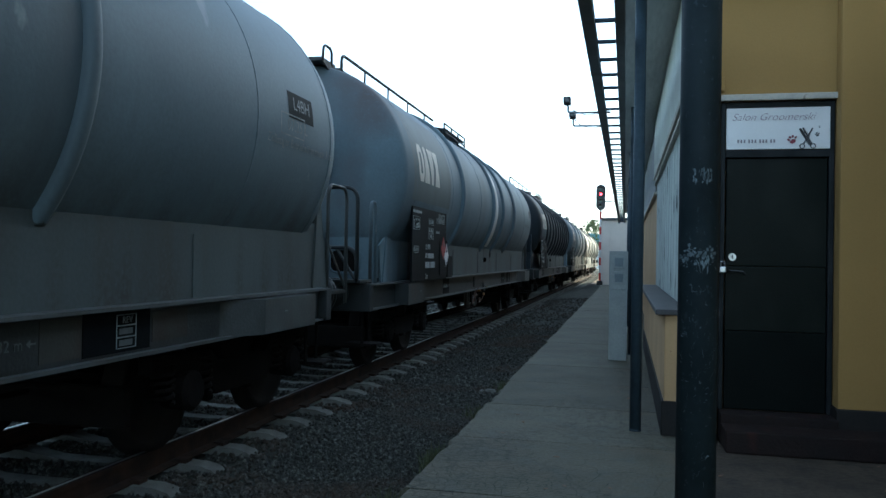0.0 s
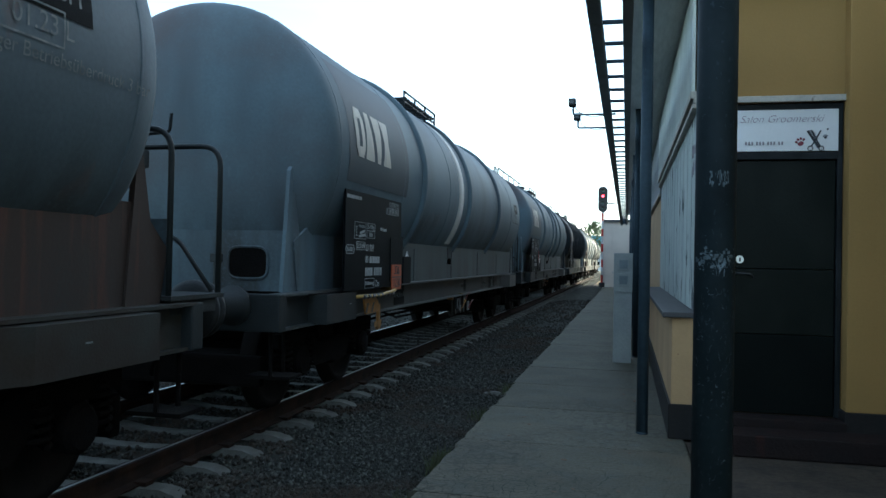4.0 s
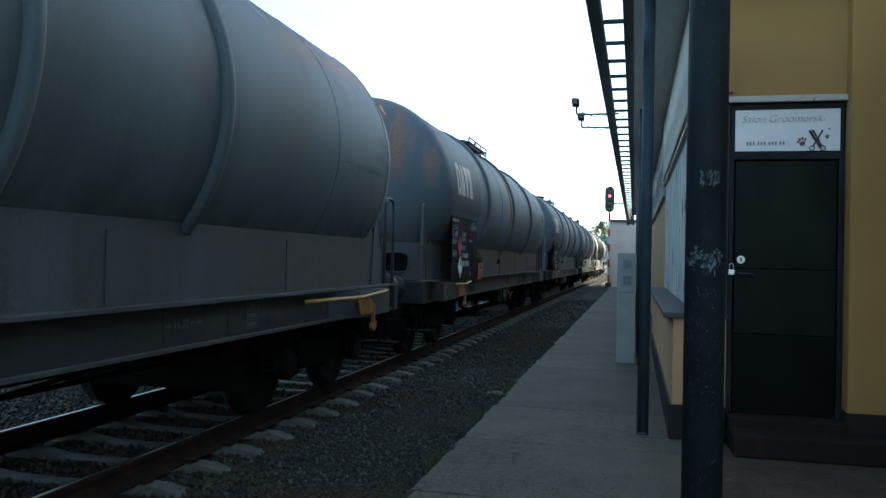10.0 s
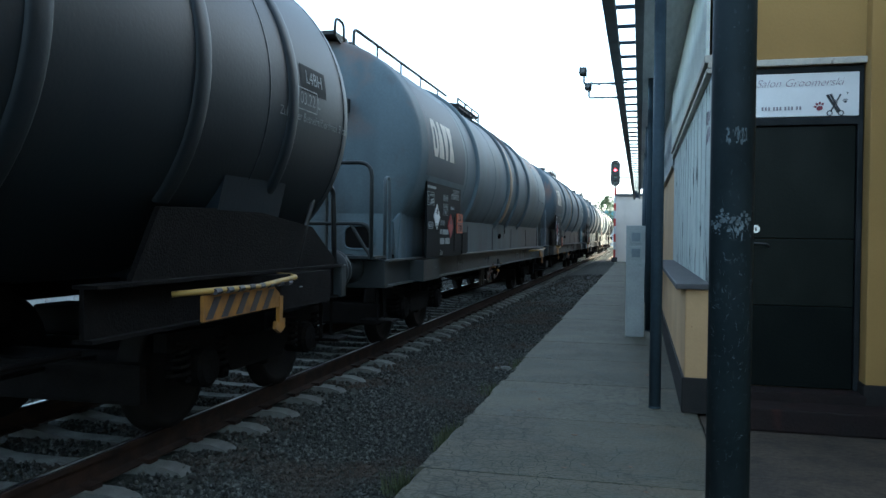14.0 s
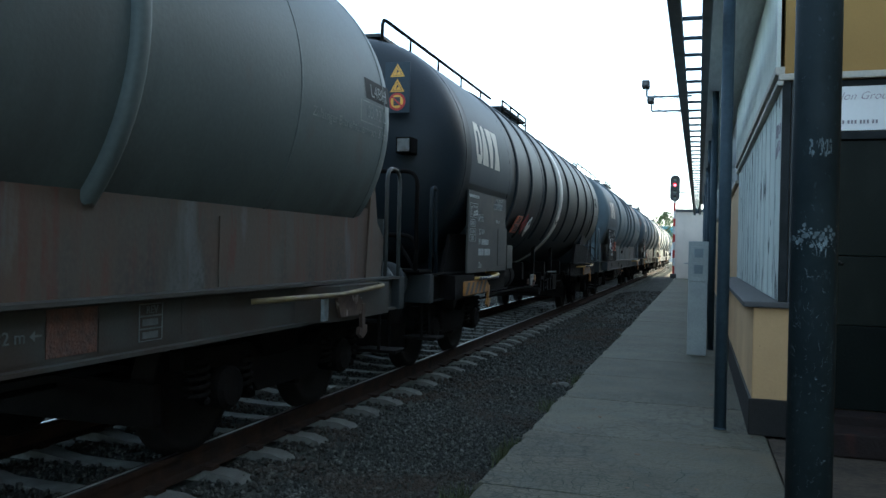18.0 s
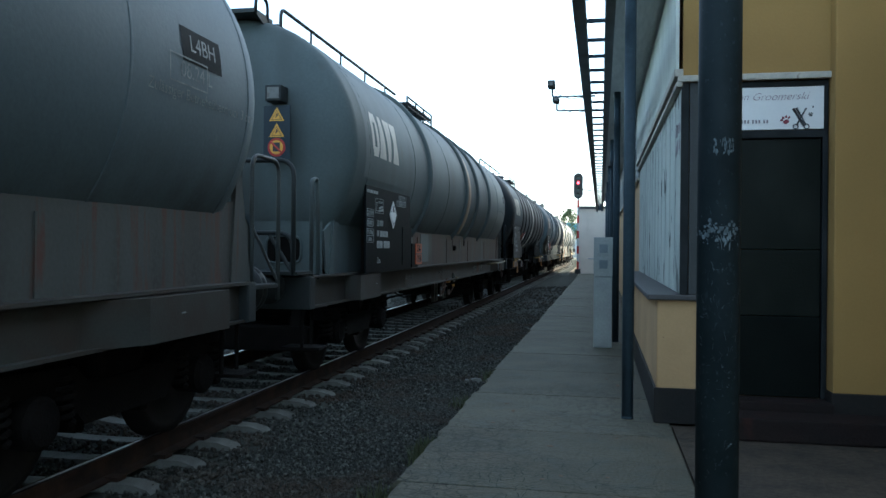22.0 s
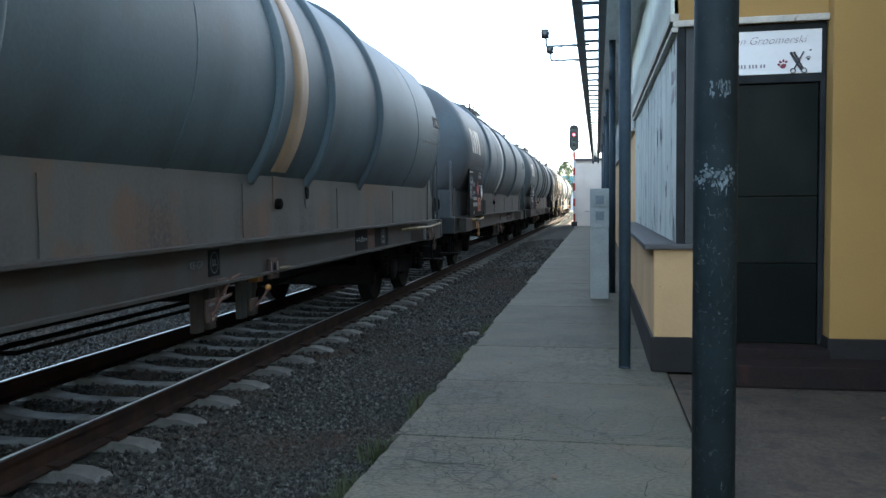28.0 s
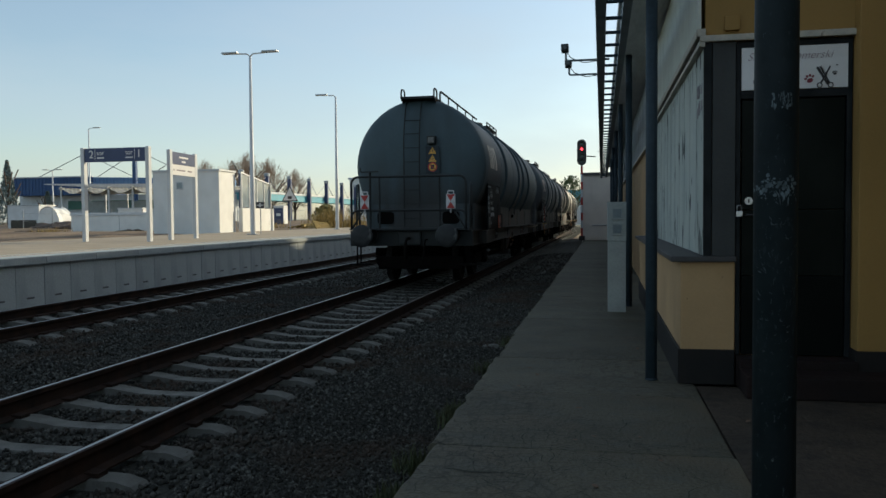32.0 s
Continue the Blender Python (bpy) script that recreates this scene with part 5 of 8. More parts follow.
# where the boxes and lines sit: left edge, ramp box, load box, weight box, volume, table, load name, number lines, class mark
BOARDS = {
    "first": (1.55, 3.6, (1.57, 2.02), (2.45, 2.02), (2.45, 1.89), (1.62, 1.57), 2.94, (3.02, 1.84), (2.28, 1.61), (2.28, 1.19)),
    "second": (1.6, 3.75, (1.97, 2.02), (1.63, 1.88), (1.63, 1.65), (1.63, 1.72), 2.98, (3.45, 1.63), (2.06, 1.72), (2.06, 1.27)),
    "third": (1.9, 3.86, (1.97, 2.0), (2.34, 1.875), (1.97, 1.685), (1.97, 1.752), 3.15, (3.39, 1.81), (2.4, 1.645), (2.4, 1.22)),
    "fourth": (1.88, 3.88, (2.15, 1.84), (2.22, 1.635), (2.55, 1.84), (1.89, 1.55), 3.24, (3.15, 1.79), (2.52, 1.57), (2.87, 1.18)),
    "fifth": (1.9, 3.93, (1.94, 2.0), (1.94, 1.795), (2.65, 1.92), (1.97, 1.555), 3.31, (3.35, 1.78), (2.64, 1.65), (3.29, 1.22)),
}


def data_panel(w, x=1.41, dy=0.0, board="first", mat="data_black"):
    """The black data board on the side near the rear end: code boxes, load table, class letters and number lines."""
    left, right, (by, bz), (ky, kz), (gy, gz), (ry, rz), ay, (ty, tz), (ly, lz), (zy, zz) = BOARDS[board]
    o = [(left, 1.13), (left, 2.15), (right, 2.15), (right, 1.73), (right + 0.08, 1.73), (right + 0.08, 1.13)]
    p = part("data_panel", prism([(u + dy, v) for u, v in o], x - 0.022, x, "yz"), M[mat], w, "black data board with white lettering")
    part("board_flap", box(x - 0.012, x + 0.008, right - 0.45 + dy, right + 0.07 + dy, 1.2, 1.71, 0.004), M[mat], p)
    part("side_box", box(x - 0.2, x + 0.01, right + 0.1 + dy, right + 0.47 + dy, 1.15, 1.49, 0.01), M[mat], w, "small black box beside the data board")
    X, ink = x + 0.001, M["board_ink"]

    def words(text, size, y, z, name):
        lettering(name, text, size, ink, p, pose(X, y + dy, z) @ FACE_X)

    bars(p, left + 0.03 + dy, 2.085, X, (0.1, 0.13, 0.1, 0.08), 0.035, 0.012)
    f1 = frame_lines(p, by + dy, by + 0.37 + dy, bz - 0.18, bz, X)
    up = bz - 2.02
    u = by + dy
    part("ramp_mark", prism([(u + 0.14, up + 1.855), (u + 0.35, up + 1.875), (u + 0.35, up + 1.905), (u + 0.14, up + 1.88)], X, X + 0.003, "yz"), ink, f1)
    part("ramp_mark", prism([(u + 0.17, up + 1.89), (u + 0.33, up + 1.915), (u + 0.33, up + 1.945), (u + 0.17, up + 1.915)], X, X + 0.003, "yz"), ink, f1)
    for a0, a1, c0, c1 in ((0.06, 0.072, 1.875, 1.965), (0.03, 0.1, 1.962, 1.972), (0.04, 0.095, 1.872, 1.88)):
        part("post_mark", box(X, X + 0.003, u + a0, u + a1, up + c0, up + c1), ink, f1)
    words("MAX. 2.8 %", 0.04, by + 0.24, bz - 0.045, "ramp_text")
    frame_lines(p, ky + dy, ky + 0.28 + dy, kz - 0.09, kz, X)
    words("22.0 kN", 0.078, ky + 0.14, kz - 0.047, "brake_load")
    frame_lines(p, gy + dy, gy + 0.28 + dy, gz - 0.165, gz, X, 1, 2)
    words("25 350kg", 0.062, gy + 0.14, gz - 0.042, "own_weight")
    words("20.0t", 0.066, gy + 0.14, gz - 0.125, "brake_weight")
    c = [(ry + dy + 0.04, rz - 0.042), (ry + dy + 0.24, rz - 0.042), (ry + dy + 0.275, rz), (ry + dy + 0.24, rz + 0.042), (ry + dy + 0.04, rz + 0.042), (ry + dy, rz)]
    part("volume_frame", tube([(X, a, b_) for a, b_ in c], 0.005, 5, None, True), ink, p)
    words("85600 l", 0.068, ry + 0.135, rz - 0.003, "volume")
    f3 = frame_lines(p, ay + 0.12 + dy, ay + 0.51 + dy, 2.045, 2.12, X, 3, 1)
    frame_lines(p, ay + dy, ay + 0.51 + dy, 1.975, 2.05, X, 4, 1)
    for k, ch in enumerate("ABC"):
        lettering("class_letter", ch, 0.068, ink, f3, pose(X, ay + 0.185 + 0.13 * k + dy, 2.083) @ FACE_X)
    for k, tx in enumerate(("S", "38.7", "46.7", "54.7") if board == "fourth" else ("S", "38.5", "46.5", "54.5")):
        lettering("load_limit", tx, 0.062 if k else 0.068, ink, f3, pose(X, ay + 0.06 + 0.13 * k + dy, 2.012) @ FACE_X)
    words("Methanol", 0.062, ty, tz, "load_name")
    words("33 RIV", 0.105, ly + 0.14, lz, "exchange_mark")
    words("80", 0.105, ly + 0.05, lz - 0.125, "country_mark")
    bars(p, ly + 0.14 + dy, lz - 0.125, X, (0.05, 0.03, 0.05, 0.05, 0.05, 0.05), 0.072, 0.014)
    bars(p, ly + dy, lz - 0.255, X, (0.05, 0.05, 0.05, 0.05, -0.03, 0.05, 0.05, 0.05, 0.02, 0.05), 0.088, 0.014)
    words("Zas", 0.105, zy + 0.08, zz, "class_mark")
    if board == "fourth":
        hb = frame_lines(p, 2.51 + dy, 2.84 + dy, 1.135, 1.245, X)
        lettering("home_station", "Bf.Altenburg", 0.058, ink, hb, pose(X, 2.675 + dy, 1.19) @ FACE_X)
    return p


def end_signs(w, x, y, z, dark=True):
    b = part("warning_board", box(x - 0.15, x + 0.15, y, y + 0.012, z - 0.3, z + 0.27, 0.004), M["logo_field"], w, "warning pictograms on a dark board")
    for dz in (0.17, 0.0):
        t = part("warning_triangle", prism([(x - 0.085, z + dz - 0.065), (x + 0.085, z + dz - 0.065), (x, z + dz + 0.08)], y - 0.004, y), M["amber"], b, "yellow warning triangle")
        part("triangle_field", prism([(x - 0.06, z + dz - 0.052), (x + 0.06, z + dz - 0.052), (x, z + dz + 0.052)], y - 0.006, y - 0.004), M["ink"], t)
        part("bolt", prism([(x - 0.05, z + dz - 0.047), (x + 0.05, z + dz - 0.047), (x, z + dz + 0.042)], y - 0.008, y - 0.006), M["amber"], t)
        part("flash", prism([(x - 0.015, z + dz - 0.04), (x + 0.018, z + dz - 0.005), (x, z + dz + 0.02)], y - 0.010, y - 0.008), M["ink"], t)
    o = part("ban_disc", disc(x, z - 0.175, 0.1, 0.1, y - 0.004, y), M["red"], b, "round red prohibition sign")
    part("ban_field", disc(x, z - 0.175, 0.075, 0.075, y - 0.007, y - 0.004), M["amber"], o)
    part("ban_mark", box(x - 0.04, x + 0.04, y - 0.009, y - 0.006, z - 0.22, z - 0.125), M["ink"], o)
    part("ban_bar", tube([(x - 0.065, y - 0.009, z - 0.115), (x + 0.065, y - 0.009, z - 0.235)], 0.01, 6), M["red"], o)


def e_top(back):
    """Where the raised walkway begins at the rear of the tank."""
    return 1.15 - 0.6 * max(back, 0)


def wagon(rear, label, paint, stripe=None, stripe_y=None, rings=None, style="A", back=0.0, cut=0.0, skirt=None, platform_end=False, pale_logo=False, steps=(), signs=None, front=None,
          marks=(), top_rail=True, ribs=0.11, texts=None, tail_lamps=False, detail=True, board=None, sign_x=0.34, sign_z=None, lamp_x=None, bold=True):
    w = thing("tank_wagon", label, "tank wagon", None, "wagons of the freight train")
    rings = rings or ((4.82, 8.0, 11.24) if style == "A" else (4.65, 7.88, 9.2, 11.02))
    stripe_y = stripe_y or (7.95 if style == "A" else 8.4)
    apex, shell_y, plate_y = (1.22, 1.6, 1.18) if style == "A" and skirt else (0.86, 1.17, 0.85) if style == "B" else (0.98, 1.6, 0.84)
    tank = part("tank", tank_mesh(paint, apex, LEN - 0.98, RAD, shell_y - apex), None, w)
    for k, y in enumerate(rings):
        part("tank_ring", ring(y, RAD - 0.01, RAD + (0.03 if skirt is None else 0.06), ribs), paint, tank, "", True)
        for sx in (-1, 1) if skirt else ():
            rise = [(sx * (RAD + 0.0) * math.cos(q), y, AXIS_Z + RAD * math.sin(q)) for q in (-0.5, -0.57, -0.64)]
            foot = part("ring_foot", tube(rise + [(sx * 1.165, y, 1.72), (sx * 1.15, y, 1.6)], ribs * 0.42, 12), skirt, w, "rounded lower end of the ring over the skirt", True)
            if k == 2 and style == "B":
                part("foot_end", disc_yz(y, 1.55, 0.045, 0.075, min(sx * 1.173, sx * 1.185), max(sx * 1.173, sx * 1.185)), M["bogie"], foot, "dark round end of the ring")
    for y in (1.62, 3.9, 6.5, 13.2, LEN - 1.62):
        part("weld_seam", ring(y, RAD - 0.01, RAD + 0.006, 0.03, 0, 360), paint, tank)
    if stripe:
        part("stripe", lathe([(stripe_y + u, RAD + v) for u, v in ((-0.17, -0.012), (-0.169, 0.006), (0.169, 0.006), (0.17, -0.012))], "y", 108, None, (0, 0, AXIS_Z), radians(-34 if skirt else -72), radians(214 if skirt else 252)), T[stripe], tank, "painted ring stripe", True)
        if not skirt:
            chev = bmesh.new()
            for k in range(6):
                u = abs(k + 0.5 - 3) / 3
                shell(stripe_y - 0.17 + 0.34 * k / 6, stripe_y - 0.17 + 0.34 * (k + 1) / 6, -24 + 3 * u, -21.6 + 3 * u, RAD + 0.009, 2, chev)
            part("stripe_mark", chev, M["ink"], tank)
    body = skirt or paint
    open_frame = skirt is None
    if not open_frame:
        for sx in (-1, 1):
            o = [(plate_y + 0.1, 1.14), (plate_y, 1.6), (plate_y + 0.4, 1.78), (LEN - 1.2, 1.78), (LEN - 0.88, 1.5), (LEN - 0.95, 1.14)]
            part("skirt_end", prism(o[:3] + [(2.2, 1.78), (2.2, 1.14)], sx * 1.16 - 0.012, sx * 1.16 + 0.012, "yz"), paint, w, "painted end of the side skirt")
            o = [(2.203, 1.14), (2.203, 1.78)] + o[3:]
            part("side_skirt", prism(o, sx * 1.16 - 0.012, sx * 1.16 + 0.012, "yz"), body, w, "grime-streaked side skirt under the tank")
            for y in (2.9, 5.4, 7.88, 10.36, 12.77) if style == "A" else (2.8, 5.23, 7.7, 10.15, 12.65):
                part("skirt_rib", box(sx * 1.172 - 0.006, sx * 1.172 + 0.008, y, y + 0.02, 1.15, 1.6), body, w)
        for y in (plate_y, LEN - 0.86):
            bm = box(-1.15, 1.15, y, y + 0.02, 1.14, 1.7)
            end_mat = paint
            part("end_plate", bm, end_mat, w)
            for sx in (-0.72, 0.72):
                hole = [(sx + 0.2 * math.copysign(abs(math.cos(a)) ** 0.5, math.cos(a)), 1.4 + 0.15 * math.copysign(abs(math.sin(a)) ** 0.5, math.sin(a))) for a in [2 * math.pi * (k + 0.5) / 20 for k in range(20)]]
                e = y - 0.004 if y < 2 else y + 0.024
                part("jacking_hole", prism(hole, min(e, e + 0.003), max(e, e + 0.003)), M["bogie"], w, "dark oval opening")
                part("hole_rim", tube([(u, e, v) for u, v in hole], 0.014, 6, None, True), end_mat, w)
        for sx in (-1, 1):
            for y0, y1 in ((plate_y, plate_y + 0.5), (LEN - 0.86, LEN - 1.35))[0 if platform_end else 1:]:
                part("gusset", prism([(y0 * 0.75 + y1 * 0.25, 1.14), (y1, 1.14), (y1 * 0.8 + y0 * 0.2, 2.1), (y1 * 0.7 + y0 * 0.3, 2.1)], sx * 1.17 - 0.02, sx * 1.17 + 0.02, "yz"), paint if y0 < 3 else body, w)
    else:
        for y in (3.0, LEN - 3.0):
            part("saddle", prism([(-1.1, 1.1), (1.1, 1.1), (1.28, 1.85), (0.8, 1.45), (0, 1.25), (-0.8, 1.45), (-1.28, 1.85)], y - 0.5, y + 0.5), body, w)
            for sx in (-1, 1):
                part("saddle_plate", prism([(y - 1.5, 1.12), (y + 1.9, 1.12), (y + 1.2, 1.5), (y, 1.62), (y - 1.2, 1.6)], sx * 1.2 - 0.02, sx * 1.2 + 0.02, "yz"), M["bogie"], w)
        for y in (7.97, 9.9):
            for sx in (-1, 1):
                part("strut", box(sx * 1.0 - 0.03, sx * 1.0 + 0.03, y - 0.05, y + 0.05, 0.8, 1.6), M["bogie"], w)
        gm = M["bogie"]
        part("centre_sill", box(-0.3, 0.3, 4.4, LEN - 4.4, 0.84, 1.25, 0.02), gm, w, "deep centre beam under the tank")
        for y in (4.75, 6.85, 9.0, 10.9):
            part("cross_member", box(-1.05, 1.05, y - 0.06, y + 0.06, 0.9, 1.2, 0.01), gm, w)
        for y0, y1, z0, z1 in ((8.9, 9.4, 0.62, 0.98), (10.3, 10.8, 0.55, 0.9)):
            part("gear_box", box(0.35, 1.0, y0, y1, z0, z1, 0.05), gm, w)
        drum = [(4.86, 0.0), (4.87, 0.14), (4.92, 0.21), (5.0, 0.25), (5.05, 0.256), (6.45, 0.256), (6.53, 0.24), (6.6, 0.18), (6.63, 0.1), (6.635, 0.0)]
        tank_ = part("air_cylinder", lathe(drum, "y", 28, None, (0.72, 0, 0.98)), M["bogie"], w, "long grimy dark air cylinder", True)
        for y in (5.35, 6.15):
            part("cylinder_strap", lathe([(y, 0.25), (y, 0.266), (y + 0.05, 0.266), (y + 0.05, 0.25)], "y", 28, None, (0.72, 0, 0.98)), gm, tank_)
            part("strap_hanger", box(0.3, 1.0, y, y + 0.05, 1.2, 1.3), gm, tank_)
        part("pipe_end", tube([(1.06, 4.72, 1.24), (1.16, 4.98, 1.24)], 0.02, 8), M["faded"], w, "dull capped pipe end")
        for sx in (-1, 1):
            part("side_pipe", tube([(sx * 0.95, 4.6, 0.72), (sx * 0.95, LEN - 4.6, 0.72)], 0.02, 8), gm, w)
            wheel_ = part("brake_wheel", tube([(sx * 1.16, 8.55 + 0.16 * math.cos(q), 0.83 + 0.16 * math.sin(q)) for q in [0.393 * k for k in range(16)]], 0.011, 6, None, True), M["bogie"], w, "hand brake wheel")
            part("wheel_spoke", tube([(sx * 1.16, 8.39, 0.83), (sx * 1.16, 8.71, 0.83)], 0.01, 6), M["bogie"], wheel_)
            part("wheel_spoke", tube([(sx * 1.16, 8.55, 0.67), (sx * 1.16, 8.55, 0.99)], 0.01, 6), M["bogie"], wheel_)
            part("pipe_end", tube([(sx * 1.05, 9.35, 0.98), (sx * 1.18, 9.6, 0.98)], 0.016, 8), M["faded"], w, "dull capped pipe end")
            lp_ = part("lever_board", prism([(7.14, 0.78), (7.32, 0.78), (7.32, 0.87), (7.44, 0.88), (7.44, 0.98), (7.14, 0.98)], min(sx * 1.12, sx * 1.14), max(sx * 1.12, sx * 1.14), "yz"), M["dull_white"], w, "white enamel lever board")
            part("board_hole", box(min(sx * 1.138, sx * 1.146), max(sx * 1.138, sx * 1.146), 7.2, 7.24, 0.91, 0.95), M["ink"], lp_)
            part("board_hole", box(min(sx * 1.138, sx * 1.146), max(sx * 1.138, sx * 1.146), 7.34, 7.38, 0.91, 0.95), M["ink"], lp_)
            part("change_lever", tube(arc([(sx * 1.16, 7.12, 0.76), (sx * 1.18, 7.26, 0.82), (sx * 1.18, 7.38, 0.86)], 0.05), 0.014, 8), M["rust"], w, "rusty change-over lever")
            part("worn_plate", box(min(sx * 1.1, sx * 1.12), max(sx * 1.1, sx * 1.12), 6.96, 7.08, 0.8, 0.9, 0.01), M["rust"], w, "worn rusty plate")
            part("amber_lever", box(min(sx * 1.1, sx * 1.13), max(sx * 1.1, sx * 1.13), 7.58, 7.68, 0.86, 0.96, 0.02), M["amber_dark"], w, "amber lever grip")
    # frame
    # an open frame takes the near-black bogie colour, underframe shade included
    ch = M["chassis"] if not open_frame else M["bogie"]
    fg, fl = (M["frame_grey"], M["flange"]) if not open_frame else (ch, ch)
    if skirt and skirt.name in ("skirt_rusty", "skirt_brown", "skirt_tan", "skirt_dusty"):
        fg = fl = M["frame_rusty"]
    y_a, y_b = (0.7 - back, LEN - 0.7 - cut)
    spans = [(y_a, y_b)] if not open_frame else [(y_a, 4.7), (LEN - 4.9, y_b)]
    for sx in (-1, 1):
        for a, b in spans:
            part("sole_bar", box(sx * 1.2 - 0.015, sx * 1.2 + 0.015, a, b, 0.84, 1.12), fg, w, "long steel frame beam")
            part("top_flange", box(min(sx * 1.14, sx * 1.3), max(sx * 1.14, sx * 1.3), a, b, 1.12, 1.142), fl, w)
            part("bottom_flange", box(min(sx * 1.14, sx * 1.27), max(sx * 1.14, sx * 1.27), a, b, 0.82, 0.842), fl, w)
        for y0, y1 in ((1.45, 2.62), (LEN - cut - 1.3, LEN - cut - 2.75)):
            o = [(sx * 1.21, y0), (sx * 1.4, y0), (sx * 1.4, y1 * 0.72 + y0 * 0.28), (sx * 1.21, y1)]
            part("jacking_bracket", prism(o, 0.83, 1.11, "xy"), fg if y0 < 3 else fl, w, "grey jacking bracket")
            part("bracket_mark", box(min(sx * 1.4, sx * 1.403), max(sx * 1.4, sx * 1.403), (y0 + y1) / 2 + 0.04, (y0 + y1) / 2 + 0.1, 0.99, 1.0), M["faded"], w)
    if not open_frame:
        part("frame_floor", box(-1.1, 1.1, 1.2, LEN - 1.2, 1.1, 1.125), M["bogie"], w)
    for flip in (False, True):
        m = pose(0, LEN - cut, 0, 0, 0, 180) if flip else pose(0, -back, 0)
        part("end_beam", HEAD_BEAM, None, w, at=m)
        for sx in (-0.875, 0.875):
            b = part("buffer", BUFFER_CASE, None, w, at=m @ pose(sx, 0, 1.04))
            part("buffer_head", BUFFER_HEAD, None, b)
        part("coupling", HOOK, None, w, at=m)
        part("brake_hose", HOSE, None, w, at=m)
        part("draw_gear", DRAW_BOX, None, w, "dark draw gear housing", at=m)
        for sx in (-1.18, 1.18):
            st = part("step_hanger", tube(arc([(sx, 0.72, 0.85), (sx, 0.72, 0.42), (sx, 0.98, 0.42), (sx, 0.98, 0.85)], 0.03), 0.018, 6), M["bogie"], w, at=m)
            part("step_tread", STEP_TREAD, None, st, at=pose(sx * 0.98, 0.85, 0.41))
    # bogies
    for yc in ((2.51, LEN - 2.51)):
        bo = part("bogie", BOLSTER, None, w, "grimy two-axle bogie", at=pose(0, yc, 0))
        for sx in (-1.0, 1.0):
            part("bogie_side", BOGIE_SIDE, None, bo, at=pose(sx, 0, 0))
            for dy in (-0.9, 0.9):
                part("axle_box", AXLE_BOX, None, bo, at=pose(sx, dy, 0.46, 0, 0, 0 if sx > 0 else 180))
                part("spring", SPRING, None, bo, at=pose(sx * 1.02, dy - 0.26, 0.02))
                part("spring", SPRING, None, bo, at=pose(sx * 1.02, dy + 0.26, 0.02))
        for dy in (-1.45, -0.35, 0.35, 1.45):
            part("brake_beam", BRAKE_BAR, None, bo, at=pose(0, dy, 0))
        for dy in (-0.9, 0.9):
            ws = part("wheelset", AXLE, None, w, at=pose(0, yc + dy, 0.46))
            part("wheel", WHEEL, None, ws, at=pose(0.7525, 0, 0, 0, 0, 180))
            part("wheel", WHEEL, None, ws, at=pose(-0.7525, 0, 0))
            WHEELSETS.append((ws, yc + dy))
    # underfloor gear
    for sx in (-1, 1):
        worn = skirt is not None and bold
        hung, plates, ly, (b0, b1, bz) = ((8.42, 8.74, 9.2, 9.5), ((9.2, 0.51), (8.84, 0.67)), 8.47, (8.08, 8.36, 0.6)) if style == "A" else ((7.06, 7.26, 7.84, 8.06), ((6.95, 0.55), (7.12, 0.69)), 7.72, (8.06, 8.27, 0.77))
        for y in hung:
            part("gear_hanger", box(sx * 1.05 - 0.03, sx * 1.05 + 0.03, y, y + 0.11, 0.6 if open_frame else 0.45, 0.84, 0.008), ch if open_frame else M["frame_rusty"], w)
        if not open_frame:
            lo, hi = min(sx * 1.2, sx * 1.22), max(sx * 1.2, sx * 1.22)
            enamel, grip = (M["plate_rusty"], M["rust"]) if worn else (M["dull_white"], M["lever_red"])
            for y, z in plates:
                pl = part("brake_plate", box(lo, hi, y, y + 0.17, z, z + 0.17, 0.006), enamel, w, "worn rusty brake lever plate" if worn else "worn white brake lever plate")
                part("plate_text_bar", box(sx * 1.221 - 0.002, sx * 1.221 + 0.002, y + 0.03, y + 0.13, z + 0.12, z + 0.14), M["dim"], pl)
                part("brake_lever", tube(arc([(sx * 1.23, y + 0.07, z + 0.04), (sx * 1.26, y + 0.15, z + 0.16), (sx * 1.26, y + 0.32, z + 0.18)], 0.03), 0.013), grip, w, "rusty brake lever" if worn else "red brake lever")
            part("lever_plate", box(lo, hi, ly, ly + 0.15, 0.54, 0.64, 0.006), enamel, w, "rusty lever plate" if worn else "worn white lever plate")
            part("release_lever", tube(arc([(sx * 1.23, ly + 0.08, 0.57), (sx * 1.26, ly + 0.15, 0.63), (sx * 1.26, ly + 0.26, 0.69)], 0.03), 0.01), M["rust"] if worn else M["amber_dark"], w, "rusty release lever" if worn else "amber release lever")
            knob = lathe([(-0.028, 0.0), (-0.02, 0.02), (0.0, 0.028), (0.02, 0.02), (0.028, 0.0)], "z", 12, None, (sx * 1.26, ly + 0.27, 0.71))
            part("lever_knob", knob, M["amber_dark"], w, "small amber lever knob", True)
            bd = part("valve_board", box(min(sx * 1.22, sx * 1.25), max(sx * 1.22, sx * 1.25), b0, b1, bz, bz + 0.18, 0.01), M["plate_rusty"] if skirt.name == "skirt_tan" else M["chassis"], w, "worn valve board under the frame")
            part("board_slot", disc_yz((b0 + b1) / 2, bz + 0.09, 0.03, 0.055, min(sx * 1.25, sx * 1.253), max(sx * 1.25, sx * 1.253)), M["bogie"], bd)
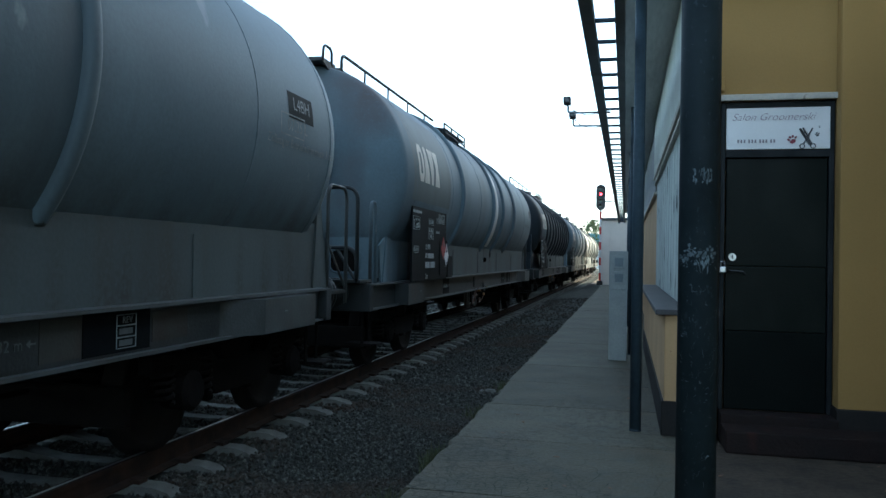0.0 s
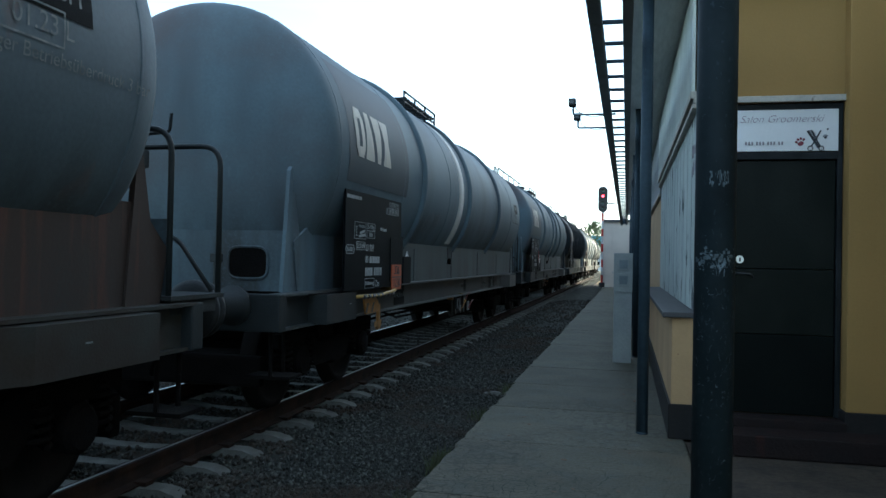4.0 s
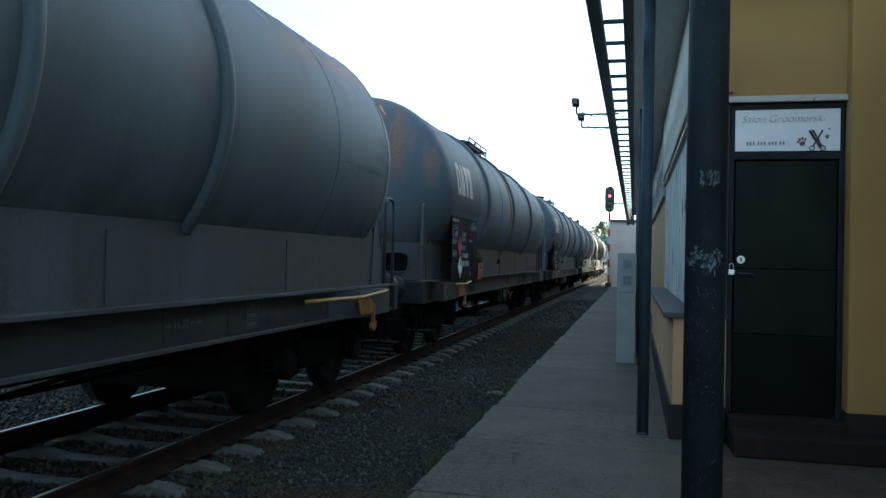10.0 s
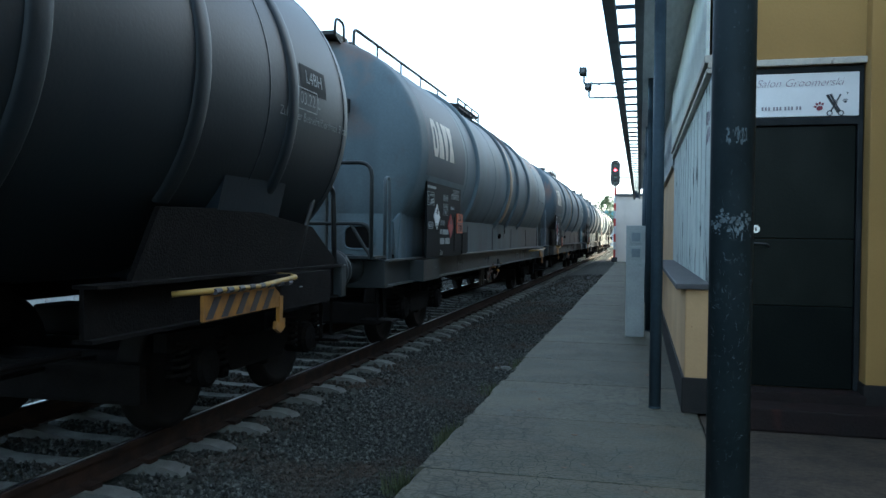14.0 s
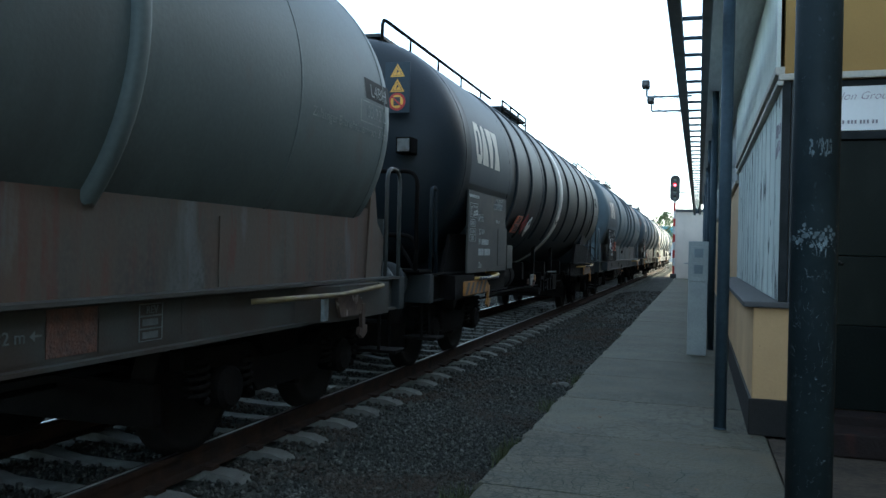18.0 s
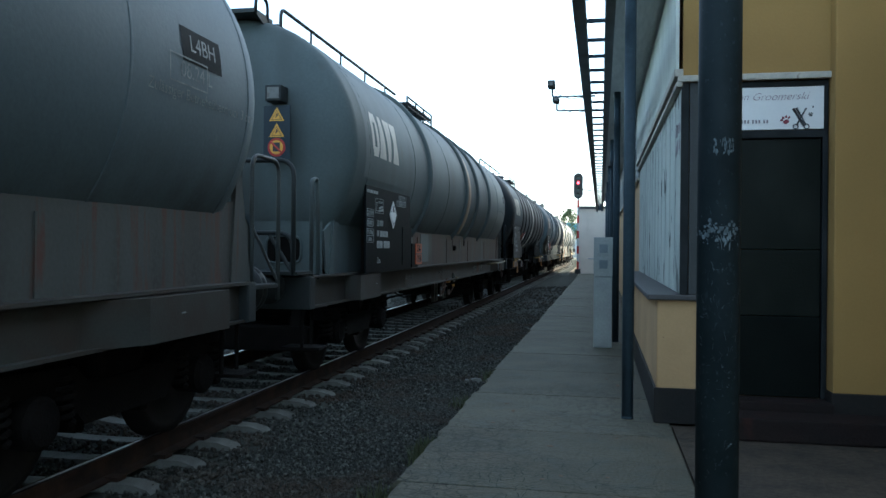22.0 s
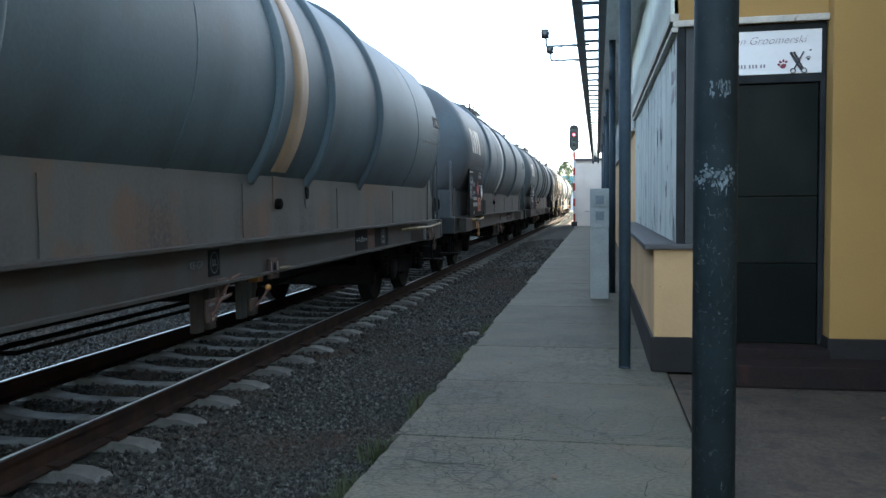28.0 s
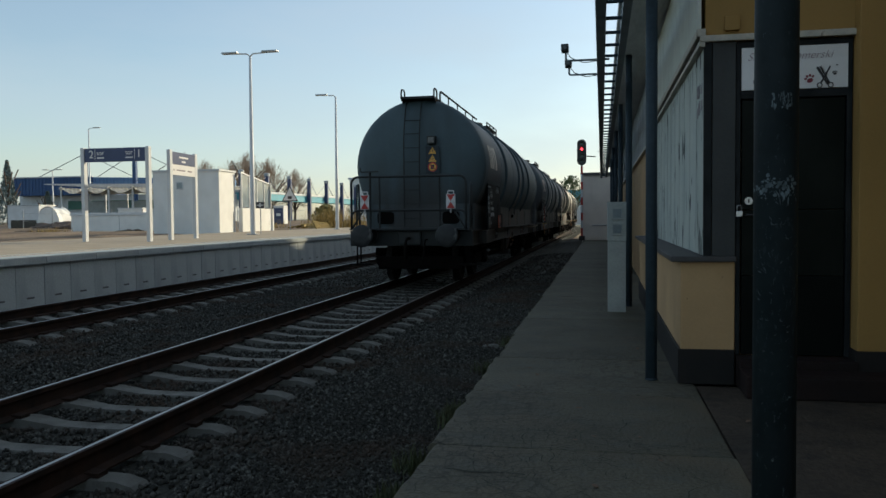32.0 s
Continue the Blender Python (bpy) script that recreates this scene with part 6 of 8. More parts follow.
            for u in (b0 + 0.03, b1 - 0.04):
                part("board_line", box(min(sx * 1.25, sx * 1.253), max(sx * 1.25, sx * 1.253), u, u + 0.01, bz + 0.04, bz + 0.15), M["faded"], bd)
            part("amber_strip", box(min(sx * 1.22, sx * 1.28), max(sx * 1.22, sx * 1.28), b1 - 0.02, b1 + 0.22, 0.845, 0.86, 0.003), M["bar_pale"], w, "pale amber handle strip on the frame")
            part("switch_box", box(min(sx * 1.1, sx * 1.2), max(sx * 1.1, sx * 1.2), b0 - 0.14, b0 - 0.03, 0.76, 0.83, 0.01), M["amber_dark"], w, "small amber switch box")
            part("skirt_valve", lathe([(0.0, 0.05), (0.05, 0.05), (0.06, 0.03), (0.06, 0.0)], "x", 12, None, (sx * 1.17, 7.62 if style == "A" else 8.42, 1.43)) if sx > 0 else lathe([(0.0, 0.05), (-0.05, 0.05), (-0.06, 0.0)], "x", 12, None, (sx * 1.17, 7.62 if style == "A" else 8.42, 1.43)), M["bogie"], w)
            part("earth_strap", box(min(sx * 1.172, sx * 1.177), max(sx * 1.172, sx * 1.177), 7.58 if style == "A" else 8.34, 7.66 if style == "A" else 8.46, 1.42, 1.74), ch if style == "A" else body, w, "grey strap plate")
            if style == "B":
                part("skirt_slot", disc_yz(9.2, 1.5, 0.07, 0.12, min(sx * 1.172, sx * 1.176), max(sx * 1.172, sx * 1.176)), M["black"], w, "dark oval slot")
    if not open_frame:
        for x in (-0.95, 0.95):
            part("truss_rod", tube([(x, 4.2, 0.82), (x, 5.3, 0.63), (x, 8.4, 0.61), (x, 11.6, 0.82)], 0.014, 6), M["bogie"], w)
            part("brake_pipe", tube([(x * 0.86, 4.0, 0.72), (x * 0.86, 12.0, 0.72)], 0.017, 6), M["bogie"], w)
        for y in (5.3, 6.9, 10.2):
            part("cross_member", box(-1.1, 1.1, y - 0.05, y + 0.05, 0.84, 1.1), M["bogie"], w)
        part("brake_cylinder", lathe([(5.9, 0.0), (5.92, 0.12), (6.4, 0.14), (6.42, 0.0)], "y", 18, None, (-0.25, 0, 0.86)), M["bogie"], w, "", True)
    part("brake_rod", tube([(0.2, 3.0, 0.5), (0.2, LEN - 3.0, 0.5)], 0.02, 6), M["bogie"], w)
    part("outlet_pipe", lathe([(0.55, 0.12), (1.15, 0.14)], "z", 16, None, (0, 8.2, 0)), M["bogie"], w)
    part("valve", tube([(-1.1, 8.2, 0.62), (1.1, 8.2, 0.62)], 0.075, 10), M["bogie"], w)
    # top
    part("walkway", box(-0.32, 0.32, 1.6 if top_rail else 5.4, 7.2, AXIS_Z + RAD + 0.02, AXIS_Z + RAD + 0.06), M["chassis"], w)
    part("manhole", lathe([(AXIS_Z + RAD - 0.06, 0.3), (AXIS_Z + RAD + 0.2, 0.3), (AXIS_Z + RAD + 0.22, 0.34), (AXIS_Z + RAD + 0.28, 0.32), (AXIS_Z + RAD + 0.3, 0)], "z", 20, None, (0, 8.2, 0)), M["chassis"], w)
    for k in range(11):
        part("platform_slat", box(-0.78, 0.78, 6.2 + 0.18 * k, 6.3 + 0.18 * k, AXIS_Z + RAD - 0.06, AXIS_Z + RAD - 0.03), M["chassis"], w)
    zt = AXIS_Z + RAD
    for x in (-0.75, 0.75):
        cage = bmesh.new()
        for z in (0.1, 0.26):
            tube([(x, 6.2, zt + z - 0.2), (x, 8.2, zt + z - 0.2)], 0.016, 6, cage)
        for y in (6.2, 6.85, 7.5, 8.2):
            tube([(x, y, zt - 0.3), (x, y, zt + 0.07)], 0.018, 6, cage)
        part("dome_railing", cage, ch, w)
    if top_rail:
        part("top_handrail", tube(arc([(0.35, 1.6, zt - 0.05), (0.35, 1.6, zt + 0.24), (0.35, 6.9, zt + 0.24)], 0.12), 0.022, 8), ch, w)
        for y in (2.6, 3.8, 5.0, 6.2):
            part("rail_post", tube([(0.35, y, zt - 0.05), (0.35, y, zt + 0.24)], 0.016, 6), ch, w)
    if style == "B":
        part("end_walkway", box(-0.36, 0.36, e_top(back), e_top(back) + 0.5, zt - 0.02, zt + 0.03, 0.006), ch, w, "raised walkway at the top of the tank end")
        for x in (-0.36, 0.36):
            part("walkway_bracket", prism([(e_top(back), zt - 0.02), (e_top(back) + 0.5, zt - 0.02), (e_top(back) + 0.5, zt - 0.18)], x - 0.01, x + 0.01, "yz"), ch, w)
            part("ladder_hoop", tube(arc([(x, e_top(back) + 0.35, zt - 0.05), (x, e_top(back) + 0.35, zt + 0.2), (x, e_top(back) + 0.05, zt + 0.2), (x, e_top(back) + 0.03, zt - 0.02)], 0.1), 0.018, 8), ch, w, "", True)
    # rear end
    e = 0.9 if style != "B" else 0.74
    signs = style == "B" if signs is None else signs
    ladder = None
    if style == "B":
        ladder = part("ladder", tube([(-0.28, e, 1.2), (-0.28, e, 3.1), (-0.28, e + 0.1, 3.5), (-0.28, e + 0.22, 3.8), (-0.28, e + 0.4, 3.98)], 0.014, 6), ch, w, "steel ladder up the tank end")
        part("ladder_stile", tube([(0.06, e, 1.2), (0.06, e, 3.1), (0.06, e + 0.1, 3.5), (0.06, e + 0.22, 3.8), (0.06, e + 0.4, 3.98)], 0.014, 6), ch, ladder)
    for k in range(8 if ladder else 0):
        z = 1.4 + 0.3 * k
        y = e if z < 3.1 else e + 0.12 * (z - 3.1) / 0.4
        part("rung", tube([(-0.28, y, z), (0.06, y, z)], 0.009, 6), ch, ladder)
    if signs:
        end_signs(w, sign_x, e + 0.04, sign_z or (2.66 if style == "B" else 3.24), not pale_logo)
        lamp_x = sign_x if lamp_x is None else lamp_x
        lb = part("lamp_box", box(lamp_x - 0.11, lamp_x + 0.07, e - 0.02, e + 0.2, 2.97, 3.14, 0.008) if style == "B" else box(0.84, 1.02, e - 0.02, e + 0.2, 2.48, 2.66, 0.008), ch, w)
        part("lamp_glass", box(lamp_x - 0.085, lamp_x + 0.045, e - 0.028, e - 0.018, 2.995, 3.115) if style == "B" else box(0.86, 1.0, e - 0.028, e - 0.018, 2.5, 2.64), M["dull_white"], lb, "clouded reflector glass")
    if front == "deck":
        q = LEN - 0.25
        part("front_platform", box(-1.25, 1.25, LEN - 0.95, q, 1.16, 1.19), ch, w, "steel grating platform")
        part("deck_edge", box(0.7, 1.22, LEN - 0.9, q - 0.06, 1.06, 1.158, 0.008), ch, w)
        part("guard_rail", tube(arc([(-1.2, q, 1.16), (-1.2, q, 2.27), (1.2, q, 2.27), (1.2, q, 1.16)], 0.16), 0.021, 8), ch, w, "", True)
        part("guard_rail", tube(arc([(-1.15, q, 1.2), (-0.85, q, 1.6), (0.85, q, 1.6), (1.15, q, 1.2)], 0.1), 0.018, 8), ch, w, "", True)
        for sx in (-1, 1):
            part("side_rail", tube(arc([(sx * 1.2, LEN - 0.9, 1.1), (sx * 1.2, LEN - 0.9, 2.29), (sx * 0.75, LEN - 0.9, 2.31)], 0.16), 0.021, 8), ch, w, "", True)
        hb = part("brake_column", tube([(0.6, q - 0.1, 1.16), (0.6, q - 0.1, 2.36)], 0.024, 8), ch, w, "hand brake column with crank")
        part("gear_case", box(0.55, 0.65, q - 0.15, q - 0.05, 2.1, 2.24, 0.02), ch, hb)
        part("crank", tube(arc([(0.52, q - 0.1, 2.42), (0.52, q - 0.1, 2.34), (0.84, q - 0.1, 2.37), (0.85, q - 0.1, 2.5)], 0.03), 0.014, 6), ch, hb)
        part("pawl", tube([(0.68, q, 1.6), (0.68, q, 1.45)], 0.018, 6), ch, hb)
    elif front == "hoop":
        a, b = (LEN - 0.98, LEN - 0.42) if style == "A" else (LEN - 0.87, LEN - 0.53)
        for sx in (-1, 1):
            hoop = part("grab_hoop", tube(arc([(sx * 1.19, a, 0.95), (sx * 1.19, a, 2.2), (sx * 1.19, b, 2.2), (sx * 1.19, b, 0.95)], 0.14), 0.02, 8), M["flange"], w, "bent steel grab hoop", True)
            if style == "A":
                part("hoop_brace", tube([(sx * 1.19, a, 1.6), (sx * 1.19, b - 0.04, 1.14)], 0.014, 6), M["flange"], hoop)
                part("hoop_step", box(min(sx * 0.95, sx * 1.2), max(sx * 0.95, sx * 1.2), a, b, 1.06, 1.1, 0.006), ch, hoop)
    if platform_end:
        q = -back
        part("end_platform", box(-1.25, 1.25, q + 0.4, q + 0.84, 1.16, 1.19), ch, w, "steel grating platform")
        for z in (2.25, 1.56):
            part("guard_rail", tube(arc([(-1.2, q + 0.42, 1.16), (-1.2, q + 0.42, z), (1.2, q + 0.42, z), (1.2, q + 0.42, 1.16)], 0.16), 0.024, 8), ch, w, "", True)
        for x in (-0.6, 0.66):
            part("guard_post", tube([(x, q + 0.42, 1.16), (x, q + 0.42, 2.25)], 0.02, 8), ch, w)
        for sx in (-1, 1):
            part("rail_brace", tube([(sx * 0.95, q + 0.42, 1.56), (sx * 1.2, q + 0.42, 1.17)], 0.02, 8), ch, w)
        hb = part("brake_column", tube([(-0.8, q + 0.42, 1.16), (-0.8, q + 0.42, 2.34)], 0.026, 8), ch, w, "hand brake column with crank")
        part("crank", tube(arc([(-1.0, q + 0.42, 2.44), (-1.0, q + 0.42, 2.35), (-0.62, q + 0.42, 2.36)], 0.03), 0.013, 6), ch, hb)
        for sx in (-1.22, 1.22):
            part("grab_handle", tube(arc([(sx, q + 0.85, 1.1), (sx, q + 0.85, 2.1), (sx, q + 1.0, 2.12), (sx, q + 1.05, 1.1)], 0.06), 0.022, 8), paint, w, "", True)
    elif not open_frame:
        for sx in (-1, 1):
            part("end_fin", prism([(0.96, 1.14), (1.06, 1.14), (1.15, 2.24), (1.12, 2.28), (1.08, 2.24)], sx * 1.15 - 0.018, sx * 1.15 + 0.018, "yz"), paint, w, "tall worn steel fin at the tank end")
            part("fin_web", prism([(1.06, 1.14), (1.5, 1.14), (1.22, 2.05), (1.15, 2.05)], sx * 1.15 - 0.008, sx * 1.15 + 0.008, "yz"), paint, w)
        vent = part("vent_pipe", tube([(0.5, 1.0, 1.1), (0.5, 1.0, 1.42)], 0.03, 8), body, w)
        part("pipe_head", box(0.46, 0.54, 0.95, 1.05, 1.4, 1.48, 0.008), body, vent)
    if tail_lamps:
        for x in (-0.9, 0.9):
            f = 0.36 - back
            lp = part("tail_sign", box(x - 0.095, x + 0.095, f, f + 0.03, 1.58, 1.88, 0.01), M["pole_white"], w, "white tail board with red triangles")
            part("tail_triangle", prism([(x - 0.085, 1.87), (x + 0.085, 1.87), (x, 1.735)], f - 0.008, f), M["red"], lp)
            part("tail_triangle", prism([(x - 0.085, 1.59), (x + 0.085, 1.59), (x, 1.725)], f - 0.008, f), M["red"], lp)
            part("sign_grip", tube(arc([(x - 0.06, f + 0.01, 1.87), (x - 0.06, f + 0.01, 1.94), (x + 0.06, f + 0.01, 1.94), (x + 0.06, f + 0.01, 1.87)], 0.02), 0.012, 6), M["pole_white"], lp)
            part("sign_foot", tube([(x, f + 0.01, 1.59), (x, f + 0.01, 1.5)], 0.02, 8), M["steel"], lp)
    # markings
    patch = part("logo_patch", shell(*((1.85, 4.05) if style == "A" else (1.45, 3.72)), -12, 40, RAD + 0.004), M["logo_field"] if not pale_logo else T["slate_pale"], tank, "darker painted field behind the logo" if not pale_logo else "paler painted field behind the logo", True)
    block_logo(patch, 2.04 if style == "A" else 1.7, 9, 0.52, RAD + 0.009)
    panel = data_panel(w, 1.41, 0.0, board or ("third" if style == "A" else "first"), "faded_panel" if open_frame else "data_black")
    for mk in marks:
        on = 1.412 if mk[1] < 3.95 else 1.19
        if open_frame:
            d = hazard_plate(panel, mk[1], mk[2], on, mk[3], mk[4]) if mk[0] == "plate" else diamond(panel, mk[1], mk[2], on, "diamond_red" if mk[0] == "red" else "sign_white", 0.185, mk[0] + " diamond placard on the tank's skin")
            lay_on_skin(d, mk[2], on)
        elif mk[0] == "plate":
            hazard_plate(panel, mk[1], mk[2], 1.416, mk[3], mk[4])
        elif mk[0] == "red":
            diamond(panel, mk[1], mk[2], on, "diamond_red", 0.175)
        elif mk[0] == "grid":
            g = part("label_holder", box(on, on + 0.01, mk[1] - 0.14, mk[1] + 0.14, mk[2] - 0.12, mk[2] + 0.12, 0.004), M["dull_white"], panel, "white label in a wire holder")
            for k in range(5):
                part("holder_wire", box(on + 0.01, on + 0.014, mk[1] - 0.135, mk[1] + 0.135, mk[2] - 0.11 + 0.052 * k, mk[2] - 0.105 + 0.052 * k), M["ink"], g)
                part("holder_wire", box(on + 0.01, on + 0.014, mk[1] - 0.125 + 0.06 * k, mk[1] - 0.12 + 0.06 * k, mk[2] - 0.115, mk[2] + 0.115), M["ink"], g)
        else:
            diamond(panel, mk[1], mk[2], on, "sign_white", 0.175, "white placard")
    # front end writing
    cy, dy_, ny = (LEN - 2.3, LEN - 2.4, LEN - 2.25) if style == "A" else (LEN - 1.74, LEN - 1.8, LEN - 2.25)
    if paint is not T["slate_bloom"]:
        part("code_field", shell(cy - 0.28, cy + 0.25, 3 if style == "A" else 5, 12, RAD + 0.003, 3), M["data_black"], tank)
    lettering("tank_code", "L4BH", 0.155, M["faded"], tank, on_skin(cy, 8, RAD + 0.0035), extrude=0.0004)
    lettering("test_date", (texts or "01.23") + " L", 0.14, M["faded"], tank, on_skin(dy_, 0.5, RAD + 0.0035), extrude=0.0004)
    lettering("pressure_note", "Zulässiger Betriebsüberdruck 3 bar", 0.1, M["faded"], tank, on_skin(ny, -5.5, RAD + 0.0035), extrude=0.0004)
    db = bmesh.new()
    for u, v in ((dy_ - 0.34, dy_ - 0.33), (dy_ + 0.13, dy_ + 0.14)):
        shell(u, v, -3.2, 4.0, RAD + 0.006, 3, db)
    for u, v in ((-3.2, -2.8), (3.6, 4.0)):
        shell(dy_ - 0.34, dy_ + 0.14, u, v, RAD + 0.006, 1, db)
    part("date_frame", db, M["faded"], tank)
    if not open_frame:
        dark_field, ink_ = (fg, M["dim"]) if skirt.name in ("skirt_rusty", "skirt_bloom") else (M["data_black"], M["faded"] if bold else M["dim"])
        b = part("frame_mark", box(1.216, 1.22, 4.28, 4.76, 0.86, 1.11), dark_field, w, "stencilled field on the frame")
        lettering("frame_text", "16.36 m", 0.095, ink_, b, pose(1.222, 4.52, 0.985) @ FACE_X)
        for u in (4.31, 4.72):
            part("text_tick", box(1.221, 1.224, u, u + 0.01, 0.96, 1.02), M["faded"], b)
        ly = 8.9 if style == "A" else 7.08
        b = part("frame_mark", box(1.216, 1.22, ly - 0.08, ly + 0.1, 0.89, 1.09), dark_field, w, "stencilled field on the frame")
        part("mark_ring", tube([(1.221, ly + 0.01 + 0.06 * math.cos(q), 0.99 + 0.08 * math.sin(q)) for q in [0.524 * k for k in range(12)]], 0.0025, 5, None, True), M["dim"], b)
        lettering("brake_mark", "LL", 0.07, M["dim"], b, pose(1.222, ly + 0.01, 0.99) @ FACE_X)
        lettering("brake_text", "KE-GP", 0.075, M["dim"], b, pose(1.222, ly - 0.27, 0.99) @ FACE_X)
        b = part("frame_mark", box(1.216, 1.22, LEN - 4.8, LEN - 4.15, 0.86, 1.11), dark_field, w, "stencilled field on the frame")
        frame_lines(b, LEN - 4.5, LEN - 4.3, 0.88, 1.09, 1.221, 1, 3, "dim" if worn else "faded")
        lettering("check_mark", "REV", 0.06, ink_, b, pose(1.222, LEN - 4.39, 1.052) @ FACE_X)
        for z in (0.985, 0.915):
            part("date_bar", box(1.221, 1.224, LEN - 4.47, LEN - 4.34, z - 0.018, z + 0.018), M["dim"], b)
        b2 = part("frame_mark", box(1.216, 1.22, LEN - 5.65, LEN - 5.15, 0.86, 1.11), dark_field if bold else fg, w, "stencilled field on the frame")
        lettering("frame_text", "11.32 m", 0.085, ink_ if bold else M["dim"], b2, pose(1.222, LEN - 5.4, 0.985) @ FACE_X)
        for u, d in ((LEN - 5.63, 1), (LEN - 5.17, -1)):
            part("arrow_mark", prism([(u, 0.98), (u + d * 0.04, 0.98), (u + d * 0.04, 0.962), (u + d * 0.07, 0.985), (u + d * 0.04, 1.008), (u + d * 0.04, 0.99), (u, 0.99)], 1.221, 1.224, "yz"), ink_ if bold else M["dim"], b2)
        part("touch_up", box(1.216, 1.219, LEN - 5.14, LEN - 4.81, 0.87, 1.1), M["rust"] if fg is M["frame_rusty"] else M["frame_rusty"], w, "brownish touch-up paint on the frame")
        part("touch_up", box(1.216, 1.219, LEN - 4.12, LEN - 3.7, 0.89, 1.09), M["frame_rusty"], w, "brownish touch-up paint on the frame")
    else:
        part("grab_rail", tube(arc([(1.2, 14.2, 1.12), (1.2, 14.68, 1.9), (1.2, 15.1, 1.9), (1.2, 15.14, 1.12)], 0.12), 0.026, 8), M["black"], w, "bent black grab rail", True)
    # shunter's steps: hand bar, bracket and hook
    for y0, y1, kind in steps:
        bar_ = part("hand_bar", tube(arc([(1.24, y0, 1.04), (1.44, y0 + 0.12, 1.06), (1.46, (y0 + y1) / 2, 1.05), (1.46, y1 - 0.06, 1.09), (1.26, y1, 1.1)], 0.06), 0.02, 8), M["yellow"] if kind != "plain" else M["bar_pale"], w, "yellow painted hand bar" if kind != "plain" else "pale worn hand bar", True)
        ym = y0 * 0.35 + y1 * 0.65 if y0 > 5 else y0 * 0.6 + y1 * 0.4
        br = part("bar_bracket", prism([(ym - (0.9 if open_frame else 0.28), 1.03), (ym + 0.12, 1.03), (ym + 0.22, 0.97), (ym + 0.22, 0.87), (ym - (0.9 if open_frame else 0.2), 0.86)], 1.40, 1.425, "yz"), M["amber_dark"] if kind != "plain" else M["plate_rusty"], w, "amber bracket with black stripes" if kind == "striped" else "amber bar bracket" if kind == "amber" else "rusty bar bracket")
        if kind == "plain":
            part("bracket_plate", box(1.404, 1.43, ym - 0.52, ym - 0.44, 0.86, 1.06, 0.004), M["faded"], br, "pale end plate")
        for k in range(5 if open_frame else 2 if kind == "striped" else 0):
            u = ym - (0.88 if open_frame else 0.25) + 0.2 * k
            part("black_stripe", prism([(u, 0.872), (u + 0.085, 0.872), (u + 0.2, 1.015), (u + 0.115, 1.015)] if open_frame else [(u, 0.875), (u + 0.055, 0.875), (u + 0.115, 0.98), (u + 0.06, 0.98)], 1.425, 1.429, "yz"), M["ink"], br)
        part("hook", prism([(ym + 0.2, 0.95), (ym + 0.27, 0.95), (ym + 0.26, 0.75), (ym + 0.31, 0.77), (ym + 0.31, 0.7), (ym + 0.23, 0.66), (ym + 0.15, 0.7), (ym + 0.16, 0.76), (ym + 0.21, 0.74)], 1.40, 1.43, "yz"), M["amber_dark"] if kind != "plain" else M["plate_rusty"], w)
        if kind == "striped":
            for k in range(8):
                u = y0 + 0.15 + (y1 - y0 - 0.25) * k / 8
                part("black_band", tube([(1.46, u, 1.052), (1.46, u + 0.07, 1.055)], 0.0215, 8), M["ink"], bar_)
    w["s"] = rear
    return w


def worn_patch(tank, y, deg, size, mat, rnd):
    """A ragged thin patch on the tank's skin."""
    bm = bmesh.new()
    ring_ = []
    for k in range(11):
        q = 2 * math.pi * k / 11
        r = size * rnd.uniform(0.35, 1.1)
        a = radians(deg) + 0.8 * r * math.sin(q) / RAD
        ring_.append((y + r * math.cos(q), a))
    c = bm.verts.new(((RAD + 0.003) * math.cos(radians(deg)), y, AXIS_Z + (RAD + 0.003) * math.sin(radians(deg))))
    vs = [bm.verts.new(((RAD + 0.003) * math.cos(a), u, AXIS_Z + (RAD + 0.003) * math.sin(a))) for u, a in ring_]
    for k in range(11):
        bm.faces.new((c, vs[k], vs[(k + 1) % 11]))
    part("worn_patch", bm, mat, tank, "pale worn paint patch")


